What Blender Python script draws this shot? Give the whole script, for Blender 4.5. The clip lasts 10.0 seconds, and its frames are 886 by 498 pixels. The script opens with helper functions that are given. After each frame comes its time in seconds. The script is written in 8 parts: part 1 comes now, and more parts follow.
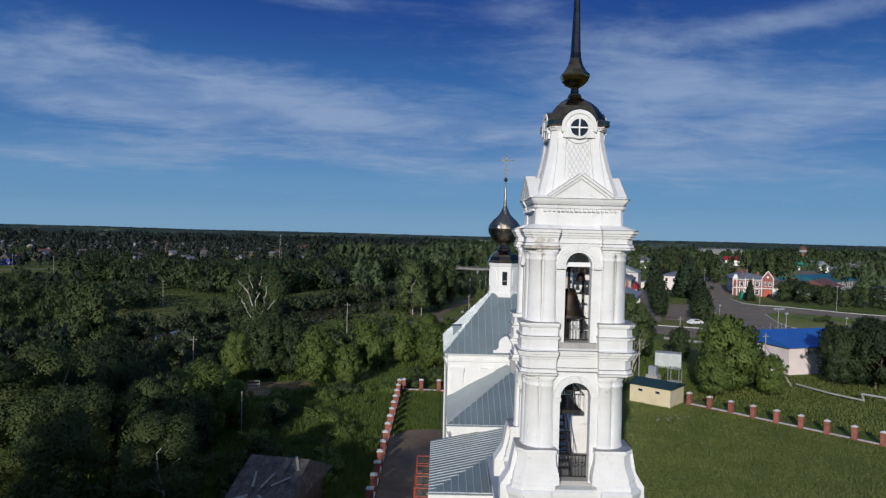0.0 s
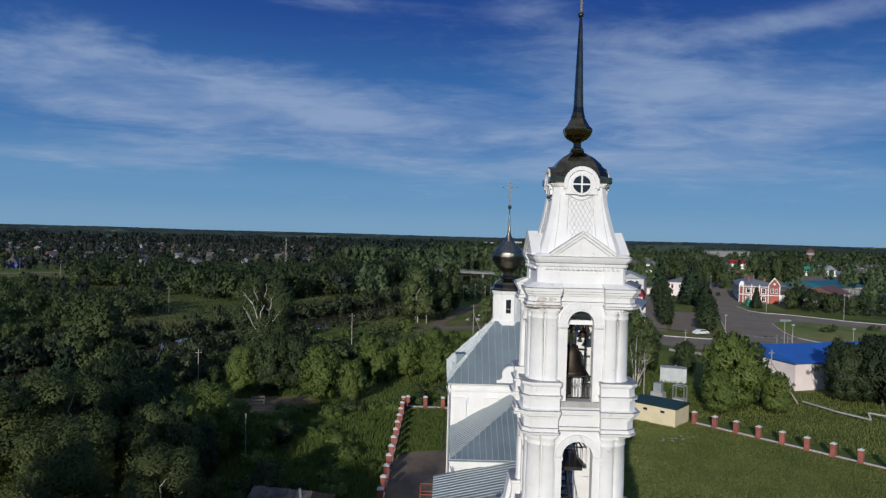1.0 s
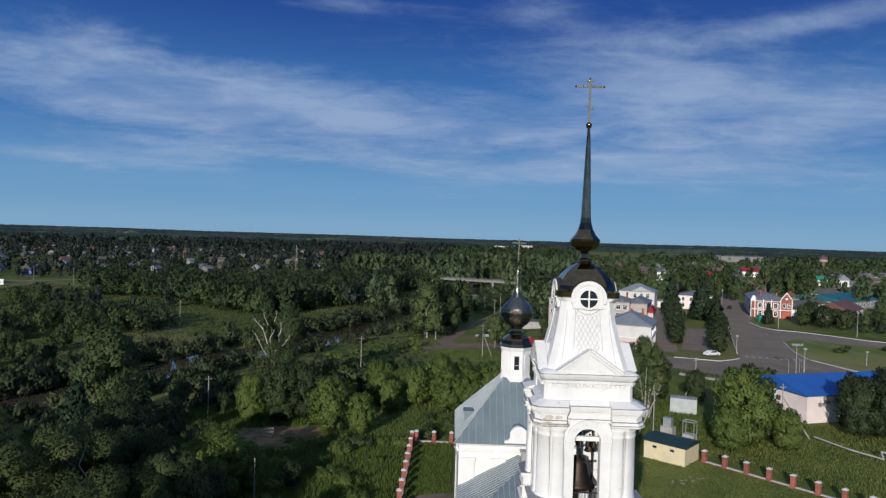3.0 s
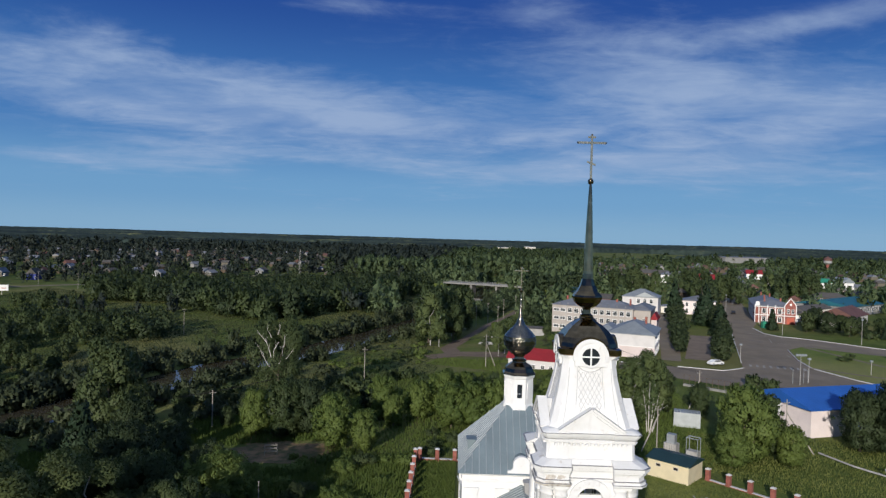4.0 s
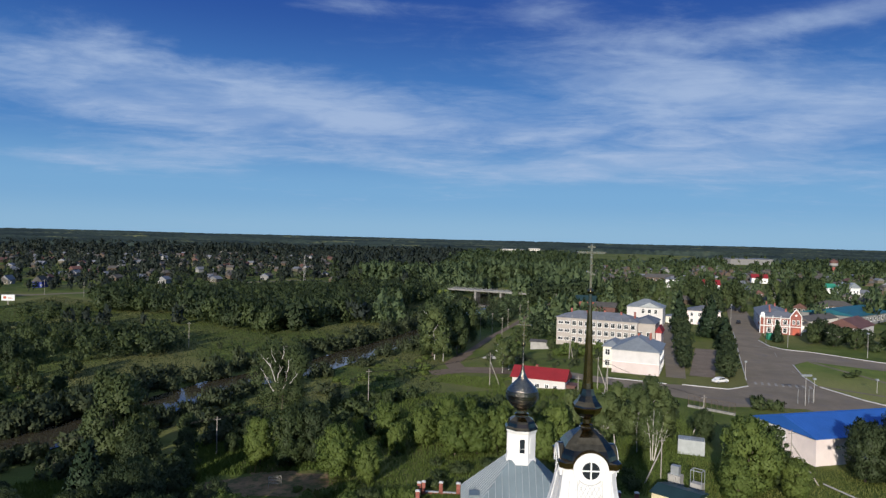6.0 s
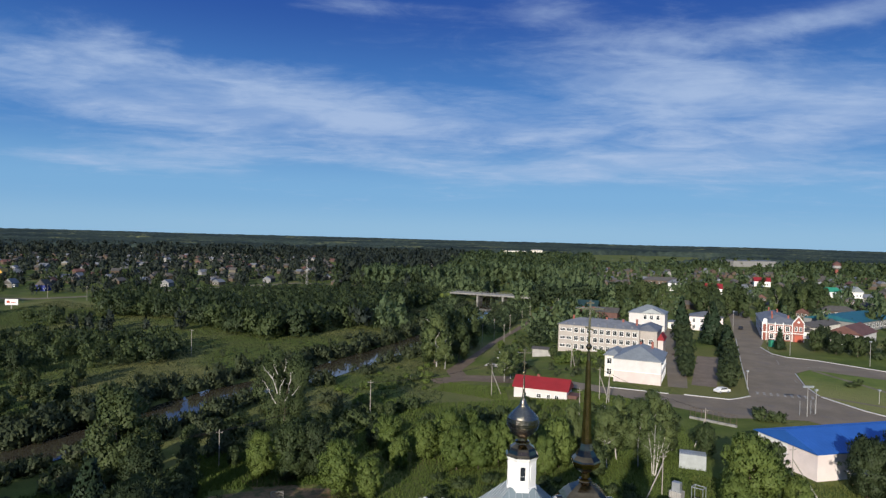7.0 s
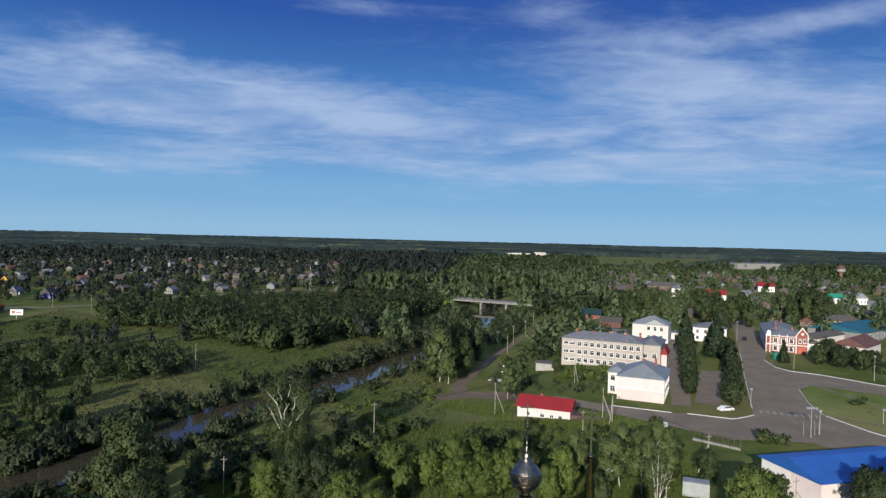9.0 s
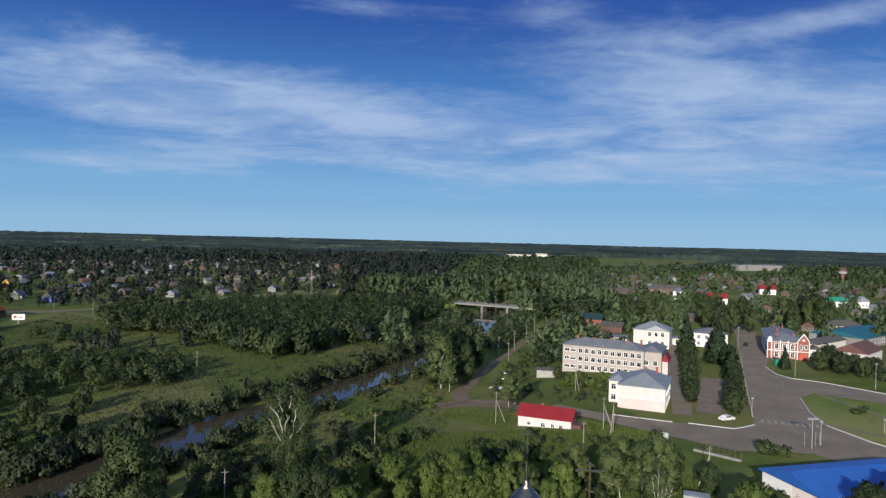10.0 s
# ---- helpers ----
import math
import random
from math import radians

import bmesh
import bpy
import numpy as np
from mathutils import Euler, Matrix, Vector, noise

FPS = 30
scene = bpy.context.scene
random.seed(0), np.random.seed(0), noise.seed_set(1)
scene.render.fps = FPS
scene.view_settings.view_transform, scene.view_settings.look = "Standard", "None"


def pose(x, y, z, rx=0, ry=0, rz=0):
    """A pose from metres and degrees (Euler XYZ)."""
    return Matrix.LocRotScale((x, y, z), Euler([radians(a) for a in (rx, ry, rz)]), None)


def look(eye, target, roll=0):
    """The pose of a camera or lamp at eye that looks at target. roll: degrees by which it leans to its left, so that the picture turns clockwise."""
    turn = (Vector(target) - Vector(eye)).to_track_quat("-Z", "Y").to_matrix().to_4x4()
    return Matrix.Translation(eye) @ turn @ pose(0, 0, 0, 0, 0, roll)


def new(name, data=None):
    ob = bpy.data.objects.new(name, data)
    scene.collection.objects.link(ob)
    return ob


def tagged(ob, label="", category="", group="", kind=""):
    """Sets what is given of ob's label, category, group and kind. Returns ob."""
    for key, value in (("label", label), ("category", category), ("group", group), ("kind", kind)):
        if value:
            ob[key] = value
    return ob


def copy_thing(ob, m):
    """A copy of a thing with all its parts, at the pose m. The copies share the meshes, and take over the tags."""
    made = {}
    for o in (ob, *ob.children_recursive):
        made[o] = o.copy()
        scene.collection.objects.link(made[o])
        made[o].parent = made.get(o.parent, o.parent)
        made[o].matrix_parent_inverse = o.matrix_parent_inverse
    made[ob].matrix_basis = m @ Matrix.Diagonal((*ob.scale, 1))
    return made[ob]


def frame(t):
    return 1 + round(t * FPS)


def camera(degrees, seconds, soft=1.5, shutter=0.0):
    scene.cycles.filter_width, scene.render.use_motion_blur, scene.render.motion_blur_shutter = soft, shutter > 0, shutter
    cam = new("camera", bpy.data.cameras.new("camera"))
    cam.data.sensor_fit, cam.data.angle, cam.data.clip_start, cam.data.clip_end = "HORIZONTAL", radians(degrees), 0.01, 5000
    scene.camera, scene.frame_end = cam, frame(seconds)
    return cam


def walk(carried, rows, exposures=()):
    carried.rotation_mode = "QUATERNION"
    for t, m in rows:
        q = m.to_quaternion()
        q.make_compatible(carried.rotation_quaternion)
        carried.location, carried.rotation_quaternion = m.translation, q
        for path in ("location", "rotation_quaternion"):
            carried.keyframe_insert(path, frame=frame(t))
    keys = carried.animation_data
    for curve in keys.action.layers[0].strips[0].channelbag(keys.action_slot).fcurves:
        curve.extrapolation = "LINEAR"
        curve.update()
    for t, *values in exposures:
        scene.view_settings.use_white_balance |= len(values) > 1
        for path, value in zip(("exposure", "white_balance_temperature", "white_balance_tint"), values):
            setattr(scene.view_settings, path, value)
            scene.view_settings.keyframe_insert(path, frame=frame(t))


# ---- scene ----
cam = camera(68.0, 10.0, 1.35)
PATH = [
    (0, (-1.919, 0.803, 21.848), (-1.905, 2.803, 21.807), 1.4),
    (0.5, (-1.867, 0.848, 22.926), (-1.861, 2.847, 22.885), 1.5),
    (1, (-1.814, 0.921, 24.182), (-1.817, 2.921, 24.142), 1.5),
    (1.5, (-1.769, 1.017, 25.291), (-1.779, 3.017, 25.247), 1.6),
    (2, (-1.721, 1.173, 26.528), (-1.739, 3.173, 26.483), 1.2),
    (2.5, (-1.766, 1.017, 27.648), (-1.792, 3.016, 27.61), 1.6),
    (4, (-1.838, 0.908, 31.225), (-1.882, 2.907, 31.19), 1.6),
    (4.5, (-1.837, 0.822, 32.331), (-1.884, 2.821, 32.296), 1.6),
    (5, (-1.856, 0.941, 33.614), (-1.907, 2.94, 33.579), 1.6),
    (5.5, (-1.816, 1.0, 34.761), (-1.87, 2.999, 34.725), 1.5),
    (7, (-1.711, 0.723, 38.367), (-1.776, 2.722, 38.332), 1.5),
    (7.5, (-1.761, 0.705, 39.457), (-1.828, 2.703, 39.423), 1.5),
    (8, (-1.795, 0.571, 40.728), (-1.865, 2.57, 40.695), 1.4),
    (8.5, (-1.842, 0.536, 41.891), (-1.914, 2.535, 41.857), 1.4),
    (9, (-1.81, 0.477, 43.196), (-1.885, 2.475, 43.162), 1.4),
    (9.5, (-1.777, 0.349, 44.354), (-1.854, 2.347, 44.32), 1.4),
    (10, (-1.748, 0.398, 45.515), (-1.827, 2.396, 45.482), 1.4),
]
walk(cam, [(t, look(eye, target, roll)) for t, eye, target, roll in PATH], [(0.0, -0.55, 6350, 10), (1.5, -0.5, 6400, 10), (2.5, -0.42, 6450, 10), (4.5, -0.25, 6600, 10), (6.0, -0.08, 6750, 10), (7.5, 0.02, 6800, 10), (10.0, 0.02, 6800, 10)])

# ---- world, sun, exposure ----
SUN_EL, SUN_AZ = radians(16.5), math.atan2(-0.285, -0.958)
sun_dir = Vector((math.sin(SUN_AZ) * math.cos(SUN_EL), math.cos(SUN_AZ) * math.cos(SUN_EL), math.sin(SUN_EL)))
sun = new("sun", bpy.data.lights.new("sun", "SUN"))
sun.data.energy, sun.data.angle, sun.data.color = 5.0, radians(0.6), (1.0, 0.945, 0.865)
sun.matrix_world = look(Vector((0, 0, 200)) + sun_dir * 100, (0, 0, 200))


class Nodes:
    """Short hand for building a node tree."""

    def __init__(self, tree):
        self.t = tree
        tree.nodes.clear()

    def add(self, kind, ins=None):
        n = self.t.nodes.new(kind)
        return self.fill(n, ins or {})

    def fill(self, n, ins):
        for k, v in ins.items():
            self.put(n.inputs[k], v)
        return n

    def put(self, sock, v):
        if isinstance(v, bpy.types.NodeSocket):
            self.t.links.new(v, sock)
        else:
            sock.default_value = v

    def math(self, op, a, b=0.0, clamp=False):
        n = self.t.nodes.new("ShaderNodeMath")
        n.operation, n.use_clamp = op, clamp
        return self.fill(n, {0: a, 1: b}).outputs[0]

    def mix(self, f, a, b, blend="MIX"):
        n = self.t.nodes.new("ShaderNodeMix")
        n.data_type, n.blend_type = "RGBA", blend
        self.put(n.inputs[0], f), self.put(n.inputs[6], a), self.put(n.inputs[7], b)
        return n.outputs[2]

    def noise(self, vec, scale, detail=4.0, rough=0.55, dist=0.0):
        return self.add("ShaderNodeTexNoise", {"Vector": vec, "Scale": scale, "Detail": detail, "Roughness": rough, "Distortion": dist}).outputs[0]

    def ramp(self, v, lo, hi):
        n = self.t.nodes.new("ShaderNodeMapRange")
        n.interpolation_type = "SMOOTHSTEP"
        return self.fill(n, {0: v, 1: lo, 2: hi}).outputs[0]


def c4(c):
    return (*c, 1.0)


world = bpy.data.worlds.new("sky")
scene.world = world
world.use_nodes = True
W = Nodes(world.node_tree)
sky = W.add("ShaderNodeTexSky")
sky.sky_type, sky.sun_disc, sky.sun_elevation, sky.sun_rotation = "NISHITA", False, SUN_EL, SUN_AZ
sky.altitude, sky.air_density, sky.dust_density, sky.ozone_density = 120.0, 1.0, 0.35, 3.0
way = W.add("ShaderNodeTexCoord").outputs["Generated"]
sep = W.add("ShaderNodeSeparateXYZ", {0: way})
dx_, dy_, dz_ = sep.outputs[0], sep.outputs[1], sep.outputs[2]
up = W.math("ADD", W.math("MAXIMUM", dz_, 0.0), 0.10)
plane = W.add("ShaderNodeCombineXYZ", {0: W.math("MULTIPLY", W.math("DIVIDE", dx_, up), 0.75), 1: W.math("MULTIPLY", W.math("DIVIDE", dy_, up), 1.05), 2: 0.0}).outputs[0]
turn_ = W.add("ShaderNodeVectorRotate")
turn_.rotation_type = "Z_AXIS"
turned = W.fill(turn_, {"Vector": plane, "Angle": radians(-9)}).outputs[0]
wisps = W.noise(turned, 1.1, 10.0, 0.60, 1.1)
feather = W.noise(turned, 3.2, 10.0, 0.64, 0.9)
mottle = W.noise(turned, 2.1, 6.0, 0.58, 0.5)
ripple = W.noise(turned, 9.0, 8.0, 0.7, 0.8)
banks = W.noise(turned, 0.42, 3.0, 0.5, 0.3)


def bank(cx, cz, sx, sz, lean):
    """A soft cloud bank round a direction of the sky."""
    u = W.math("SUBTRACT", dx_, cx)
    v = W.math("SUBTRACT", W.math("SUBTRACT", dz_, cz), W.math("MULTIPLY", u, lean))
    q = W.math("ADD", W.math("POWER", W.math("DIVIDE", u, sx), 2.0), W.math("POWER", W.math("DIVIDE", v, sz), 2.0))
    g = W.math("EXPONENT", W.math("MULTIPLY", q, -1.0))
    return W.math("MULTIPLY", g, W.math("GREATER_THAN", dy_, 0.0))


cover = W.math("MULTIPLY", banks, 0.40)
for b, k in ((bank(-0.42, 0.186, 0.30, 0.066, -0.06), 0.40), (bank(-0.12, 0.172, 0.26, 0.044, -0.08), 0.33), (bank(0.30, 0.215, 0.22, 0.084, -0.22), 0.49), (bank(0.52, 0.165, 0.15, 0.035, 0.10), 0.40),
             (bank(-0.10, 0.110, 0.30, 0.016, -0.04), 0.34), (bank(0.14, 0.100, 0.18, 0.022, 0.14), 0.30), (bank(-0.46, 0.092, 0.16, 0.013, 0.0), 0.36), (bank(0.14, 0.15, 0.16, 0.05, -0.2), 0.21), (bank(-0.24, 0.335, 0.24, 0.016, -0.06), 0.24),
             (bank(0.50, 0.295, 0.15, 0.018, 0.10), 0.32), (bank(0.42, 0.105, 0.20, 0.022, -0.06), 0.24), (bank(0.10, 0.330, 0.06, 0.02, 0.0), 0.30)):
    cover = W.math("ADD", cover, W.math("MULTIPLY", b, k))
body = W.math("ADD", W.math("MULTIPLY", wisps, 0.78), W.math("ADD", W.math("MULTIPLY", feather, 0.50), W.math("MULTIPLY", W.math("SUBTRACT", ripple, 0.5), 0.16)))
overhead = W.math("MULTIPLY", W.ramp(dz_, 0.42, 0.8), 0.55)
cloud = W.math("MULTIPLY", W.ramp(W.math("ADD", W.math("ADD", cover, overhead), body), 0.90, 1.44), W.math("ADD", 0.42, W.math("MULTIPLY", W.ramp(mottle, 0.34, 0.64), 0.40)))
# clear northern evening blue, paler towards the horizon
fade = W.add("ShaderNodeValToRGB", {0: W.math("MAXIMUM", dz_, 0.0)})
ramp_ = fade.color_ramp
ramp_.interpolation = "EASE"
ramp_.elements[0].position, ramp_.elements[0].color = 0.0, (0.275, 0.515, 0.785, 1)
ramp_.elements[1].position, ramp_.elements[1].color = 1.0, (0.075, 0.13, 0.27, 1)
for at_, col_ in ((0.06, (0.188, 0.425, 0.745, 1)), (0.17, (0.062, 0.225, 0.59, 1)), (0.34, (0.018, 0.082, 0.38, 1)), (0.6, (0.03, 0.09, 0.30, 1))):
    e_ = ramp_.elements.new(at_)
    e_.color = col_
deep = W.mix(0.88, W.mix(1.0, sky.outputs[0], (0.5, 0.62, 0.8, 1.0), "MULTIPLY"), W.mix(1.0, fade.outputs[0], (10.0, 10.0, 10.0, 1.0), "MULTIPLY"))
cloudy = W.mix(cloud, deep, (4.15, 5.5, 8.0, 1.0))
back = W.add("ShaderNodeBackground", {"Color": cloudy, "Strength": 0.1})
W.add("ShaderNodeOutputWorld", {0: back.outputs[0]})


# ---- materials ----
def material(name, base, rough=0.8, metal=0.0, var=0.2, scale=0.6, fine=9.0, bump=0.15, rand=0.0, stain=None, stain_at=(0.6, 0.75), spec=0.4):
    """A painted, plastered, metal or earthen surface: broad and fine variation, a fine relief, and stains."""
    m = bpy.data.materials.new(name)
    m.use_nodes = True
    n = Nodes(m.node_tree)
    pos = n.add("ShaderNodeNewGeometry").outputs["Position"]
    broad, grain = n.noise(pos, scale, 5.0, 0.6), n.noise(pos, fine, 3.0, 0.6)
    lo, hi = [v * (1 - var) for v in base], [min(v * (1 + var), 0.95) for v in base]
    col = n.mix(n.ramp(n.math("ADD", n.math("MULTIPLY", broad, 0.65), n.math("MULTIPLY", grain, 0.35)), 0.32, 0.68), c4(lo), c4(hi))
    if stain:
        col = n.mix(n.math("MULTIPLY", n.ramp(n.noise(pos, scale * 1.7, 8.0, 0.7, 0.4), *stain_at), 0.8), col, c4(stain))
    if rand:
        r = n.add("ShaderNodeObjectInfo").outputs["Random"]
        col = n.add("ShaderNodeHueSaturation", {"Hue": 0.5, "Saturation": 1.0, "Value": n.math("ADD", n.math("MULTIPLY", r, rand), 1 - rand / 2), "Color": col}).outputs[0]
    b = n.add("ShaderNodeBump", {"Strength": bump, "Distance": 0.05, "Height": grain})
    s = n.add("ShaderNodeBsdfPrincipled", {"Base Color": col, "Roughness": rough, "Metallic": metal, "Normal": b.outputs[0], "Specular IOR Level": spec})
    n.add("ShaderNodeOutputMaterial", {0: s.outputs[0]})
    return m


def foliage(name, dark, light, clear=0.3, patch_=0.35):
    """Leaves: colour varies from tree to tree, from clump to clump and from leaf to leaf; light shines through."""
    m = bpy.data.materials.new(name)
    m.use_nodes = True
    n = Nodes(m.node_tree)
    geo = n.add("ShaderNodeNewGeometry")
    tree_r = n.add("ShaderNodeObjectInfo").outputs["Random"]
    leaf_r = geo.outputs["Random Per Island"]
    clump = n.noise(geo.outputs["Position"], patch_, 4.0, 0.6)
    f = n.math("ADD", n.math("ADD", n.math("MULTIPLY", leaf_r, 0.15), n.math("MULTIPLY", tree_r, 0.4)), n.math("MULTIPLY", n.ramp(clump, 0.3, 0.7), 0.35), clamp=True)
    col = n.mix(f, c4(dark), c4(light))
    s = n.add("ShaderNodeBsdfPrincipled", {"Base Color": col, "Roughness": 0.6, "Specular IOR Level": 0.25})
    t = n.add("ShaderNodeBsdfTranslucent", {"Color": n.mix(0.5, col, (light[0] * 1.5, light[1] * 1.5, light[2], 1.0))})
    x = n.add("ShaderNodeMixShader", {0: clear, 1: s.outputs[0], 2: t.outputs[0]})
    n.add("ShaderNodeOutputMaterial", {0: x.outputs[0]})
    return m


def far_wood(name):
    """Closed far woodland: dark pine stands, lighter birch stands and clearings, with bluish haze mixed into the
    colours and dark crown-sized gaps painted in.
    """
    m = bpy.data.materials.new(name)
    m.use_nodes = True
    n = Nodes(m.node_tree)
    pos = n.add("ShaderNodeNewGeometry").outputs["Position"]
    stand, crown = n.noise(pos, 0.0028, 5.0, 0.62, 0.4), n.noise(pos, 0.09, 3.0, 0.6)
    # distance haze is put into these stand colours as a bluish tint
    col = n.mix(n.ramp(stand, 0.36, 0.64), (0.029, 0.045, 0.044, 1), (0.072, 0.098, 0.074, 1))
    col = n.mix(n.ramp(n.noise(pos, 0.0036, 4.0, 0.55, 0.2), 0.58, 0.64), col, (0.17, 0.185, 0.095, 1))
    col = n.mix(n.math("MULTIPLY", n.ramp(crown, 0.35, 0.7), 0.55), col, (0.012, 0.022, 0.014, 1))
    s = n.add("ShaderNodeBsdfPrincipled", {"Base Color": col, "Roughness": 0.9, "Specular IOR Level": 0.1})
    n.add("ShaderNodeOutputMaterial", {0: s.outputs[0]})
    return m


def meadow(name, k=1.0, dry=0.55, dry_at=(0.5, 0.68)):
    """Grass land: lush, dry and bare patches at several scales."""
    m = bpy.data.materials.new(name)
    m.use_nodes = True
    n = Nodes(m.node_tree)
    pos = n.add("ShaderNodeNewGeometry").outputs["Position"]
    vm = n.add("ShaderNodeVectorMath")
    vm.operation = "MULTIPLY"
    flat = n.fill(vm, {0: pos, 1: (1.0, 1.0, 0.0)}).outputs[0]
    big, mid, tuft = n.noise(flat, 0.018, 4.0, 0.55, 0.5), n.noise(flat, 0.11, 5.0, 0.65, 0.3), n.noise(flat, 1.7, 4.0, 0.7)
    col = n.mix(n.ramp(mid, 0.3, 0.7), (0.095 * k, 0.135 * k, 0.032 * k, 1), (0.165 * k, 0.205 * k, 0.050 * k, 1))
    col = n.mix(n.math("MULTIPLY", n.ramp(big, *dry_at), dry), col, (0.25 * k, 0.235 * k, 0.09 * k, 1))
    col = n.mix(n.math("MULTIPLY", n.ramp(n.noise(flat, 0.06, 6.0, 0.7), 0.60, 0.72), 0.45), col, (0.12, 0.095, 0.055, 1))
    col = n.mix(n.math("MULTIPLY", n.ramp(tuft, 0.35, 0.75), 0.6), col, n.mix(0.5, col, (0.045, 0.07, 0.018, 1)))
    b = n.add("ShaderNodeBump", {"Strength": 0.9, "Distance": 0.4, "Height": tuft})
    s = n.add("ShaderNodeBsdfPrincipled", {"Base Color": col, "Roughness": 0.9, "Normal": b.outputs[0], "Specular IOR Level": 0.1})
    n.add("ShaderNodeOutputMaterial", {0: s.outputs[0]})
    return m


def whitewash(name):
    """Lime-washed brick: brushed unevenness, grey rain streaks, chipped spots and soot."""
    m = bpy.data.materials.new(name)
    m.use_nodes = True
    n = Nodes(m.node_tree)
    pos = n.add("ShaderNodeNewGeometry").outputs["Position"]
    vm = n.add("ShaderNodeVectorMath")
    vm.operation = "MULTIPLY"
    drip = n.fill(vm, {0: pos, 1: (1.0, 1.0, 0.10)}).outputs[0]
    grain = n.noise(pos, 7.0, 4.0, 0.65)
    col = n.mix(n.ramp(n.noise(pos, 1.1, 5.0, 0.6), 0.3, 0.7), (0.72, 0.715, 0.695, 1), (0.795, 0.79, 0.775, 1))
    col = n.mix(n.math("MULTIPLY", n.ramp(n.noise(drip, 4.2, 6.0, 0.65, 0.2), 0.56, 0.74), 0.4), col, (0.64, 0.62, 0.585, 1))
    col = n.mix(n.math("MULTIPLY", n.ramp(n.noise(pos, 2.4, 8.0, 0.72, 0.5), 0.60, 0.68), 0.6), col, (0.54, 0.49, 0.43, 1))
    col = n.mix(n.math("MULTIPLY", n.ramp(n.noise(pos, 9.0, 6.0, 0.7, 0.3), 0.665, 0.71), 0.75), col, (0.36, 0.29, 0.24, 1))
    b = n.add("ShaderNodeBump", {"Strength": 0.35, "Distance": 0.04, "Height": n.math("ADD", grain, n.math("MULTIPLY", n.noise(pos, 2.2, 3.0), 1.4))})
    s = n.add("ShaderNodeBsdfPrincipled", {"Base Color": col, "Roughness": 0.9, "Normal": b.outputs[0], "Specular IOR Level": 0.2})
    n.add("ShaderNodeOutputMaterial", {0: s.outputs[0]})
    return m


def glassy(name, base, rough):
    m = bpy.data.materials.new(name)
    m.use_nodes = True
    n = Nodes(m.node_tree)
    pos = n.add("ShaderNodeNewGeometry").outputs["Position"]
    b = n.add("ShaderNodeBump", {"Strength": 0.06, "Distance": 0.05, "Height": n.noise(pos, 1.3, 3.0)})
    s = n.add("ShaderNodeBsdfPrincipled", {"Base Color": c4(base), "Roughness": rough, "Normal": b.outputs[0], "Specular IOR Level": 0.5})
    n.add("ShaderNodeOutputMaterial", {0: s.outputs[0]})
    return m


M_WHITE = material("whitewash", (0.80, 0.79, 0.76), 0.85, var=0.05, scale=0.9, stain=(0.55, 0.52, 0.47), stain_at=(0.66, 0.82))
M_TOWER = whitewash("tower_whitewash")
M_FLASHING = material("grey_tin_flashing", (0.30, 0.30, 0.31), 0.5, 0.3, var=0.3, scale=2.0)
M_LATTICE = material("grey_white_lattice", (0.47, 0.47, 0.47), 0.8, var=0.15, scale=2.0)
M_WORN = material("worn_plaster", (0.60, 0.56, 0.50), 0.9, var=0.25, scale=3.0, stain=(0.36, 0.27, 0.2), stain_at=(0.5, 0.65))
M_PLASTER = material("pale_plaster", (0.74, 0.69, 0.60), 0.85, var=0.08, scale=0.5, stain=(0.5, 0.45, 0.38), stain_at=(0.66, 0.82), rand=0.08)
M_HOUSEWHITE = material("chalky_white_wall", (0.62, 0.595, 0.575), 0.9, var=0.07, scale=0.5, stain=(0.45, 0.42, 0.39), stain_at=(0.6, 0.8))
M_HOUSEPINK = material("chalky_pink_wall", (0.64, 0.545, 0.515), 0.9, var=0.08, scale=0.5, stain=(0.46, 0.38, 0.34), stain_at=(0.58, 0.78))
M_PINK = material("pink_plaster", (0.78, 0.68, 0.65), 0.85, var=0.08, scale=0.4, stain=(0.55, 0.42, 0.38), stain_at=(0.64, 0.8))
M_YELLOW = material("yellow_plaster", (0.66, 0.57, 0.37), 0.85, var=0.08, scale=0.8, stain=(0.45, 0.36, 0.2), stain_at=(0.64, 0.8))
M_CREAM = material("cream_brick", (0.42, 0.375, 0.335), 0.85, var=0.12, scale=0.5, fine=4.0, stain=(0.42, 0.36, 0.3), stain_at=(0.6, 0.8))
M_BRICK = material("red_brick", (0.28, 0.095, 0.072), 0.85, var=0.25, scale=1.5, fine=7.0, bump=0.3, rand=0.2)
M_TIN = material("grey_blue_tin", (0.20, 0.25, 0.265), 0.5, 0.4, var=0.14, scale=0.5, stain=(0.17, 0.20, 0.21), stain_at=(0.55, 0.75))
M_TINPALE = material("pale_grey_tin", (0.30, 0.322, 0.328), 0.5, 0.4, var=0.14, scale=0.5, stain=(0.2, 0.22, 0.235), stain_at=(0.55, 0.75))
M_TINLIT = material("galvanised_tin", (0.42, 0.45, 0.46), 0.45, 0.5, var=0.14, scale=0.8)
M_TINGREY = material("grey_sheet_roof", (0.20, 0.207, 0.22), 0.55, 0.3, var=0.18, scale=0.4, rand=0.3, stain=(0.2, 0.17, 0.15), stain_at=(0.58, 0.75))
M_GOLD = material("dark_gilt_metal", (0.25, 0.175, 0.10), 0.15, 1.0, var=0.25, scale=2.0, fine=5.0, bump=0.06)
M_SPIRE = material("gilt_spire_sheet", (0.33, 0.25, 0.15), 0.15, 1.0, var=0.3, scale=1.6, fine=5.0, bump=0.06)
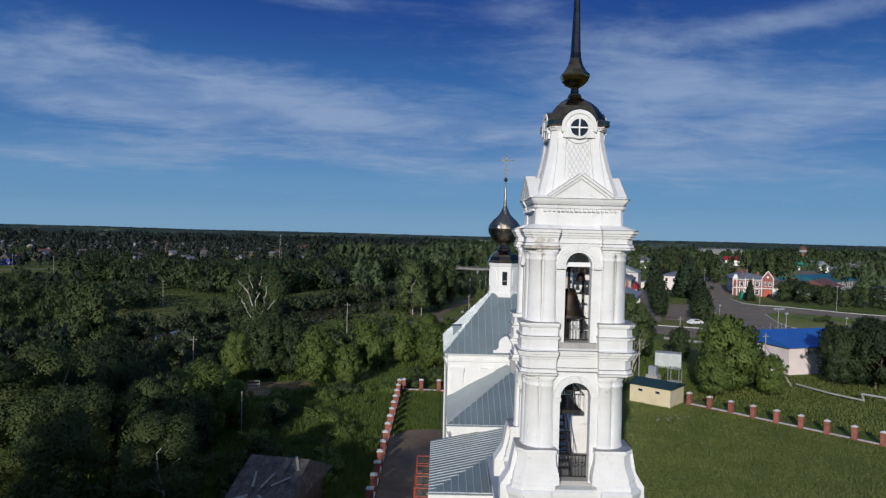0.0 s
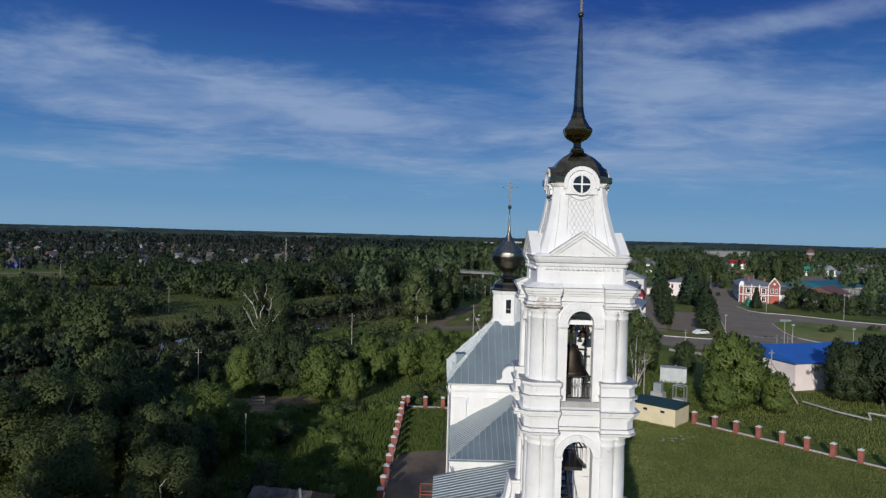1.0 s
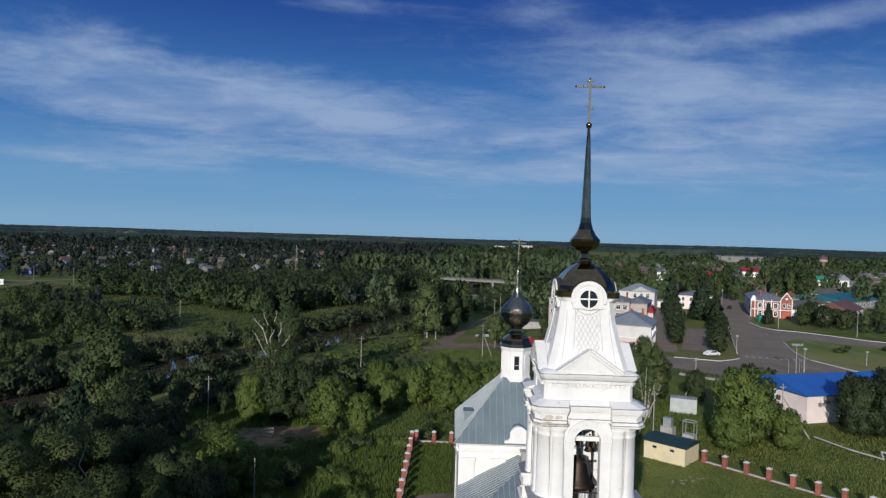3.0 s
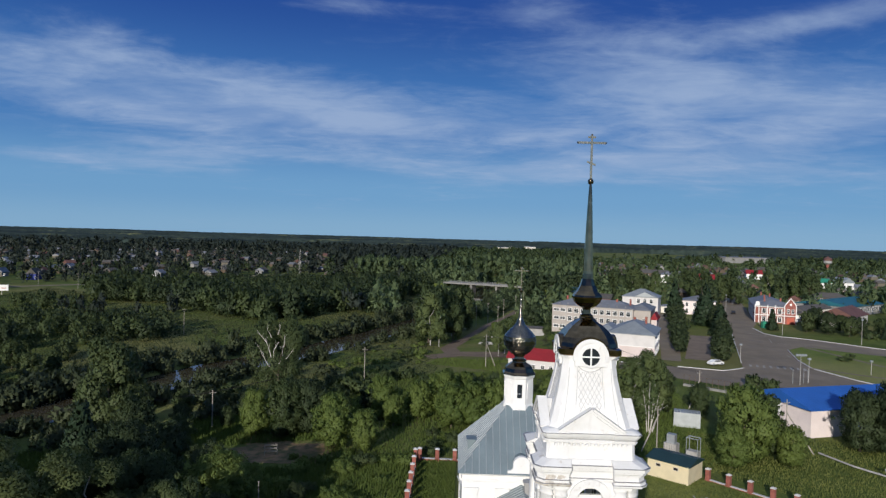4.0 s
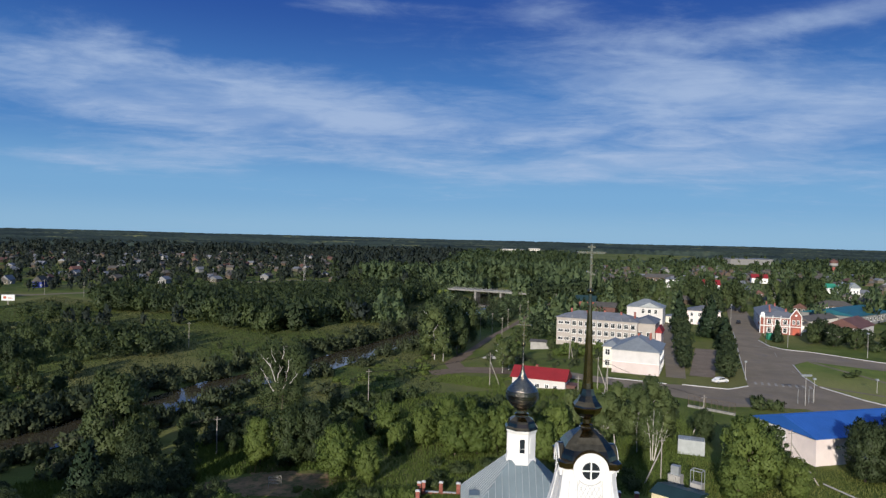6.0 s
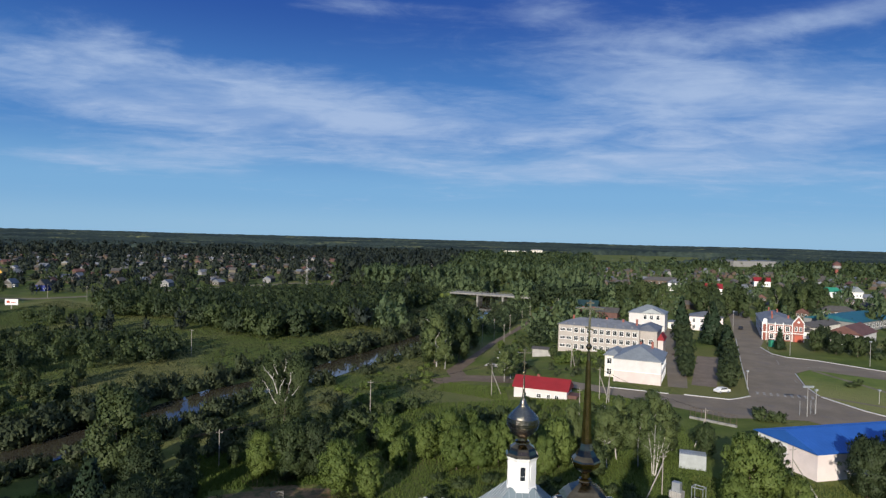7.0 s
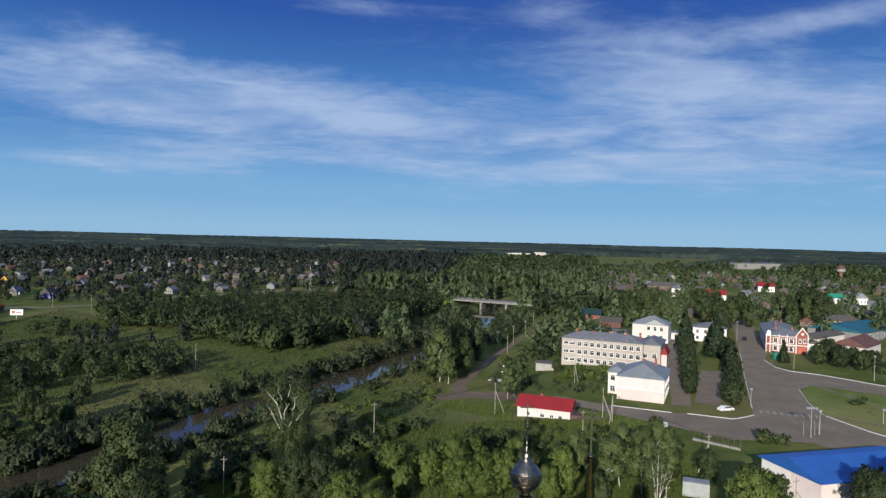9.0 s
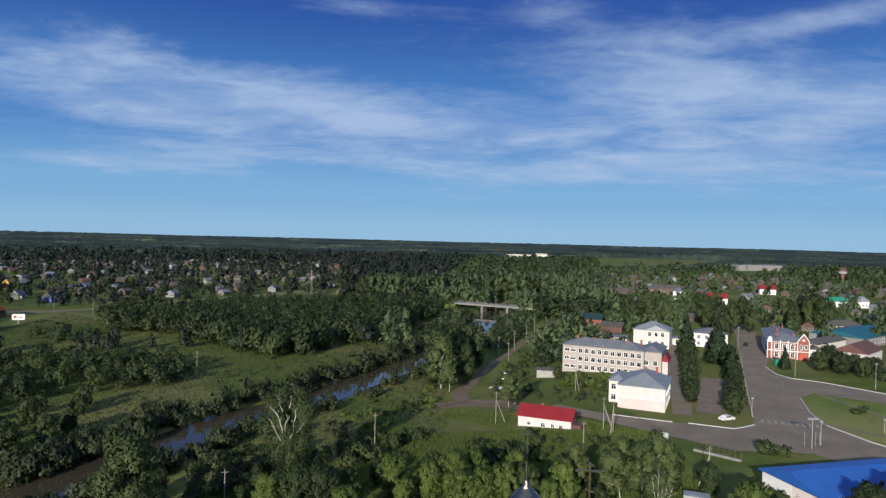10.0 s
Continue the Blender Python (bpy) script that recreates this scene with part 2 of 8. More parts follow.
M_BRONZE = material("dark_bronze", (0.055, 0.042, 0.032), 0.55, 0.9, var=0.3, scale=3.0)
M_CROSS = material("gilt_cross", (0.50, 0.43, 0.30), 0.25, 1.0, var=0.1)
M_IRON = material("dark_iron", (0.035, 0.03, 0.028), 0.6, 0.5, var=0.3, scale=4.0)
M_REDTIN = material("red_tin_roof", (0.27, 0.02, 0.024), 0.5, 0.1, var=0.14, scale=0.5)
M_RUSTRED = material("brown_red_roof", (0.125, 0.06, 0.05), 0.7, 0.0, var=0.22, scale=0.4, rand=0.2)
M_BLUETIN = material("bright_blue_roof", (0.028, 0.125, 0.43), 0.45, 0.1, var=0.1, scale=0.3)
M_TEAL = material("teal_roof", (0.02, 0.13, 0.17), 0.5, 0.1, var=0.12, scale=0.3)
M_GREENDARK = material("dark_green_roof", (0.02, 0.05, 0.05), 0.5, 0.2, var=0.15)
M_SLATE = material("old_slate_roof", (0.092, 0.084, 0.080), 0.9, var=0.3, scale=0.7, rand=0.3, stain=(0.09, 0.10, 0.06), stain_at=(0.5, 0.7))
M_BARN = material("sooty_old_boards", (0.12, 0.10, 0.09), 0.95, var=0.45, scale=1.6, bump=0.5, stain=(0.24, 0.21, 0.19), stain_at=(0.54, 0.66))
M_DULLWHITE = material("dull_white_paint", (0.28, 0.275, 0.265), 0.85, var=0.12, scale=0.6, rand=0.3)
M_LOG = material("weathered_timber", (0.100, 0.074, 0.054), 0.9, var=0.3, scale=0.9, rand=0.4)
M_WOODPAINT = material("painted_timber", (0.143, 0.128, 0.098), 0.85, var=0.2, scale=0.8, rand=0.5)
M_ASPHALT = material("worn_asphalt", (0.205, 0.165, 0.118), 0.9, var=0.2, scale=0.12, fine=2.5, stain=(0.165, 0.14, 0.125), stain_at=(0.5, 0.7))
M_DIRT = material("packed_dirt", (0.165, 0.118, 0.08), 0.95, var=0.25, scale=0.25, fine=2.0, stain=(0.10, 0.09, 0.05), stain_at=(0.55, 0.7))
M_PATH = material("trodden_path", (0.20, 0.165, 0.11), 0.95, var=0.25, scale=0.3, stain=(0.08, 0.09, 0.03), stain_at=(0.5, 0.7))
M_MARK = material("worn_road_paint", (0.30, 0.28, 0.25), 0.9, var=0.3, scale=1.2)
M_KERB = material("whitened_kerb", (0.56, 0.55, 0.53), 0.85, var=0.12, scale=1.0)
M_CONC = material("grey_concrete", (0.36, 0.35, 0.33), 0.9, var=0.18, scale=0.7, stain=(0.22, 0.21, 0.19))
M_BRIDGE = material("weathered_bridge_concrete", (0.24, 0.235, 0.22), 0.9, var=0.2, scale=0.5, stain=(0.13, 0.125, 0.11), stain_at=(0.5, 0.7))
M_POLE = material("weathered_pole", (0.34, 0.31, 0.27), 0.9, var=0.2, scale=1.0)
M_BARK = material("grey_brown_bark", (0.12, 0.095, 0.07), 0.95, var=0.35, scale=2.5, bump=0.4)
M_BIRCH = material("birch_bark", (0.42, 0.40, 0.37), 0.85, var=0.15, scale=2.0, stain=(0.08, 0.07, 0.06), stain_at=(0.56, 0.62))
M_DEADWOOD = material("bleached_dead_wood", (0.52, 0.49, 0.44), 0.9, var=0.2, scale=2.0)
M_GLASS = glassy("dark_window_glass", (0.02, 0.025, 0.03), 0.08)
M_WATER = glassy("still_river_water", (0.055, 0.047, 0.031), 0.05)
M_REDPAINT = material("red_oxide_paint", (0.45, 0.09, 0.05), 0.6, var=0.15)
M_GRASS = meadow("rough_meadow", 0.80, 0.8, (0.42, 0.62))
M_LAWN = meadow("mown_lawn", 1.12, 0.75, (0.36, 0.66))
M_LEAF = foliage("leaves_mid", (0.047, 0.073, 0.029), (0.116, 0.149, 0.058), 0.34)
M_LEAFNEAR = foliage("leaves_near", (0.064, 0.093, 0.036), (0.151, 0.181, 0.067), 0.38)
M_LEAFBRIGHT = foliage("leaves_bright", (0.104, 0.155, 0.041), (0.211, 0.268, 0.075), 0.42)
M_LEAFBIRCH = foliage("leaves_birch", (0.094, 0.136, 0.053), (0.202, 0.244, 0.094), 0.42)
# dark foliage; on the left-hand trees this colour also stands in for shade
M_LEAFDARK = foliage("leaves_dark_shaded", (0.033, 0.054, 0.026), (0.078, 0.104, 0.044), 0.32)
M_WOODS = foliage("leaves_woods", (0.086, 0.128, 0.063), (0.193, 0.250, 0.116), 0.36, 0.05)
# the same woods, with shade and greyish haze put into the leaf colour
M_WOODSHADE = foliage("leaves_woods_shade_haze", (0.031, 0.043, 0.034), (0.049, 0.062, 0.045), 0.26, 0.05)
M_NEEDLE = foliage("needles", (0.016, 0.034, 0.018), (0.040, 0.064, 0.028), 0.1)
M_WILLOW = foliage("leaves_willow", (0.044, 0.061, 0.029), (0.095, 0.116, 0.057), 0.3)
M_BLADE = foliage("grass_blades", (0.068, 0.106, 0.024), (0.140, 0.183, 0.043), 0.34)
M_TUSSOCK = foliage("meadow_tussock_blades", (0.030, 0.043, 0.014), (0.071, 0.081, 0.029), 0.25, 0.05)
M_LAWNBLADE = foliage("lawn_blades", (0.062, 0.097, 0.023), (0.213, 0.226, 0.065), 0.3, 0.22)
M_SOIL = material("trodden_soil", (0.23, 0.145, 0.078), 0.95, var=0.3, scale=0.35, fine=2.5, stain=(0.055, 0.075, 0.022), stain_at=(0.44, 0.58))
M_PLAZA = material("brown_gravel_paving", (0.20, 0.155, 0.12), 0.95, var=0.2, scale=0.3, fine=2.0, stain=(0.13, 0.11, 0.08), stain_at=(0.55, 0.7))
M_CANOPY = far_wood("far_canopy_hazed")
M_WHITEPAINT = material("white_paint", (0.8, 0.8, 0.78), 0.6, var=0.05)
M_CARWHITE = material("white_car_paint", (0.75, 0.75, 0.74), 0.25, var=0.02, spec=0.6)
M_CARDARK = material("black_car_paint", (0.02, 0.02, 0.024), 0.2, var=0.05, spec=0.6)
M_RUBBER = material("tyre_rubber", (0.02, 0.02, 0.02), 0.9, var=0.1)
M_GREENBOX = material("green_paint", (0.03, 0.28, 0.17), 0.6, var=0.1)


# ---- mesh helpers ----
def part(name, bm, mat, parent=None, label="", smooth=False):
    """Links a bmesh as one mesh object under a thing or a part."""
    me = bpy.data.meshes.new(name)
    bmesh.ops.recalc_face_normals(bm, faces=bm.faces)
    bm.to_mesh(me)
    bm.free()
    me.materials.append(mat)
    if smooth:
        me.polygons.foreach_set("use_smooth", [True] * len(me.polygons))
    ob = new(name, me)
    ob.parent = parent
    return tagged(ob, label=label)


def raw(name, verts, quads, mat, parent=None, size=4, normals=None):
    """A mesh out of arrays of corners and faces of one size."""
    me = bpy.data.meshes.new(name)
    verts, quads = np.asarray(verts, np.float32).reshape(-1, 3), np.asarray(quads, np.int32).reshape(-1, size)
    me.vertices.add(len(verts)), me.loops.add(quads.size), me.polygons.add(len(quads))
    me.vertices.foreach_set("co", verts.ravel())
    me.loops.foreach_set("vertex_index", quads.ravel())
    me.polygons.foreach_set("loop_start", np.arange(len(quads), dtype=np.int32) * size)
    me.update(calc_edges=True)
    me.materials.append(mat)
    if normals is not None:
        me.normals_split_custom_set_from_vertices(normals)
    ob = new(name, me)
    ob.parent = parent
    return ob


def thing(name, label, category, at=(0, 0, 0), turn=0.0, group="", kind=""):
    ob = new(name)
    ob.matrix_basis = pose(*at, 0, 0, turn)
    return tagged(ob, label, category, group, kind)


def box(bm, x0, x1, y0, y1, z0, z1, m=None):
    r = bmesh.ops.create_cube(bm, size=1.0)["verts"]
    for v in r:
        v.co = Vector(((x0 + x1) / 2 + v.co.x * (x1 - x0), (y0 + y1) / 2 + v.co.y * (y1 - y0), (z0 + z1) / 2 + v.co.z * (z1 - z0)))
        if m:
            v.co = m @ v.co
    return bm


def boxes(*dims, m=None):
    bm = bmesh.new()
    for d in dims:
        box(bm, *d, m=m)
    return bm


def loft(bm, rings, caps=True):
    """Closed rings of the same count, joined one to the next."""
    rows = [[bm.verts.new(p) for p in ring] for ring in rings]
    k = len(rows[0])
    for a, b in zip(rows, rows[1:]):
        for i in range(k):
            bm.faces.new((a[i], a[(i + 1) % k], b[(i + 1) % k], b[i]))
    if caps:
        bm.faces.new(rows[0][::-1]), bm.faces.new(rows[-1])
    return bm


def revolve(bm, profile, n=16, cx=0.0, cy=0.0, turn=0.0):
    return loft(bm, [[(cx + max(r, 1e-3) * math.cos(turn + 2 * math.pi * i / n), cy + max(r, 1e-3) * math.sin(turn + 2 * math.pi * i / n), z) for i in range(n)] for r, z in profile])


def beam(bm, a, b, r, n=6, r2=None):
    """A round bar from a to b."""
    a, b = Vector(a), Vector(b)
    d = (b - a).normalized()
    u = d.orthogonal().normalized()
    w = d.cross(u)
    r2 = r if r2 is None else r2
    return loft(bm, [[p + (u * math.cos(2 * math.pi * i / n) + w * math.sin(2 * math.pi * i / n)) * q for i in range(n)] for p, q in ((a, r), (b, r2))])


def upright(bm, pts, y0, y1, m=None):
    """A polygon in the x-z plane given a thickness from y0 to y1, and then moved by m."""
    before = len(bm.verts)
    loft(bm, [[(x, y, z) for x, z in pts] for y in (y0, y1)])
    if m:
        bm.verts.ensure_lookup_table()
        for v in bm.verts[before:]:
            v.co = m @ v.co
    return bm


def arc(cx, cz, r, a0, a1, n):
    return [(cx + r * math.cos(radians(a0 + (a1 - a0) * i / n)), cz + r * math.sin(radians(a0 + (a1 - a0) * i / n))) for i in range(n + 1)]


QUARTER = [Matrix.Rotation(k * math.pi / 2, 4, "Z") for k in range(4)]

# ---- ground ----
RIVER = [(-190, 40), (-150, 66), (-110, 97), (-86, 124), (-76, 148), (-66, 178), (-48, 206), (-35, 240), (-22, 272), (-4, 330), (5, 385), (12, 440), (14, 480), (32, 524), (74, 566), (140, 600)]


def river_side(x, y):
    """Distance from the river's middle line, positive on the town's side."""
    x, y = np.asarray(x, float), np.asarray(y, float)
    best = np.full(np.broadcast(x, y).shape, 1e9)
    side = np.ones_like(best)
    for (ax, ay), (bx, by) in zip(RIVER, RIVER[1:]):
        dx, dy = bx - ax, by - ay
        k = np.clip(((x - ax) * dx + (y - ay) * dy) / (dx * dx + dy * dy), 0, 1)
        d = np.hypot(x - ax - k * dx, y - ay - k * dy)
        s = -np.sign(dx * (y - ay) - dy * (x - ax))
        side, best = np.where(d < best, s, side), np.minimum(best, d)
    return best * side


def ease(t):
    t = np.clip(t, 0, 1)
    return t * t * (3 - 2 * t)


def ground_z(x, y):
    d, far = river_side(x, y), np.hypot(x, y)
    town = -6.6 + 0.8 * ease((d - 6.3) / 2.6) + 5.8 * ease((d - 9) / 85)
    other = -6.6 + 0.8 * ease((-d - 6.3) / 2.6) + 1.3 * ease((-d - 9) / 25) + 2.5 * ease((-d - 150) / 500)
    return np.where(d > 0, town, other) + 11 * ease((far - 1300) / 3300) + 5 * ease((-np.asarray(x, float) - 300) / 2000) * ease((far - 1500) / 3000)


def gz(x, y):
    return float(ground_z(x, y))


def steps(*spans):
    out = []
    for a, b, n in spans:
        out += [a + (b - a) * i / n for i in range(n)]
    return np.array(out + [spans[-1][1]])


gx = steps((-4900, -900, 40), (-900, -220, 34), (-220, 200, 90), (200, 900, 35), (900, 4900, 40))
gy = steps((-900, -60, 14), (-60, 520, 125), (520, 1500, 50), (1500, 4950, 60))
GX, GY = np.meshgrid(gx, gy)
GZ = ground_z(GX, GY)
hills = np.hypot(GX, GY) > 1500
GZ = GZ + hills * 3.0 * np.sin(GX / 610 + 1.2) * np.sin(GY / 470) * ease((np.hypot(GX, GY) - 1500) / 1500)
idx = np.arange(GX.size).reshape(GX.shape)
cells = np.stack([idx[:-1, :-1], idx[:-1, 1:], idx[1:, 1:], idx[1:, :-1]], -1).reshape(-1, 4)
ground = raw("ground", np.stack([GX, GY, GZ], -1), cells, M_GRASS)
tagged(ground, "rough green meadow and town ground reaching to the horizon", "ground", kind="structure")
ground.data.polygons.foreach_set("use_smooth", [True] * len(ground.data.polygons))


def ribbon(name, pts, width, mat, label, category, lift=0.05, level=None, kind="structure", bands=4):
    """A strip of road, path or water along a line, laid on the ground."""
    line, dense = [Vector(p) for p in pts], []
    for a, b in zip(line, line[1:]):
        k = max(1, int((b - a).length / 4))
        dense += [a.lerp(b, i / k) for i in range(k)]
    dense.append(line[-1])
    V, F = [], []
    for i, p in enumerate(dense):
        t = (dense[min(i + 1, len(dense) - 1)] - dense[max(i - 1, 0)]).normalized()
        nrm = Vector((-t.y, t.x))
        for j in range(bands + 1):
            q = p + nrm * (j / bands - 0.5) * width
            V.append((q.x, q.y, level if level is not None else gz(q.x, q.y) + lift))
    for i in range(len(dense) - 1):
        for j in range(bands):
            a = i * (bands + 1) + j
            F.append((a, a + 1, a + bands + 2, a + bands + 1))
    return tagged(raw(name, V, F, mat), label, category, kind=kind)


def patch(name, pts, mat, label, category, lift=0.05, depth=0.0):
    """A flat polygon of paving or lawn."""
    bm = bmesh.new()
    z = lift
    f = bm.faces.new([bm.verts.new((x, y, z)) for x, y in pts])
    bmesh.ops.triangulate(bm, faces=[f])
    return tagged(part(name, bm, mat), label, category, kind="structure")


ribbon("river", RIVER, 15.0, M_WATER, "dark still river reflecting trees and sky", "water", level=-6.0)

# ---- the bell tower ----
TX, TY = 3.8, 29.3
tower = thing("bell_tower", "tall white plastered bell tower in tiers with dark gilt spire", "bell tower", (TX, TY, 0))


def plan(h, c, q, p):
    """Outline of a square storey with cut corners, whose middles lie back by p between -q and q."""
    side = [(-h + c, -h), (-q, -h), (-q, -h + p), (q, -h + p), (q, -h), (h - c, -h)]
    return [(x * ct - y * st, x * st + y * ct) for ct, st in ((1, 0), (0, 1), (-1, 0), (0, -1)) for x, y in side]


def storey(levels):
    bm = bmesh.new()
    return loft(bm, [[(x, y, z) for x, y in plan(h, c, q, p)] for z, h, c, q, p in levels])


def corner(h, c, q, i):
    return [(-h + c, -h), (-q, -h), (-q, -i), (-i, -i), (-i, -q), (-h, -q), (-h, -h + c)]


def pier(levels, k):
    """One corner pier; levels: height, half width, cut, inner edge, inner face."""
    bm = loft(bmesh.new(), [[(x, y, z) for x, y in corner(h, c, q, i)] for z, h, c, q, i in levels])
    bmesh.ops.transform(bm, matrix=QUARTER[k], verts=bm.verts)
    return bm


def column(z0, z1, r, x, y, face=0.0, flat=1.0):
    """An engaged column, flattened against the pier behind it; face: the way it looks, in radians."""
    h = z1 - z0
    prof = [(r * 1.22, z0), (r * 1.22, z0 + 0.06), (r * 1.08, z0 + 0.10), (r, z0 + 0.16), (r * 0.99, z0 + h * 0.4), (r * 0.9, z1 - 0.36), (r * 1.02, z1 - 0.34),
            (r * 1.02, z1 - 0.29), (r * 0.9, z1 - 0.27), (r * 0.92, z1 - 0.14), (r * 1.15, z1 - 0.07), (r * 1.2, z1)]
    bm = revolve(bmesh.new(), prof, 18)
    bmesh.ops.transform(bm, matrix=Matrix.Translation((x, y, 0)) @ Matrix.Rotation(face, 4, "Z") @ Matrix.Diagonal((flat, 1, 1, 1)), verts=bm.verts)
    return bm


def arch_wall(w, z0, z1, a, zs, y0, y1, k):
    pts = [(-w, z0), (-a, z0), *arc(0, zs, a, 180, 0, 14), (a, z0), (w, z0), (w, z1), (-w, z1)]
    return upright(bmesh.new(), pts, y0, y1, QUARTER[k])


def archivolt(a, b, zs, y0, y1, k):
    """The moulded band round an arch, with its imposts."""
    bm = upright(bmesh.new(), arc(0, zs, b, 180, 0, 18) + arc(0, zs, a, 0, 180, 18), y0, y1, QUARTER[k])
    for s in (-1, 1):
        box(bm, min(s * (a - 0.02), s * (b + 0.05)), max(s * (a - 0.02), s * (b + 0.05)), y0 - 0.05, y1, zs - 0.14, zs, m=QUARTER[k])
    return bm


# lower storey
part("lower_storey", storey([(-0.3, 2.75, 0.5, 1.1, 0.12), (0.6, 2.75, 0.5, 1.1, 0.12), (0.65, 2.55, 0.5, 1.1, 0.2), (10.6, 2.55, 0.5, 1.1, 0.2)]), M_TOWER, tower)
part("lower_cornice", storey([(10.6, 2.6, 0.5, 1.0, 0.2), (10.8, 2.66, 0.5, 1.0, 0.2), (10.85, 2.6, 0.5, 1.0, 0.2), (11.35, 2.6, 0.5, 1.0, 0.2), (11.4, 2.64, 0.5, 1.0, 0.2), (11.55, 2.70, 0.5, 1.0, 0.2), (11.7, 2.72, 0.5, 1.0, 0.2), (11.78, 2.6, 0.5, 1.0, 0.2)]), M_TOWER, tower)
for k in range(4):
    # middle storey
    part("pedestal", pier([(11.78, 2.54, 0.34, 0.82, 1.5), (11.95, 2.54, 0.34, 0.82, 1.5), (12.0, 2.48, 0.34, 0.66, 1.5), (12.2, 2.47, 0.34, 0.66, 1.5), (12.4, 2.42, 0.34, 0.68, 1.5), (12.6, 2.35, 0.34, 0.73, 1.5), (12.8, 2.31, 0.34, 0.78, 1.5),
                           (13.17, 2.29, 0.34, 0.80, 1.5), (13.175, 2.35, 0.34, 0.78, 1.5), (13.25, 2.36, 0.34, 0.76, 1.5), (13.33, 2.32, 0.34, 0.78, 1.5)], k), M_TOWER, tower)
    part("pier", pier([(13.33, 2.05, 0.6, 0.92, 1.5), (16.2, 2.0, 0.6, 0.92, 1.5)], k), M_TOWER, tower)
    part("arch_wall", arch_wall(1.0, 11.9, 16.4, 0.62, 15.38, -1.93, -1.48, k), M_TOWER, tower)
    part("archivolt", archivolt(0.62, 0.86, 15.38, -2.0, -1.93, k), M_TOWER, tower)
    part("archivolt", archivolt(0.70, 0.90, 15.38, -2.03, -1.93, k), M_TOWER, tower)
    for z0, z1, r in ((13.33, 16.3, 0.30), (18.44, 21.42, 0.275)):
        for u, v, rr, turn in ((-1.19, -1.99, r * 0.92, -90), (1.19, -1.99, r * 0.92, -90), (-1.745, -1.745, r * 1.22, -135)):
            p, a = QUARTER[k] @ Vector((u, v, 0)), radians(turn) + k * math.pi / 2
            part("column", column(z0, z1 - 0.12, rr, p.x, p.y, a, 0.42), M_TOWER, tower, smooth=True)
            m = Matrix.Translation((p.x, p.y, 0)) @ Matrix.Rotation(a, 4, "Z")
            part("abacus", boxes((-rr * 0.6, rr * 0.56, -rr * 1.16, rr * 1.16, z1 - 0.12, z1 + 0.03), m=m), M_TOWER, tower)
    part("capital_block", pier([(16.30, 2.24, 0.3, 0.86, 1.5), (16.34, 2.30, 0.3, 0.84, 1.5), (16.42, 2.32, 0.3, 0.82, 1.5), (16.47, 2.26, 0.3, 0.86, 1.5)], k), M_TOWER, tower)
    # belfry storey
    part("pedestal", pier([(17.36, 2.26, 0.3, 0.82, 1.5), (17.80, 2.26, 0.3, 0.82, 1.5), (17.805, 2.33, 0.3, 0.79, 1.5), (17.90, 2.34, 0.3, 0.78, 1.5), (17.94, 2.24, 0.3, 0.82, 1.5), (18.26, 2.23, 0.3, 0.82, 1.5),
                           (18.265, 2.29, 0.3, 0.80, 1.5), (18.36, 2.33, 0.3, 0.78, 1.5), (18.44, 2.32, 0.3, 0.79, 1.5)], k), M_TOWER, tower)
    part("pier", pier([(18.44, 2.0, 0.6, 0.92, 1.5), (21.4, 1.95, 0.6, 0.92, 1.5)], k), M_TOWER, tower)
    part("arch_wall", arch_wall(1.0, 17.6, 21.55, 0.53, 20.76, -1.9, -1.48, k), M_TOWER, tower)
    part("archivolt", archivolt(0.53, 0.80, 20.76, -1.96, -1.9, k), M_TOWER, tower)
    part("archivolt", archivolt(0.62, 0.88, 20.76, -2.0, -1.9, k), M_TOWER, tower)
    part("capital_block", pier([(21.40, 2.18, 0.28, 0.88, 1.5), (21.44, 2.24, 0.28, 0.86, 1.5), (21.51, 2.25, 0.28, 0.85, 1.5), (21.55, 2.20, 0.28, 0.88, 1.5)], k), M_WORN if k == 0 else M_TOWER, tower)
    # attic: gables, ribs, arched heads with round windows
    g = [(-1.3, 23.52), (1.3, 23.52), (0, 24.42)]
    part("gable", upright(bmesh.new(), g, -1.88, -0.7, QUARTER[k]), M_TOWER, tower)
    bm = bmesh.new()
    for a, b in ((g[0], g[2]), (g[1], g[2])):
        d = Vector((b[0] - a[0], b[1] - a[1])).normalized()
        nn = Vector((-d.y, d.x)) * (1 if d.x > 0 else -1)
        for w0, w1, out in ((0.0, 0.10, 2.02), (-0.11, 0.0, 1.95)):
            p = [(a[0] + nn.x * w0, a[1] + nn.y * w0), (b[0] + nn.x * w0, b[1] + nn.y * w0), (b[0] + nn.x * w1, b[1] + nn.y * w1), (a[0] + nn.x * w1, a[1] + nn.y * w1)]
            upright(bm, p, -out - (0.004 if d.x > 0 else 0.0), -1.6, QUARTER[k])
    part("gable_moulding", bm, M_TOWER, tower)
    bm = bmesh.new()
    for s_ in (-1, 1):
        for o_, out in ((0.105, 2.03), (-0.005, 1.96), (-0.115, 1.89)):
            a, b = Vector((s_ * 1.3, 0, 23.52)), Vector((0, 0, 24.42))
            nn = Vector((s_ * 0.57, 0, 0.82)) * o_
            beam(bm, QUARTER[k] @ (a + nn + Vector((0, -out, 0))), QUARTER[k] @ (b + nn + Vector((0, -out, 0))), 0.013, 4)
    part("gable_flashing", bm, M_FLASHING, tower, "thin grey tin flashing")
    head = [(-0.66, 26.05), (0.66, 26.05), (0.66, 26.46), *arc(0, 26.46, 0.66, 0, 180, 16)[1:]]
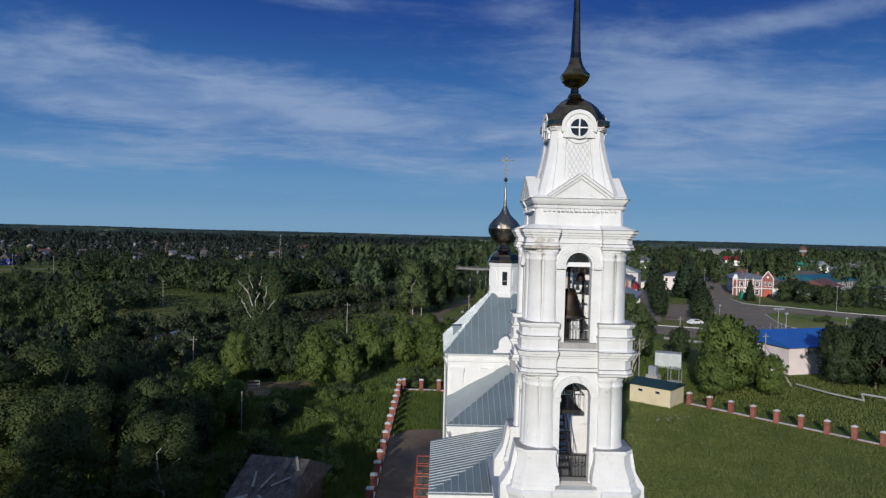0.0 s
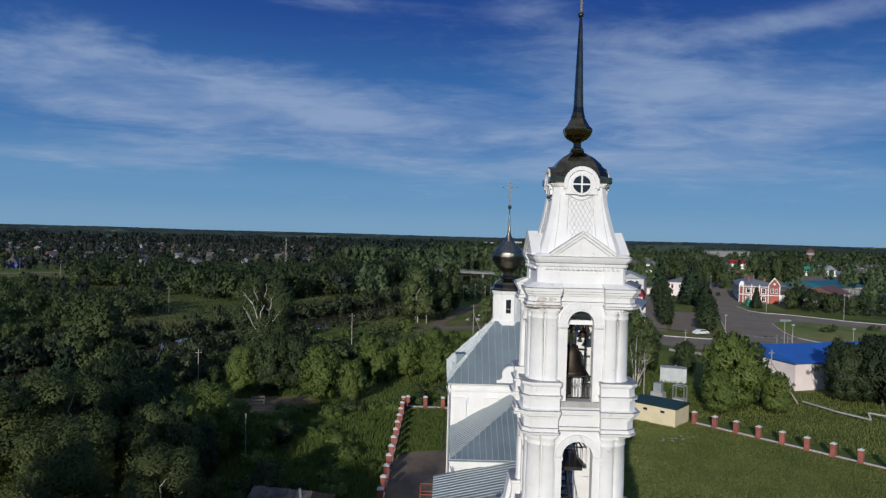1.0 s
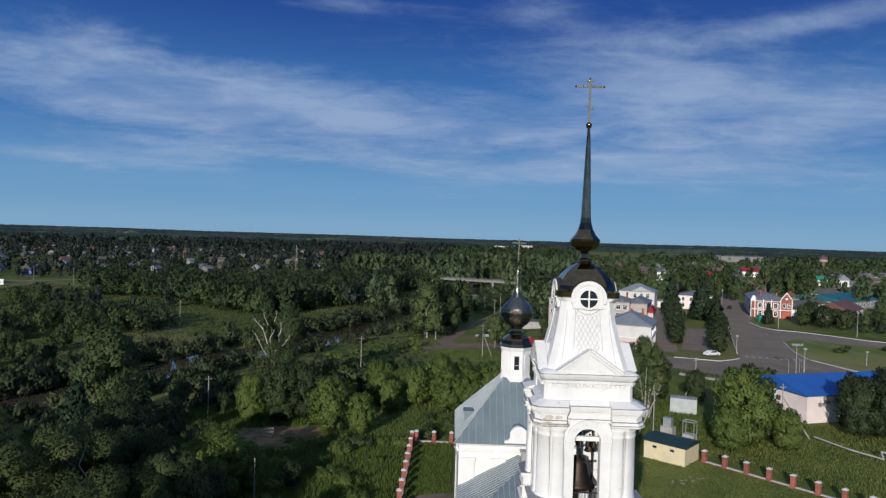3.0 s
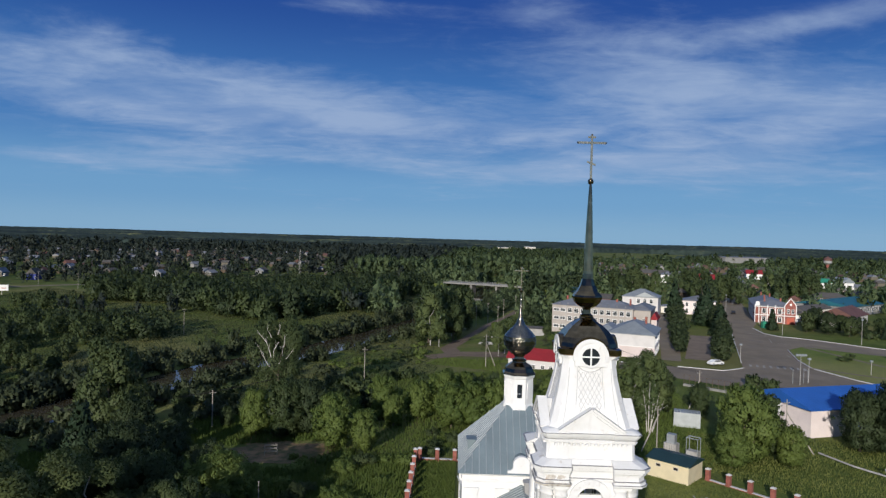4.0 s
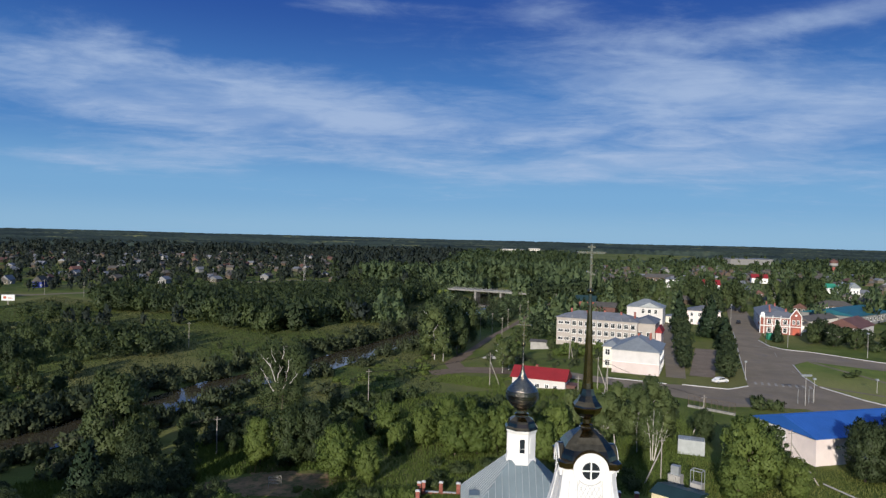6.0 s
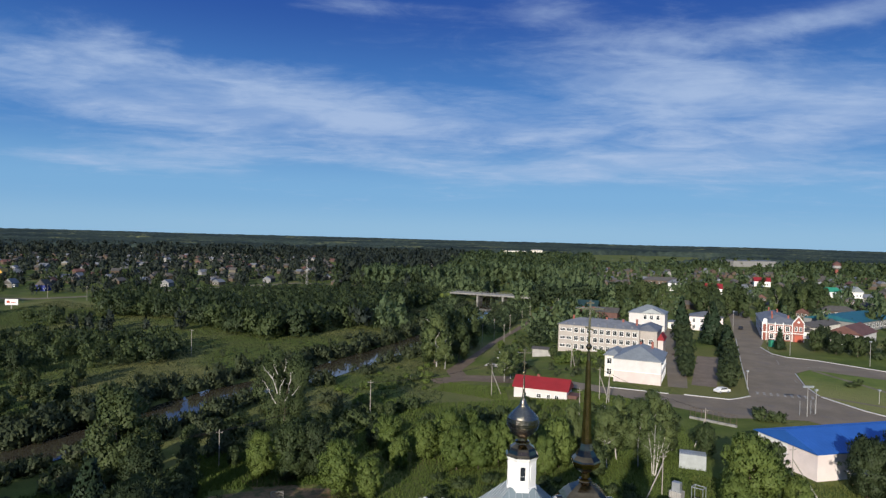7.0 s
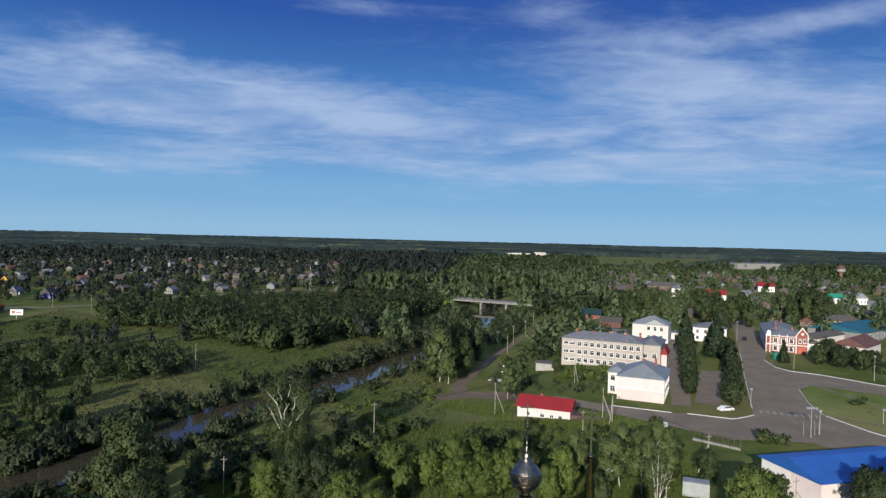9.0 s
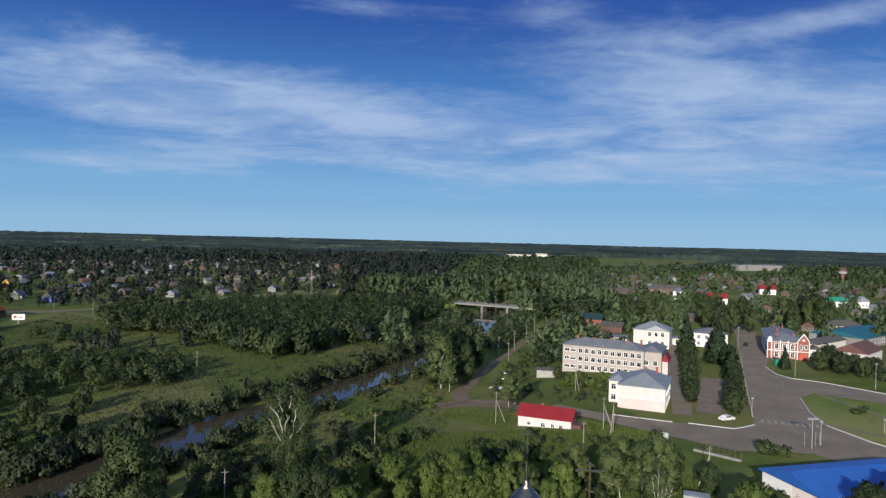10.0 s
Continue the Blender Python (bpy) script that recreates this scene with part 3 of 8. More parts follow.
    bm = upright(bmesh.new(), head, -1.20, -0.5, QUARTER[k])
    upright(bm, arc(0, 26.46, 0.74, -15, 195, 20) + arc(0, 26.46, 0.58, 195, -15, 20), -1.26, -1.1, QUARTER[k])
    part("window_head", bm, M_TOWER, tower)
    ring = upright(bmesh.new(), arc(0, 26.46, 0.46, 0, 360, 24)[:-1], -1.235, -1.19, QUARTER[k])
    rw = part("round_window", ring, M_TOWER, tower)
    part("pane", upright(bmesh.new(), arc(0, 26.46, 0.36, 0, 360, 24)[:-1], -1.245, -1.2, QUARTER[k]), M_GLASS, rw)
    part("glazing_bar", boxes((-0.03, 0.03, -1.27, -1.235, 26.1, 26.82), (-0.36, 0.36, -1.268, -1.235, 26.43, 26.49), m=QUARTER[k]), M_WHITEPAINT, rw)

for sx in (-1, 1):
    for v in (-1.0, 1.0):
        bm = bmesh.new()
        prof = [(2.3, 11.0), (2.95, 11.0), (2.95, 11.75), (2.78, 12.0), (2.58, 12.35), (2.48, 12.9), (2.4, 13.3), (2.3, 13.3)]
        loft(bm, [[(sx * x, v * 1.45 + o, z) for x, z in prof] for o in (-0.38, 0.38)])
        part("scroll_buttress", bm, M_TOWER, tower)
part("middle_entablature", storey([(16.46, 2.26, 0.3, 0.86, 0.30), (16.58, 2.26, 0.3, 0.86, 0.30), (16.585, 2.21, 0.3, 0.86, 0.30), (16.98, 2.21, 0.3, 0.86, 0.30), (16.985, 2.28, 0.3, 0.84, 0.30), (17.06, 2.29, 0.3, 0.84, 0.30), (17.10, 2.34, 0.3, 0.82, 0.30), (17.18, 2.35, 0.3, 0.82, 0.30), (17.20, 2.40, 0.3, 0.8, 0.30), (17.30, 2.41, 0.3, 0.8, 0.30), (17.38, 2.24, 0.3, 0.84, 0.30)]), M_TOWER, tower)
part("belfry_floor", boxes((-1.9, 1.9, -1.9, 1.9, 17.38, 17.62)), M_CONC, tower)
part("middle_floor", boxes((-1.9, 1.9, -1.9, 1.9, 11.78, 11.95)), M_CONC, tower)
part("belfry_entablature", storey([(21.54, 2.20, 0.28, 0.9, 0.30), (21.64, 2.20, 0.28, 0.9, 0.30), (21.645, 2.15, 0.28, 0.9, 0.30), (21.88, 2.15, 0.28, 0.9, 0.30), (21.885, 2.21, 0.28, 0.88, 0.30), (21.95, 2.22, 0.28, 0.88, 0.30), (21.98, 2.26, 0.28, 0.86, 0.30), (22.06, 2.27, 0.28, 0.86, 0.30), (22.08, 2.32, 0.28, 0.84, 0.30), (22.20, 2.33, 0.28, 0.84, 0.30), (22.24, 2.26, 0.28, 0.84, 0.30), (22.40, 1.92, 0.3, 0.8, 0.1)]), M_TOWER, tower)
# grey tin flashing on every ledge
for z, h, c, q, p in ((22.205, 2.345, 0.28, 0.83, 0.30), (22.065, 2.285, 0.28, 0.85, 0.30), (17.305, 2.425, 0.3, 0.79, 0.30), (17.185, 2.365, 0.3, 0.81, 0.30), (16.585, 2.275, 0.3, 0.85, 0.30), (21.645, 2.215, 0.28, 0.89, 0.30)):
    part("flashing", storey([(z, h, c, q, p), (z + 0.022, h + 0.012, c, q, p)]), M_FLASHING, tower, "thin grey tin flashing")
for z, h in ((23.465, 2.015), (23.205, 1.875)):
    part("flashing", loft(bmesh.new(), [[(x, y, zz) for x, y in plan(h + 0.012 * i, 0.12, 0.9, 0.06)] for i, zz in enumerate((z, z + 0.022))]), M_FLASHING, tower, "thin grey tin flashing")
for k in range(4):
    for z, h, c, q in ((18.445, 2.335, 0.3, 0.775), (17.905, 2.355, 0.3, 0.765), (13.335, 2.345, 0.34, 0.765), (16.425, 2.335, 0.3, 0.81), (21.515, 2.265, 0.28, 0.84)):
        part("flashing", pier([(z, h, c, q, 1.5), (z + 0.018, h + 0.01, c, q, 1.5)], k), M_FLASHING, tower, "thin grey tin flashing")
bm = bmesh.new()
loft(bm, [[(x, y, z) for x, y in plan(h, 0.12, 0.9, 0.06)] for z, h in ((22.4, 1.80), (23.05, 1.78), (23.08, 1.86), (23.16, 1.88), (23.2, 1.84), (23.3, 1.92), (23.38, 1.97), (23.46, 2.0), (23.52, 1.94), (23.6, 1.75))])
part("attic", bm, M_TOWER, tower)
# plaster fallen from the front corner of the belfry's frieze, and from the attic's ledge
for x0, x1, z0, z1 in ((-1.86, -1.42, 21.66, 21.86), (-1.40, -1.05, 21.70, 21.85), (-1.9, -1.5, 21.56, 21.63)):
    part("bare_patch", upright(bmesh.new(), [(x0, z0), (x0 + 0.12, z0 - 0.01), (x1 - 0.05, z0 + 0.03), (x1, z1 - 0.06), (x1 - 0.16, z1), (x0 + 0.05, z1 - 0.02)], -2.212 if z0 < 21.64 else -2.162, -2.1), M_WORN, tower, "bare brick where plaster has fallen")
dent = None
for k in range(4):
    for i in range(17):
        u = -1.44 + 0.18 * i
        if dent is None:
            d_ = part("dentil", boxes((-0.05, 0.05, -0.06, 0.06, -0.05, 0.05)), M_TOWER, tower)
            dent = d_.data
        else:
            d_ = new("dentil", dent)
            d_.parent = tower
        d_.matrix_basis = QUARTER[k] @ Matrix.Translation((u, -1.83, 23.0))
FLARE = [(23.55, 1.66), (23.9, 1.57), (24.3, 1.46), (24.7, 1.36), (25.1, 1.27), (25.5, 1.19), (25.9, 1.13), (26.35, 1.09)]


def flare(z):
    return float(np.interp(z, [a for a, _ in FLARE], [b for _, b in FLARE]))


bm = bmesh.new()
loft(bm, [[(x, y, z) for x, y in plan(h, 0.22, 0.56 + 0.12 * (h - 1.08), 0.05)] for z, h in FLARE + [(26.36, 1.15), (26.40, 1.15), (26.405, 1.19), (26.45, 1.19), (26.455, 1.23), (26.53, 1.24), (26.56, 1.12)]])
part("flared_crown", bm, M_TOWER, tower)
for k in range(4):
    bm = bmesh.new()
    for s in (-1, 1):
        for i in range(-9, 10):
            run = []
            for j in range(13):
                z = 24.2 + 1.75 * j / 12
                u = i * 0.185 + s * (z - 25.0) * 0.55
                if abs(u) < 0.50 and z > 24.46 - abs(u) * 0.6 and z < 26.02 - 0.25 * (1 - abs(u) / 0.5):
                    run.append(QUARTER[k] @ Vector((u, -flare(z) + 0.05, z)))
            for a, b in zip(run, run[1:]):
                beam(bm, a, b, 0.015, 4)
    part("lattice_panel", bm, M_LATTICE, tower)
    # the raised rim of the panel and the sheet joints beside it
    for s_ in (-1, 1):
        for u0, u1, z0 in ((0.50, 0.66, 24.30), (0.86, 1.12, 23.75)):
            bm = bmesh.new()
            run = [QUARTER[k] @ Vector((s_ * (u0 + (u1 - u0) * ((26.0 - z) / 2.2) ** 1.6), -flare(z) + (0.04 if u0 < 0.6 else -0.004), z)) for z in np.linspace(26.0, z0, 9)]
            for a, b in zip(run, run[1:]):
                beam(bm, a, b, 0.014, 4)
            part("panel_rim" if u0 < 0.6 else "sheet_joint", bm, M_LATTICE, tower)
    bm = bmesh.new()
    run = [QUARTER[k] @ Vector((x, -flare(min(z, 26.3)) + 0.02, z)) for x, z in arc(0, 26.46, 0.64, 215, 325, 10)]
    for a, b in zip(run, run[1:]):
        beam(bm, a, b, 0.02, 4)
    part("panel_rim", bm, M_LATTICE, tower)
bm = bmesh.new()
DOME = [(26.50, 1.25), (26.54, 1.29), (26.76, 1.29), (26.82, 1.17), (26.98, 1.12), (27.2, 1.02), (27.45, 0.85), (27.66, 0.64), (27.82, 0.40), (27.92, 0.26)]
# the rim breaks off behind the arched window heads
loft(bm, [[(x, y, z) for x, y in (plan(h, 0.2, 0.74, 0.45) if z < 26.8 else plan(h, h * 0.34, h * 0.5, 0.0))] for z, h in DOME])
for k in range(4):
    upright(bm, arc(0, 26.46, 0.80, 5, 175, 16) + arc(0, 26.46, 0.70, 175, 5, 16), -1.22, -0.55, QUARTER[k])
part("dark_dome", bm, M_GOLD, tower, "dark gilt metal dome")
bm = revolve(bmesh.new(), [(0.30, 27.88), (0.32, 27.96), (0.28, 28.0), (0.28, 28.06), (0.19, 28.12), (0.17, 28.3), (0.20, 28.36), (0.40, 28.46), (0.56, 28.62), (0.635, 28.80), (0.645, 28.86), (0.62, 28.93), (0.46, 29.1),
                             (0.33, 29.34), (0.25, 29.62), (0.225, 29.85)], 8, turn=math.pi / 8)
part("spire_base", bm, M_GOLD, tower, "faceted dark gilt bulb under the spire")
bm = revolve(bmesh.new(), [(0.222, 29.84), (0.215, 29.95), (0.19, 30.6), (0.145, 31.9), (0.09, 33.2), (0.06, 33.62), (0.05, 33.7)], 8, turn=math.pi / 8 - 0.04)
part("spire", bm, M_SPIRE, tower, "faceted gilt spire")


def cross(bm, z0, h, arm, t, d):
    """A Russian cross with a short upper bar, a long bar and a slanting lower bar."""
    box(bm, -t, t, -d, d, z0, z0 + h)
    box(bm, -arm, arm, -d * 0.9, d * 0.9, z0 + h * 0.80, z0 + h * 0.80 + 2 * t)
    box(bm, -arm * 0.28, arm * 0.28, -d * 0.9, d * 0.9, z0 + h * 0.93, z0 + h * 0.93 + 1.6 * t)
    box(bm, -arm * 0.33, arm * 0.33, -d * 0.9, d * 0.9, -t * 0.8, t * 0.8, m=Matrix.Translation((0, 0, z0 + h * 0.36)) @ Matrix.Rotation(radians(20), 4, "Y"))
    for x, z in ((0, z0 + h), (-arm, z0 + h * 0.8 + t), (arm, z0 + h * 0.8 + t)):
        revolve(bm, [(0.01, z - t * 1.2), (t * 1.2, z), (0.01, z + t * 1.2)], 8, x, 0)
    return bm


part("ball", revolve(bmesh.new(), [(0.02, 33.66), (0.10, 33.71), (0.135, 33.80), (0.10, 33.89), (0.03, 33.95)], 14), M_GOLD, tower, smooth=True)
part("cross", cross(bmesh.new(), 33.9, 1.9, 0.6, 0.045, 0.03), M_CROSS, tower, "gilt cross with slanting lower bar")


# bells, stair and railings inside
def bell(bm, x, y, z, r):
    return revolve(bm, [(0.02, z), (r * 0.35, z - r * 0.1), (r * 0.5, z - r * 0.5), (r * 0.62, z - r * 1.1), (r * 0.85, z - r * 1.5), (r, z - r * 1.7), (r * 0.9, z - r * 1.7), (r * 0.5, z - r * 1.0), (0.02, z - r * 0.9)], 16, x, y)


part("bell_beam", boxes((-1.5, 1.5, -1.6, -1.44, 20.7, 20.88), (-1.5, 1.5, -0.1, 0.1, 20.75, 20.95), (-1.5, 1.5, 0.6, 0.76, 20.75, 20.9)), M_WHITEPAINT, tower)
bells = [(-0.42, -1.5, 20.68, 0.11), (-0.2, -1.5, 20.68, 0.13), (0.1, -1.5, 20.68, 0.13), (0.34, -1.5, 20.68, 0.15), (0.30, -0.9, 20.5, 0.24), (-0.08, -0.5, 19.75, 0.74), (-0.9, -0.2, 20.3, 0.3)]
for bx, by, bz, br in bells:
    b = tagged(part("bell", bell(bmesh.new(), TX + bx, TY + by, bz, br), M_BRONZE, smooth=True), "dark bronze bell hanging in the belfry", "bell", "bells of the tower")
    part("hanger", beam(bmesh.new(), (TX + bx, TY + by, bz - 0.04), (TX + bx, TY + by, 20.8), 0.03), M_IRON, b)
for b in ((-0.75, -0.68, -0.6, -0.53, 17.62, 20.8), (0.78, 0.85, 0.9, 0.97, 17.62, 20.8), (-0.2, -0.12, -0.75, -0.67, 17.62, 20.7), (-0.8, 0.5, -0.74, -0.68, 19.5, 19.58)):
    part("frame_bar", boxes(b), M_IRON, tower)
part("ringing_platform", boxes((-0.55, 0.35, -0.6, 0.3, 17.62, 18.3), (-0.62, 0.42, -0.66, 0.36, 18.3, 18.36)), M_LOG, tower)


def railing(bm, z, m):
    box(bm, -0.6, 0.6, -1.66, -1.63, z + 0.95, z + 1.0, m=m), box(bm, -0.6, 0.6, -1.66, -1.63, z + 0.08, z + 0.12, m=m)
    for i in range(9):
        x = -0.55 + 1.1 * i / 8
        box(bm, x - 0.012, x + 0.012, -1.655, -1.635, z + 0.1, z + 0.97, m=m)
    for i in range(4):
        x = -0.42 + 0.28 * i
        pts = arc(x, z + 0.6, 0.1, 0, 360, 10)
        for a, b in zip(pts, pts[1:]):
            beam(bm, m @ Vector((a[0], -1.645, a[1])), m @ Vector((b[0], -1.645, b[1])), 0.012, 4)
    return bm


for k in range(4):
    for z in (17.62, 11.95):
        part("railing", railing(bmesh.new(), z, QUARTER[k]), M_IRON, tower, "wrought iron railing")
for i in range(11):
    part("stair_tread", boxes((-0.75, 0.0, -1.2 + 0.21 * i, -0.98 + 0.21 * i, 11.95 + 0.23 * (i + 1), 12.0 + 0.23 * (i + 1))), M_IRON, tower)
bm = bmesh.new()
for x in (-0.78, 0.02):
    beam(bm, (x, -1.3, 11.95), (x, 1.1, 14.5), 0.04, 4), beam(bm, (x, -1.3, 12.95), (x, 1.1, 15.5), 0.025, 4)
    for i in range(6):
        beam(bm, (x, -1.3 + 0.48 * i, 11.95 + 0.51 * i), (x, -1.3 + 0.48 * i, 12.95 + 0.51 * i), 0.018, 4)
part("stair_rail", bm, M_IRON, tower)
part("landing", boxes((-1.45, 0.45, -0.9, 1.45, 14.45, 14.6), (0.40, 0.45, -0.9, 1.4, 15.4, 15.45), (-1.4, 0.45, -0.9, -0.86, 15.4, 15.45), *[(-1.4 + 0.26 * i, -1.38 + 0.26 * i, -0.9, -0.87, 14.6, 15.4) for i in range(8)]), M_IRON, tower)
for i in range(7):
    part("stair_tread", boxes((-0.35, 0.3, 0.1 + 0.2 * i, 0.28 + 0.2 * i, 14.6 + 0.3 * (i + 1), 14.65 + 0.3 * (i + 1))), M_IRON, tower)
for x in (-0.4, 0.34):
    part("stair_string", beam(bmesh.new(), (x, 0.0, 14.6), (x, 1.4, 16.8), 0.04, 4), M_IRON, tower)
M_SCALE = material("gilt_scales", (0.27, 0.24, 0.195), 0.2, 1.0, var=0.35, scale=5.0, fine=7.0, bump=1.0)
# ---- the church behind the tower ----
church = thing("church", "white plastered church with grey-blue tin roofs behind the tower", "church", (TX, 0, 0))


def hip(bm, x0, x1, y0, y1, z, s, top, back=True):
    """A hipped roof of even slope s; without a back hip it runs straight against a wall."""
    def zz(x, y):
        e = [x - x0, x1 - x, y - y0] + ([y1 - y] if back else [])
        return min(z + s * min(e), top)
    half = min((x1 - x0) / 2, (top - z) / s)
    xs, ys = sorted({x0, x0 + half, (x0 + x1) / 2, x1 - half, x1}), sorted({y0, y0 + half, *([y1 - half] if back else []), y1})
    grid = [[bm.verts.new((x, y, zz(x, y))) for x in xs] for y in ys]
    for r0, r1 in zip(grid, grid[1:]):
        for i in range(len(xs) - 1):
            q = [r0[i], r0[i + 1], r1[i + 1], r1[i]]
            # split each cell along its hip
            a, b = (0, 2) if abs(q[0].co.z - q[2].co.z) >= abs(q[1].co.z - q[3].co.z) else (1, 3)
            bm.faces.new((q[a], q[(a + 1) % 4], q[b])), bm.faces.new((q[a], q[b], q[(b + 1) % 4]))
    return zz


def seams(x0, x1, y0, y1, z, s, top, gap=0.55, back=True, r=0.03):
    """Standing seams that run up the slopes of such a roof."""
    bm = bmesh.new()
    half = min((x1 - x0) / 2, (top - z) / s)
    n = int((y1 - y0) / gap)
    for i in range(1, n):
        y = y0 + (y1 - y0) * i / n
        k = min(y - y0, half, *([y1 - y] if back else []))
        for sx, x in ((1, x0), (-1, x1)):
            if k > 0.2:
                beam(bm, (x, y, z + r * 0.6), (x + sx * k, y, z + s * k + r * 0.6), r, 4)
    n = int((x1 - x0) / gap)
    for i in range(1, n):
        x = x0 + (x1 - x0) * i / n
        k = min(x - x0, x1 - x, half)
        if k > 0.2:
            beam(bm, (x, y0, z + r * 0.6), (x, y0 + k, z + s * k + r * 0.6), r, 4)
    return bm


def moulding(x0, x1, y0, y1, z, steps_):
    """A cornice round a rectangular block."""
    bm = bmesh.new()
    loft(bm, [[(x0 - o, y0 - o, z + h), (x1 + o, y0 - o, z + h), (x1 + o, y1 + o, z + h), (x0 - o, y1 + o, z + h)] for h, o in steps_])
    return bm


CORNICE = [(-0.7, 0.0), (-0.65, 0.08), (-0.5, 0.08), (-0.45, 0.0), (-0.2, 0.0), (-0.15, 0.14), (-0.06, 0.22), (0.0, 0.24)]
NX0, NX1, NY0, NY1 = -4.75, 4.75, 53.3, 62.8
part("nave_wall", boxes((NX0, NX1, NY0, NY1, -0.3, 12.0)), M_WHITE, church)
part("nave_cornice", moulding(NX0, NX1, NY0, NY1, 12.45, CORNICE), M_WHITE, church)
for x in (NX0 + 0.75, NX1 - 0.75, NX0 + 3.2, NX1 - 3.2):
    part("pilaster", boxes((x - 0.5, x + 0.5, NY0 - 0.14, NY0, 0, 11.2), (x - 0.6, x + 0.6, NY0 - 0.2, NY0, 11.0, 11.3)), M_WHITE, church)
for y in (NY0 + 0.8, 58.0, NY1 - 0.8):
    part("pilaster", boxes((NX0 - 0.14, NX0, y - 0.5, y + 0.5, 0, 11.2), (NX0 - 0.2, NX0, y - 0.6, y + 0.6, 11.0, 11.3)), M_WHITE, church)
for y in (55.6, 60.4):
    for z in (3.0, 8.0):
        w = part("window", boxes((NX0 - 0.06, NX0 + 0.02, y - 0.65, y + 0.65, z, z + 2.2)), M_WHITE, church)
        part("pane", boxes((NX0 - 0.075, NX0 - 0.04, y - 0.5, y + 0.5, z + 0.15, z + 2.05)), M_GLASS, w)
bm = bmesh.new()
hip(bm, NX0 - 0.35, NX1 + 0.35, NY0 - 0.35, NY1 + 0.35, 12.47, 1.12, 17.0)
nave_roof = part("nave_roof", bm, M_TIN, church, "grey-blue standing seam tin roof")
part("seams", seams(NX0 - 0.35, NX1 + 0.35, NY0 - 0.35, NY1 + 0.35, 12.47, 1.12, 17.0), M_TINLIT, nave_roof)
# dormer hatch on the side slope
part("dormer", boxes((-4.3, -2.9, 56.2, 57.2, 13.2, 14.15), (-4.42, -2.7, 56.08, 57.32, 14.15, 14.25)), M_TIN, church, "small tin dormer")
# scrolled gable over the front eave
sc = [(-1.15, 12.45), (-1.15, 12.75), *arc(-0.98, 13.1, 0.30, 260, 350, 6), *arc(0, 13.2, 0.72, 170, 10, 14), *arc(0.98, 13.1, 0.30, 190, 280, 6), (1.15, 12.75), (1.15, 12.45)]
part("scrolled_gable", upright(bmesh.new(), sc, NY0 - 0.25, NY0 + 0.15), M_WHITE, church)
bm = boxes((-0.7, 0.7, NY0 + 0.1, NY0 + 1.6, 12.5, 13.2))
upright(bm, arc(0, 13.2, 0.68, 0, 180, 12), NY0 + 0.14, NY0 + 1.7)
part("gable_roof", bm, M_TIN, church)
# drum and onion dome
DY = 58.0
oct_ = math.pi / 8
part("drum", revolve(bmesh.new(), [(1.38, 16.3), (1.38, 17.05), (1.3, 17.1), (1.3, 19.3), (1.36, 19.35), (1.4, 19.45), (1.46, 19.6), (1.46, 19.66)], 8, 0, DY, oct_), M_WHITE, church)
apo = 1.3 * math.cos(oct_)
for k in range(8):
    m = Matrix.Translation((0, DY, 0)) @ Matrix.Rotation(k * math.pi / 4, 4, "Z")
    w = part("drum_window", upright(bmesh.new(), [(-0.28, 17.65), (0.28, 17.65), (0.28, 18.75), *arc(0, 18.75, 0.28, 0, 180, 8)[1:]], -apo - 0.04, -apo + 0.02, m), M_WHITE, church)
    if k % 2 == 0:
        part("pane", boxes((-0.21, 0.21, -apo - 0.05, -apo - 0.01, 17.72, 18.88), m=m), M_GLASS, w)
        part("glazing_bar", boxes((-0.21, 0.21, -apo - 0.055, -apo - 0.04, 18.08, 18.105), m=m), M_WHITEPAINT, w)
part("drum_roof", revolve(bmesh.new(), [(1.52, 19.62), (1.50, 19.70), (1.34, 19.85), (1.22, 20.15), (1.10, 20.32), (0.80, 20.50), (0.62, 20.62), (0.60, 20.7), (0.66, 20.74), (0.66, 20.82), (0.46, 20.9), (0.42, 21.1), (0.5, 21.16), (0.5, 21.24)], 8, 0, DY, oct_), M_GOLD, church, "dark gilt skirt roof")
ONION = [(0.45, 21.2), (0.62, 21.3), (0.95, 21.55), (1.2, 21.9), (1.37, 22.2), (1.41, 22.5), (1.32, 22.9), (1.02, 23.28), (0.64, 23.62), (0.40, 23.9), (0.28, 24.18), (0.17, 24.5), (0.12, 24.9), (0.07, 26.0), (0.05, 26.7)]
bm = bmesh.new()
bands = []
for z in np.linspace(21.2, 24.2, 19):
    # each ring of sheets laps over the one below
    r = float(np.interp(z, [q for _, q in ONION], [p for p, _ in ONION]))
    bands += [(r + 0.03, z), (r, z + 0.015)]
part("onion_dome", revolve(bm, bands + [q for q in ONION if q[1] > 24.25], 24, 0, DY), M_SCALE, church, "dark gilt scaled onion dome")
part("dome_ball", revolve(bmesh.new(), [(0.02, 26.62), (0.13, 26.70), (0.17, 26.82), (0.13, 26.94), (0.03, 27.02)], 14, 0, DY), M_GOLD, church, smooth=True)
bm = cross(bmesh.new(), 27.0, 1.85, 0.62, 0.045, 0.03)
bmesh.ops.translate(bm, vec=(0, DY, 0), verts=bm.verts)
part("dome_cross", bm, M_CROSS, church)
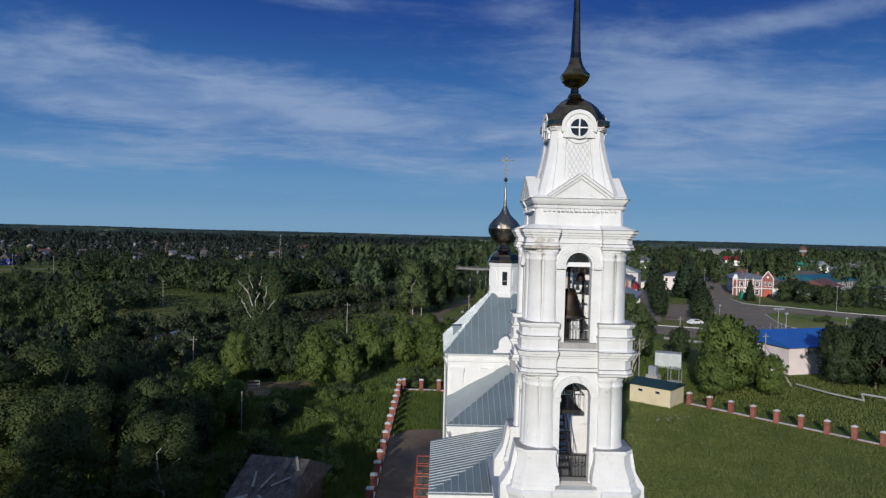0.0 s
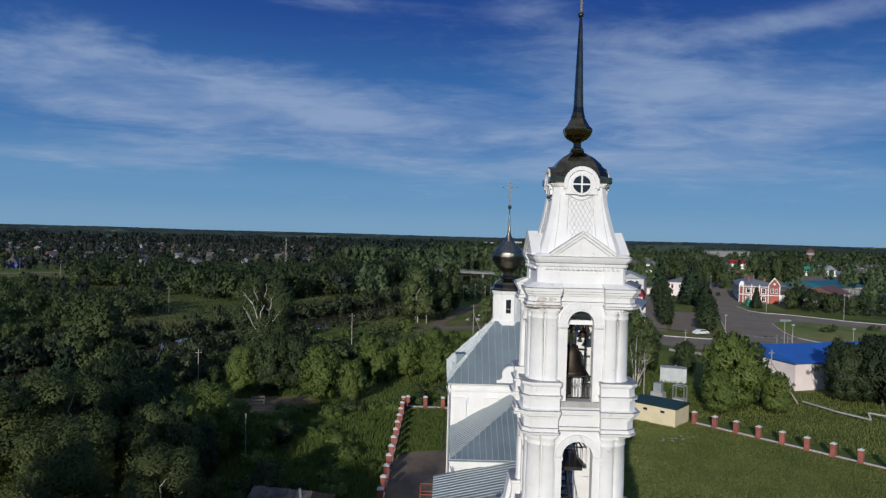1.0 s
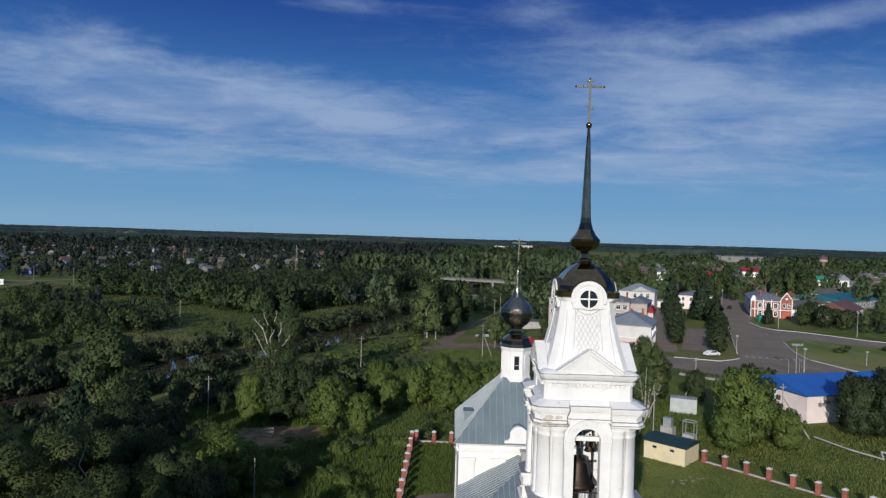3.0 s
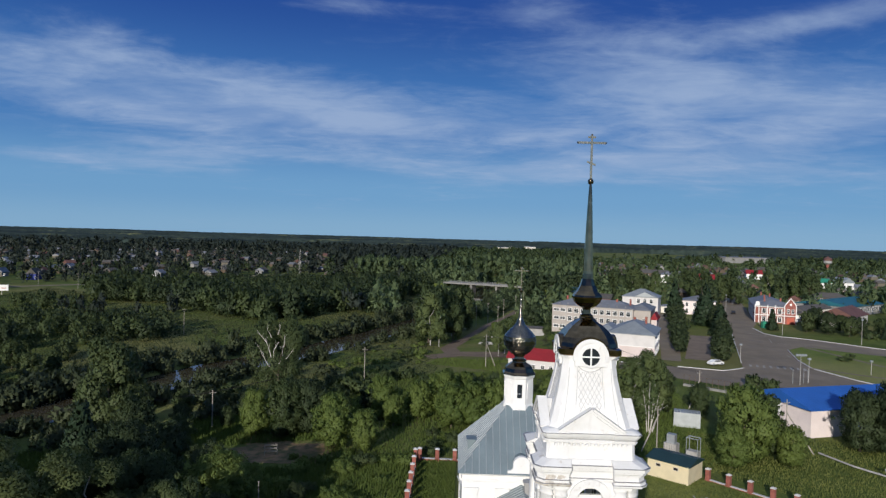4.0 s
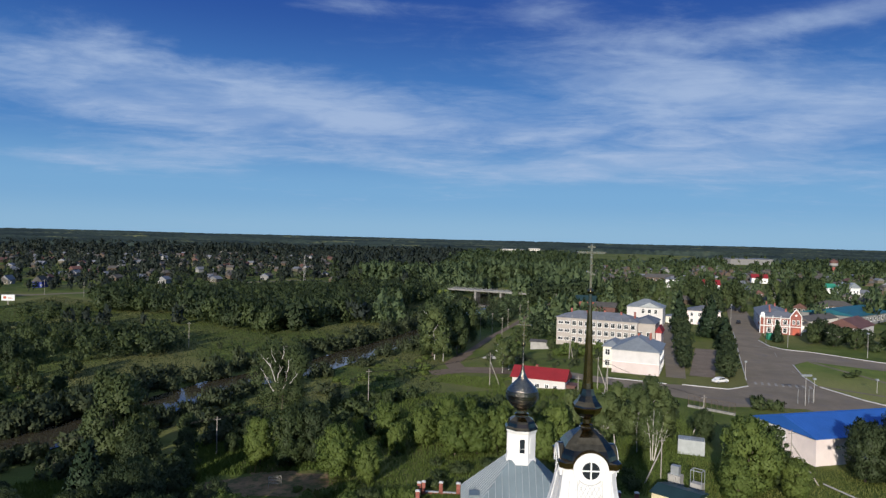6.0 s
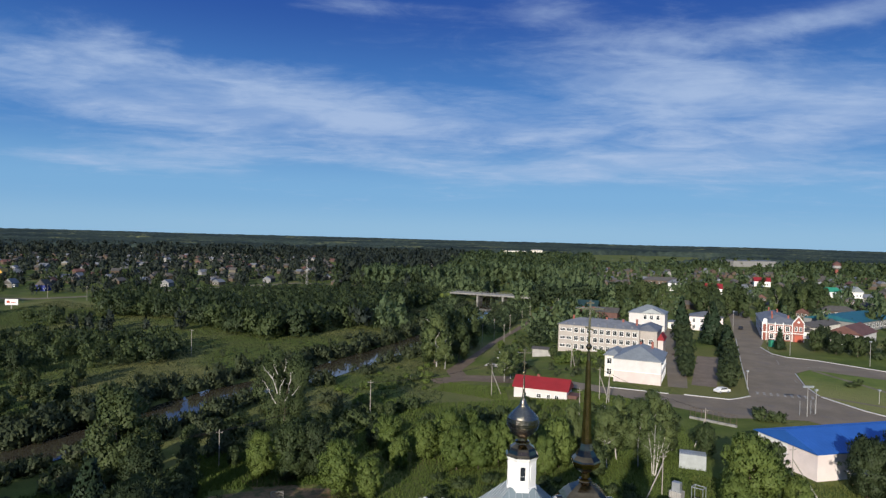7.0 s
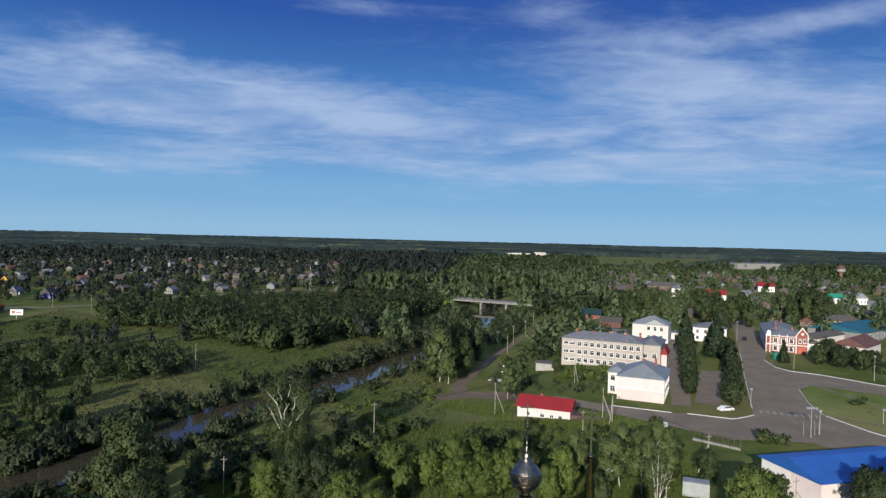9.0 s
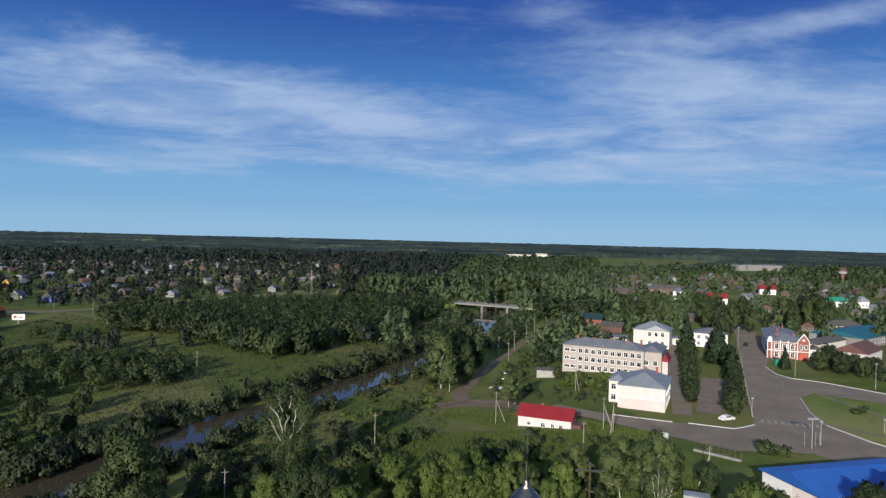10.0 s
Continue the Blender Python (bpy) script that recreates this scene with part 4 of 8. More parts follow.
# refectory: a higher block next to the nave and a lower, wider one
part("refectory_wall", boxes((-4.5, 4.5, 45.8, NY0, -0.3, 8.7)), M_WHITE, church)
part("refectory_cornice", moulding(-4.5, 4.5, 45.8, NY0 - 0.3, 8.9, CORNICE), M_WHITE, church)
bm = bmesh.new()
hip(bm, -4.85, 4.85, 45.45, NY0, 8.92, 0.56, 11.7, back=False)
rr = part("refectory_roof", bm, M_TIN, church)
part("seams", seams(-4.85, 4.85, 45.45, NY0, 8.92, 0.56, 11.7, 0.42, back=False, r=0.035), M_TINLIT, rr)
part("porch_wall", boxes((-5.6, 5.6, 37.0, 45.8, -0.3, 7.5)), M_WHITE, church)
part("porch_cornice", moulding(-5.6, 5.6, 37.0, 45.5, 7.68, CORNICE), M_WHITE, church)
bm = bmesh.new()
hip(bm, -5.95, 5.95, 36.65, 45.8, 7.7, 0.22, 9.2, back=False)
pr = part("porch_roof", bm, M_TIN, church)
part("seams", seams(-5.95, 5.95, 36.65, 45.8, 7.7, 0.22, 9.2, 0.42, back=False, r=0.035), M_TINLIT, pr)
part("fascia", boxes((-4.86, 4.86, 45.40, 45.50, 8.50, 8.95)), M_WHITE, church)
part("fascia", boxes((-5.96, 5.96, 36.60, 36.70, 7.28, 7.74)), M_WHITE, church)
part("gutter", boxes((-4.95, 4.95, 45.30, 45.40, 8.86, 8.94)), M_TIN, church)
part("gutter", boxes((-6.05, 6.05, 36.50, 36.60, 7.64, 7.72)), M_TIN, church)
part("link_wall", boxes((-2.4, 2.4, 31.9, 37.4, -0.3, 9.0)), M_WHITE, church)
bm = bmesh.new()
hip(bm, -2.65, 2.65, 31.7, 39.0, 9.02, 0.4, 10.2)
part("link_roof", bm, M_TINLIT, church)
for y, z, x in ((45.7, 8.6, -4.62), (53.2, 12.2, -4.87)):
    bm = bmesh.new()
    beam(bm, (x - 0.25, y, z), (x, y, z - 0.7), 0.06), beam(bm, (x, y, z - 0.7), (x, y, 0.2), 0.06)
    part("downpipe", bm, M_TINLIT, church)
part("chimney", boxes((0.1, 0.7, 51.6, 52.2, 11.2, 12.3), (0.0, 0.8, 51.5, 52.3, 12.3, 12.42)), M_CONC, church)

# ---- churchyard fences ----
def fence(name, posts, label, group, wall_h=0.16):
    """Red brick posts with white caps on a low wall, one after another."""
    f = thing(name, label, "fence", (*posts[0], 0), group=group)
    o = Vector((*posts[0], 0))
    proto = capme = None
    for i, (x, y) in enumerate(posts):
        ang = math.atan2(posts[min(i + 1, len(posts) - 1)][1] - posts[max(i - 1, 0)][1], posts[min(i + 1, len(posts) - 1)][0] - posts[max(i - 1, 0)][0])
        if proto is None:
            p = part("post", boxes((-0.26, 0.26, -0.26, 0.26, -0.2, 1.5), (-0.31, 0.31, -0.31, 0.31, -0.2, 0.24)), M_BRICK, f)
            bm = bmesh.new()
            loft(bm, [[(-a, -a, z), (a, -a, z), (a, a, z), (-a, a, z)] for a, z in ((0.28, 1.5), (0.31, 1.53), (0.31, 1.59), (0.27, 1.61), (0.05, 1.74))])
            cp = part("post_cap", bm, M_KERB, p, "white painted cap")
            proto, capme = p.data, cp.data
        else:
            p = new("post", proto)
            p.parent = f
            cp = new("post_cap", capme)
            cp.parent = p
        p.matrix_basis = Matrix.Translation(Vector((x, y, 0)) - o) @ Matrix.Rotation(ang, 4, "Z")
    for (ax, ay), (bx, by) in zip(posts, posts[1:]):
        L, ang = math.hypot(bx - ax, by - ay), math.atan2(by - ay, bx - ax)
        m = Matrix.Translation(Vector((ax, ay, 0)) - o) @ Matrix.Rotation(ang, 4, "Z")
        w = part("low_wall", boxes((0.26, L - 0.26, -0.18, 0.18, -0.2, wall_h), m=m), M_BRICK, f)
        part("coping", boxes((0.26, L - 0.26, -0.22, 0.22, wall_h, wall_h + 0.07), m=m), M_KERB, w)
    return f


fence("brick_fence", [(-6.9, 92.2 - 3.03 * i) for i in range(25)], "low red brick fence with white-capped posts along trees", "churchyard fences")
fence("brick_fence", [(-6.3 + 2.45 * i, 92.6 - 0.11 * i) for i in range(13)], "low red brick fence with white-capped posts behind church", "churchyard fences")
fence("brick_fence", [(32.2 + 1.87 * i, 88.2 - 2.06 * i) for i in range(22)], "low red brick fence with white-capped posts beside lawn", "churchyard fences")

patch("churchyard_lawn", [(9.7, 36), (60, 36), (47.4, 71.6), (32, 88.5), (28.8, 86), (25, 90), (9.5, 91.5), (8.6, 64)], M_LAWN, "rough mown lawn of the churchyard", "lawn", 0.03)
# paved yard and path beside the church
patch("yard", [(-6.65, 20), (-1.9, 20), (-1.9, 37), (-2.0, 52), (-1.2, 60), (-1.1, 74.5), (-6.6, 73.0)], M_DIRT, "bare packed dirt yard beside the church wall", "yard", 0.07)
scraps = thing("concrete_scraps", "pale broken concrete scraps lying in the lawn", "rubble", (27.5, 81.2, 0.03), 28)
for i in range(9):
    u, v, s = -2.6 + 0.62 * i, 0.55 * math.sin(i * 2.3), 0.18 + 0.10 * ((i * 7) % 4)
    part("scrap", boxes((-s, s, -0.09 - 0.03 * (i % 3), 0.09, 0.0, 0.05), m=Matrix.Translation((u, v, 0)) @ Matrix.Rotation(0.7 * i, 4, "Z")), M_CONC, scraps)
# red tubular scaffold by the wall
sc_ = thing("scaffold", "red painted tubular steel scaffold beside the church wall", "scaffold", (-3.3, 50.0, 0))
for x in (0, 1.2):
    for y in (0, 2.4, 4.8, 7.2):
        part("standard", beam(bmesh.new(), (x, y, 0), (x, y, 2.8), 0.04), M_REDPAINT, sc_)
for z in (0.7, 1.4, 2.1, 2.75):
    for x in (0, 1.2):
        part("ledger", beam(bmesh.new(), (x, 0, z), (x, 7.2, z), 0.03), M_REDPAINT, sc_)
    for y in (0, 2.4, 4.8, 7.2):
        part("transom", beam(bmesh.new(), (0, y, z), (1.2, y, z), 0.03), M_REDPAINT, sc_)
part("board", boxes((0.1, 1.1, 0.0, 7.2, 1.45, 1.5)), M_WOODPAINT, sc_)

wb = thing("white_cabinet", "narrow white painted cabinet beside the big bell", "cabinet", (TX + 0.1, TY - 0.95, 17.62))
part("body", boxes((-0.18, 0.18, -0.14, 0.14, 0.0, 0.85)), M_WHITEPAINT, wb)
part("lid", boxes((-0.2, 0.2, -0.16, 0.16, 0.85, 0.89)), M_DULLWHITE, wb)

# metal frame in the clearing, white marker stone, slabs on the bank
fr = thing("carpet_rack", "grey tubular carpet rack standing on bare earth", "rack", (-28.6, 97.0, gz(-28.6, 97.0) + 0.06), 15)
for x in (-0.9, 0.9):
    for y in (-0.35, 0.35):
        part("leg", beam(bmesh.new(), (x, y, -0.1), (x, y * 0.5, 1.5), 0.035), M_POLE, fr)
for z in (0.55, 1.0, 1.48):
    for y in (-0.25, 0.25):
        part("rail", beam(bmesh.new(), (-0.9, y, z), (0.9, y, z), 0.03), M_POLE, fr)
mk = thing("marker_post", "short white painted marker post in the grass", "post", (-37.0, 76.5, gz(-37.0, 76.5)))
part("shaft", boxes((-0.14, 0.14, -0.14, 0.14, -0.2, 1.3)), M_WHITEPAINT, mk)
part("cap", boxes((-0.17, 0.17, -0.17, 0.17, 1.3, 1.38)), M_KERB, mk)
for x, y, turn, n in ((8.5, 214.0, -25, 4), (-15.4, 200.8, -12, 3)):
    sl = thing("slab_pile", "flat pile of pale concrete slabs in the grass", "slabs", (x, y, gz(x, y)), turn)
    for i in range(n):
        part("slab", boxes((-2.6 + 0.3 * i, 2.4 - 0.2 * i, -0.8 + 0.2 * i, 0.9 - 0.1 * i, 0.22 * i, 0.22 * i + 0.2)), M_CONC, sl)
wtank = thing("small_tank", "small whitish steel tank beside the dirt road", "tank", (11.9, 231.0, gz(11.9, 231.0)))
part("drum", revolve(bmesh.new(), [(1.0, -0.1), (1.0, 2.0), (0.9, 2.15), (0.1, 2.3)], 14), M_WHITEPAINT, wtank)
part("rim", revolve(bmesh.new(), [(1.05, 1.9), (1.05, 2.0), (1.0, 2.03)], 14), M_CONC, wtank)

# ---- roads and paving ----
patch("road", [(24, 183.5), (37.5, 174.4), (51.2, 169.2), (55, 168.7), (65, 165), (68.3, 166.9), (71.9, 169.6), (74.3, 176.5), (91, 222), (110, 273), (140, 354), (176, 452), (183, 450), (150, 352), (121, 271), (111, 252), (108.5, 237.5), (110.5, 231), (117.6, 226.3), (123.1, 219.7), (130, 210.5), (165, 184),
               (215, 150), (208, 140), (160, 171.5), (121, 197.5), (107, 208.8), (99, 201.5), (93, 184), (90.5, 172), (93.5, 158), (110, 122), (98, 112), (84, 132), (75, 147.5), (66, 148), (58, 147.5), (47, 157), (31, 170.5), (18, 178)],
      M_ASPHALT, "worn grey asphalt road and wide town crossing", "road", 0.05)
patch("garden_lawn", [(99.3, 201.2), (93.3, 184), (90.8, 172), (93.8, 158.3), (112, 122), (230, 90), (207.5, 139.6), (159.8, 171), (120.8, 197), (107, 208.3)], M_LAWN, "mown lawn of the town square with low kerb", "lawn", 0.12)
patch("plaza", [(61, 181), (67, 178.6), (85.5, 226), (79, 228)], M_PLAZA, "brown paved promenade between rows of trees", "pavement", 0.06)
patch("pavement", [(53.8, 178), (58.5, 176.5), (86, 262), (95, 295), (89, 297), (78, 262)], M_ASPHALT, "grey paved lane beside white house", "pavement", 0.055)
ribbon("dirt_road", [(22, 181), (8, 188), (-2, 197), (-4, 210), (1, 230)], 5.0, M_DIRT, "packed dirt road along the river bank", "road", 0.06)
ribbon("dirt_track", [(0.5, 228), (11, 272), (23, 311), (46, 390), (70, 455)], 3.0, M_DIRT, "narrow dirt track along the river bank", "road", 0.065)
ribbon("dirt_lot", [(-10, 193), (0, 195), (12, 189)], 9.0, M_DIRT, "bare dirt lot beside road", "road", 0.07)
ribbon("village_road", [(-330, 372), (-257, 378), (-228, 412), (-200, 484), (-145, 566), (-88, 560), (-30, 492)], 7.0, M_PATH, "pale village road beyond the river", "road", 0.08)
ribbon("garden_path", [(107, 207.3), (110, 190), (112, 178), (150, 150)], 1.6, M_PATH, "pale earth path across the lawn", "path", 0.15)
ribbon("garden_path", [(90, 172), (100, 163), (130, 138)], 1.6, M_PATH, "pale earth path across the lawn", "path", 0.16)
ribbon("clearing", [(-39, 96), (-31, 98.5), (-20, 96.5)], 10.0, M_SOIL, "bare earth clearing between the trees", "ground", 0.06, bands=8)
ribbon("clearing", [(-37, 112), (-33, 107), (-29, 101)], 6.0, M_SOIL, "bare earth track leading into a clearing", "ground", 0.075, bands=6)


def kerb(pts, label="white painted concrete kerb along the road", w=0.30, h=0.2):
    """A raised kerb along a line."""
    bm = bmesh.new()
    for (ax, ay), (bx, by) in zip(pts, pts[1:]):
        L, a = math.hypot(bx - ax, by - ay), math.atan2(by - ay, bx - ax)
        box(bm, 0, L, -w / 2, w / 2, -0.05, h, m=Matrix.Translation((ax, ay, 0)) @ Matrix.Rotation(a, 4, "Z"))
    return tagged(part("kerb", bm, M_KERB), label, "kerb", kind="structure")


kerb([(37.5, 174.5), (51.2, 169.3)]), kerb([(55, 168.8), (65, 165.1), (68.3, 167), (71.8, 169.5)]), kerb([(111, 252), (108.5, 237.5), (110.5, 231), (117.6, 226.3), (123.1, 219.7), (130, 210.5), (165, 184), (215, 150)], w=0.35, h=0.2)
kerb([(99, 201.5), (93, 184), (90.5, 172)], w=0.25), kerb([(90.6, 171), (93.6, 158), (100, 144)], w=0.4), kerb([(74.6, 177), (91, 221.5), (110, 272)], w=0.2)
bm = bmesh.new()
for i in range(9):
    p = Vector((75.5 + 1.55 * i, 173.6 - 0.42 * i, 0))
    box(bm, -0.3, 0.3, -1.7, 1.7, 0.05, 0.058, m=Matrix.Translation(p) @ Matrix.Rotation(radians(-20), 4, "Z"))
for i in range(8):
    box(bm, -0.25, 0.25, -1.5, 1.5, 0.05, 0.058, m=Matrix.Translation((104 + 1.0 * i, 236.5 - 1.0 * i, 0)) @ Matrix.Rotation(radians(40), 4, "Z"))
for x0, y0, x1, y1 in ((93, 188, 94, 192), (101, 216, 104, 224), (106, 231, 109, 239), (111, 245, 114, 253), (102, 215, 106, 213.5), (108, 213, 112, 212)):
    L, a = math.hypot(x1 - x0, y1 - y0), math.atan2(y1 - y0, x1 - x0)
    box(bm, 0, L, -0.09, 0.09, 0.05, 0.057, m=Matrix.Translation((x0, y0, 0)) @ Matrix.Rotation(a, 4, "Z"))
tagged(part("road_marking", bm, M_MARK), "white painted crossing stripes and lane lines", "road marking", kind="structure")


# ---- houses ----
def window_at(parent, m, x, z, w, h, frame=M_WHITEPAINT, bars=True):
    """A framed window proud of a wall, in the wall's own plane x-z that faces -y."""
    f = 0.14 if bars else 0.08
    bm = bmesh.new()
    ring = [(x - w / 2, z), (x + w / 2, z), (x + w / 2, z + h), (x - w / 2, z + h)]
    wide = [(x - w / 2 - f, z - f), (x + w / 2 + f, z - f), (x + w / 2 + f, z + h + f), (x - w / 2 - f, z + h + f)]
    rows = [[bm.verts.new(m @ Vector((a, y, b))) for a, b in pts] for pts, y in ((ring, 0.01), (ring, -0.07), (wide, -0.07), (wide, 0.01))]
    for r0, r1 in zip(rows, rows[1:]):
        for k in range(4):
            bm.faces.new((r0[k], r0[(k + 1) % 4], r1[(k + 1) % 4], r1[k]))
    wd = part("window", bm, frame, parent)
    part("pane", boxes((x - w / 2, x + w / 2, -0.02, 0.004, z, z + h), m=m), M_GLASS, wd)
    if bars:
        part("sill", boxes((x - w / 2 - f - 0.05, x + w / 2 + f + 0.05, -0.14, 0.0, z - f - 0.05, z - f - 0.004), m=m), frame, wd)
        part("glazing_bar", boxes((x - 0.03, x + 0.03, -0.045, -0.021, z, z + h), m=m), frame, wd)
        part("glazing_bar", boxes((x - w / 2, x + w / 2, -0.05, -0.022, z + h * 0.66, z + h * 0.66 + 0.05), m=m), frame, wd)
    return wd


def side_frame(side, w, d):
    """The wall's own frame: x along it, -y out of it."""
    return {"front": Matrix.Identity(4), "left": Matrix.Translation((0, d, 0)) @ Matrix.Rotation(-math.pi / 2, 4, "Z"),
            "right": Matrix.Translation((w, 0, 0)) @ Matrix.Rotation(math.pi / 2, 4, "Z"), "back": Matrix.Translation((w, d, 0)) @ Matrix.Rotation(math.pi, 4, "Z")}[side]


def roof_mesh(kind, w, d, h, rh, o=0.4, t=0.12):
    """A roof with eaves: hipped, or gabled along x or along y."""
    x0, x1, y0, y1 = -o, w + o, -o, d + o
    base = [(x0, y0, h), (x1, y0, h), (x1, y1, h), (x0, y1, h)]
    bm = bmesh.new()
    if kind == "hip":
        k = min(x1 - x0, y1 - y0) / 2
        r = [(x0 + k, y0 + k, h + rh), (x1 - k, y0 + k + 1e-3, h + rh)] if (x1 - x0) >= (y1 - y0) else [(x0 + k, y0 + k, h + rh), (x0 + k + 1e-3, y1 - k, h + rh)]
        lay = ((0, 1, 5, 4), (1, 2, 5), (2, 3, 4, 5), (3, 0, 4)) if (x1 - x0) >= (y1 - y0) else ((0, 1, 4), (1, 2, 5, 4), (2, 3, 5), (3, 0, 4, 5))
    elif kind == "gable_x":
        r = [(x0, (y0 + y1) / 2, h + rh), (x1, (y0 + y1) / 2, h + rh)]
        lay = ((0, 1, 5, 4), (2, 3, 4, 5), (1, 2, 5), (3, 0, 4))
    else:
        r = [((x0 + x1) / 2, y0, h + rh), ((x0 + x1) / 2, y1, h + rh)]
        lay = ((1, 2, 5, 4), (3, 0, 4, 5), (0, 1, 4), (2, 3, 5))
    v = [bm.verts.new(p) for p in base + r]
    for f in lay:
        bm.faces.new([v[i] for i in f])
    lo = [bm.verts.new((x, y, z - t)) for x, y, z in base]
    for i in range(4):
        bm.faces.new((v[i], v[(i + 1) % 4], lo[(i + 1) % 4], lo[i]))
    bm.faces.new(lo[::-1])
    return bm


def house(name, label, at, turn, w, d, h, roof, rh, wall, tin, windows=(), category="house", group="", plinth=None, base=None, chimneys=(), over=0.4, gable_wall=True, bars=True):
    """A house from its front left corner: walls, roof, windows (side, count, sill, width, height, from, to), chimneys."""
    z = gz(*at) if base is None else base
    hs = thing(name, label, category, (*at, z), turn, group)
    part("wall", boxes((0, w, 0, d, -1.2, h)), wall, hs)
    if plinth:
        part("plinth", boxes((-0.06, w + 0.06, -0.06, d + 0.06, -1.2, 0.6)), plinth, hs)
    if roof == "gable_y" and gable_wall:
        part("gable", upright(bmesh.new(), [(0, h), (w, h), (w / 2, h + rh * w / (w + 2 * over))], -0.02, 0.25), wall, hs)
    if roof == "gable_x" and gable_wall:
        for s in ("left", "right"):
            part("gable", upright(bmesh.new(), [(0, h), (d, h), (d / 2, h + rh * d / (d + 2 * over))], -0.02, 0.25, side_frame(s, w, d)), wall, hs)
    rf = part("roof", roof_mesh(roof, w, d, h, rh, over), tin, hs)
    for side, n, sill, ww, wh, a, b in windows:
        m = side_frame(side, w, d)
        for i in range(n):
            window_at(hs, m, a + (b - a) * (i + 0.5) / n, sill, ww, wh, bars=bars)
    for cx, cy, ch in chimneys:
        part("chimney", boxes((cx - 0.3, cx + 0.3, cy - 0.3, cy + 0.3, h, h + ch), (cx - 0.36, cx + 0.36, cy - 0.36, cy + 0.36, h + ch - 0.1, h + ch)), M_BRICK, rf)
    return hs


TURN = -22.0
# three-storey school, its end in shade
school = house("school", "three-storey pale brick school with grey sheet roof", (33.2, 239.6), TURN - 1.5, 28.4, 12.5, 9.3, "hip", 2.2, M_CREAM, M_TINGREY,
               [("front", 10, s, 1.3, 1.5, 5.3, 28.0) for s in (0.9, 3.8, 6.7)] + [("front", 2, s, 1.7, 0.9, 0.4, 5.0) for s in (1.2, 4.1, 7.0)] + [("left", 3, s, 1.3, 1.5, 1, 11) for s in (0.9, 3.8, 6.7)],
               "school", base=-1.0, chimneys=[(4, 6.2, 2.9), (10, 5.2, 2.6), (16, 6.4, 2.8), (22, 5.2, 2.7), (26.5, 6.3, 2.9)])
for x in (5.0, 14.6, 27.9):
    part("drainpipe", boxes((x, x + 0.15, -0.15, 0, 0, 9.2)), M_TINLIT, school)
for i in range(9):
    part("roof_hatch", boxes((2.6 + 2.9 * i - 0.25, 2.6 + 2.9 * i + 0.25, 0.6, 1.3, 9.4, 10.0)), M_TINGREY, school)
house("school_wing", "drab brick wing beside the school", (58.7, 230.6), TURN, 7.0, 16.0, 8.6, "hip", 1.8, M_CREAM, M_TINGREY, [("front", 2, 4.0, 1.3, 1.5, 0.5, 6.5)], "school", base=-0.6)
house("stair_block", "red painted stair block beside the school", (65.8, 229.0), TURN, 1.8, 9.0, 5.4, "hip", 2.2, M_HOUSEPINK, M_REDTIN, [], "school", base=-0.4)
# two-storey white house with a set-back side wing
annex = house("white_house", "two-storey house with white upper and pink lower walls", (40.4, 183.0), TURN + 1, 12.4, 18.0, 6.4, "hip", 3.0, M_HOUSEWHITE, M_TINPALE,
              [("left", 1, 3.7, 1.2, 1.6, 14.5, 17.5), ("left", 1, 0.7, 1.2, 1.6, 14.5, 17.5), ("right", 6, 3.7, 1.1, 1.6, 1, 17), ("right", 6, 0.7, 1.1, 1.6, 1, 17)], chimneys=[(6, 10, 3.6), (9, 12, 3.6)])
part("lower_wall", boxes((-0.03, 12.43, -0.03, 18.03, -0.3, 3.0)), M_HOUSEPINK, annex)
part("string_course", boxes((-0.12, 12.52, -0.12, 18.12, 3.0, 3.18)), M_WHITE, annex)
house("side_wing", "weathered side wing of the white house", (39.3, 189.6), TURN + 1, 4.4, 11.0, 6.2, "hip", 1.5, M_PLASTER, M_TINPALE, [("front", 1, 3.8, 1.2, 1.5, 0.2, 2.4), ("front", 1, 0.8, 1.2, 1.5, 0.2, 2.4)])
white = house("white_house", "tall white house with grey-blue hipped roof and attic windows", (71.4, 291.5), TURN, 15.0, 13.0, 8.0, "hip", 3.2, M_HOUSEWHITE, M_TINPALE,
              [("front", 3, 5.4, 1.2, 1.7, 5.5, 13.5), ("front", 3, 1.6, 1.2, 1.7, 5.5, 13.5), ("left", 3, 5.4, 1.2, 1.7, 2, 11)])
part("front_gable", upright(bmesh.new(), [(5.2, 8.1), (13.8, 8.1), (9.5, 10.2)], -0.35, 4.5), M_TINPALE, white)
house("store", "long low cream store with pale sheet roof", (58.5, 309.0), TURN, 14.0, 8.0, 3.4, "gable_x", 0.8, M_PLASTER, M_TINGREY, [("front", 4, 1.0, 1.2, 1.1, 0.5, 13.5)], "shed")
house("store", "white open store with flat pale roof", (91.0, 300.0), TURN, 9.0, 8.0, 3.0, "hip", 0.8, M_PLASTER, M_TINGREY, [("front", 2, 0.2, 2.2, 2.2, 0.5, 8.5)], "shed")
house("pink_house", "two-storey pink house with shallow grey roof", (99.5, 297.5), TURN, 14.0, 12.0, 6.2, "hip", 2.0, M_PINK, M_TINGREY, [("front", 4, 3.7, 1.0, 1.5, 0.5, 13.5), ("front", 4, 0.9, 1.0, 1.5, 0.5, 13.5), ("left", 3, 3.7, 1.0, 1.5, 1, 11)])
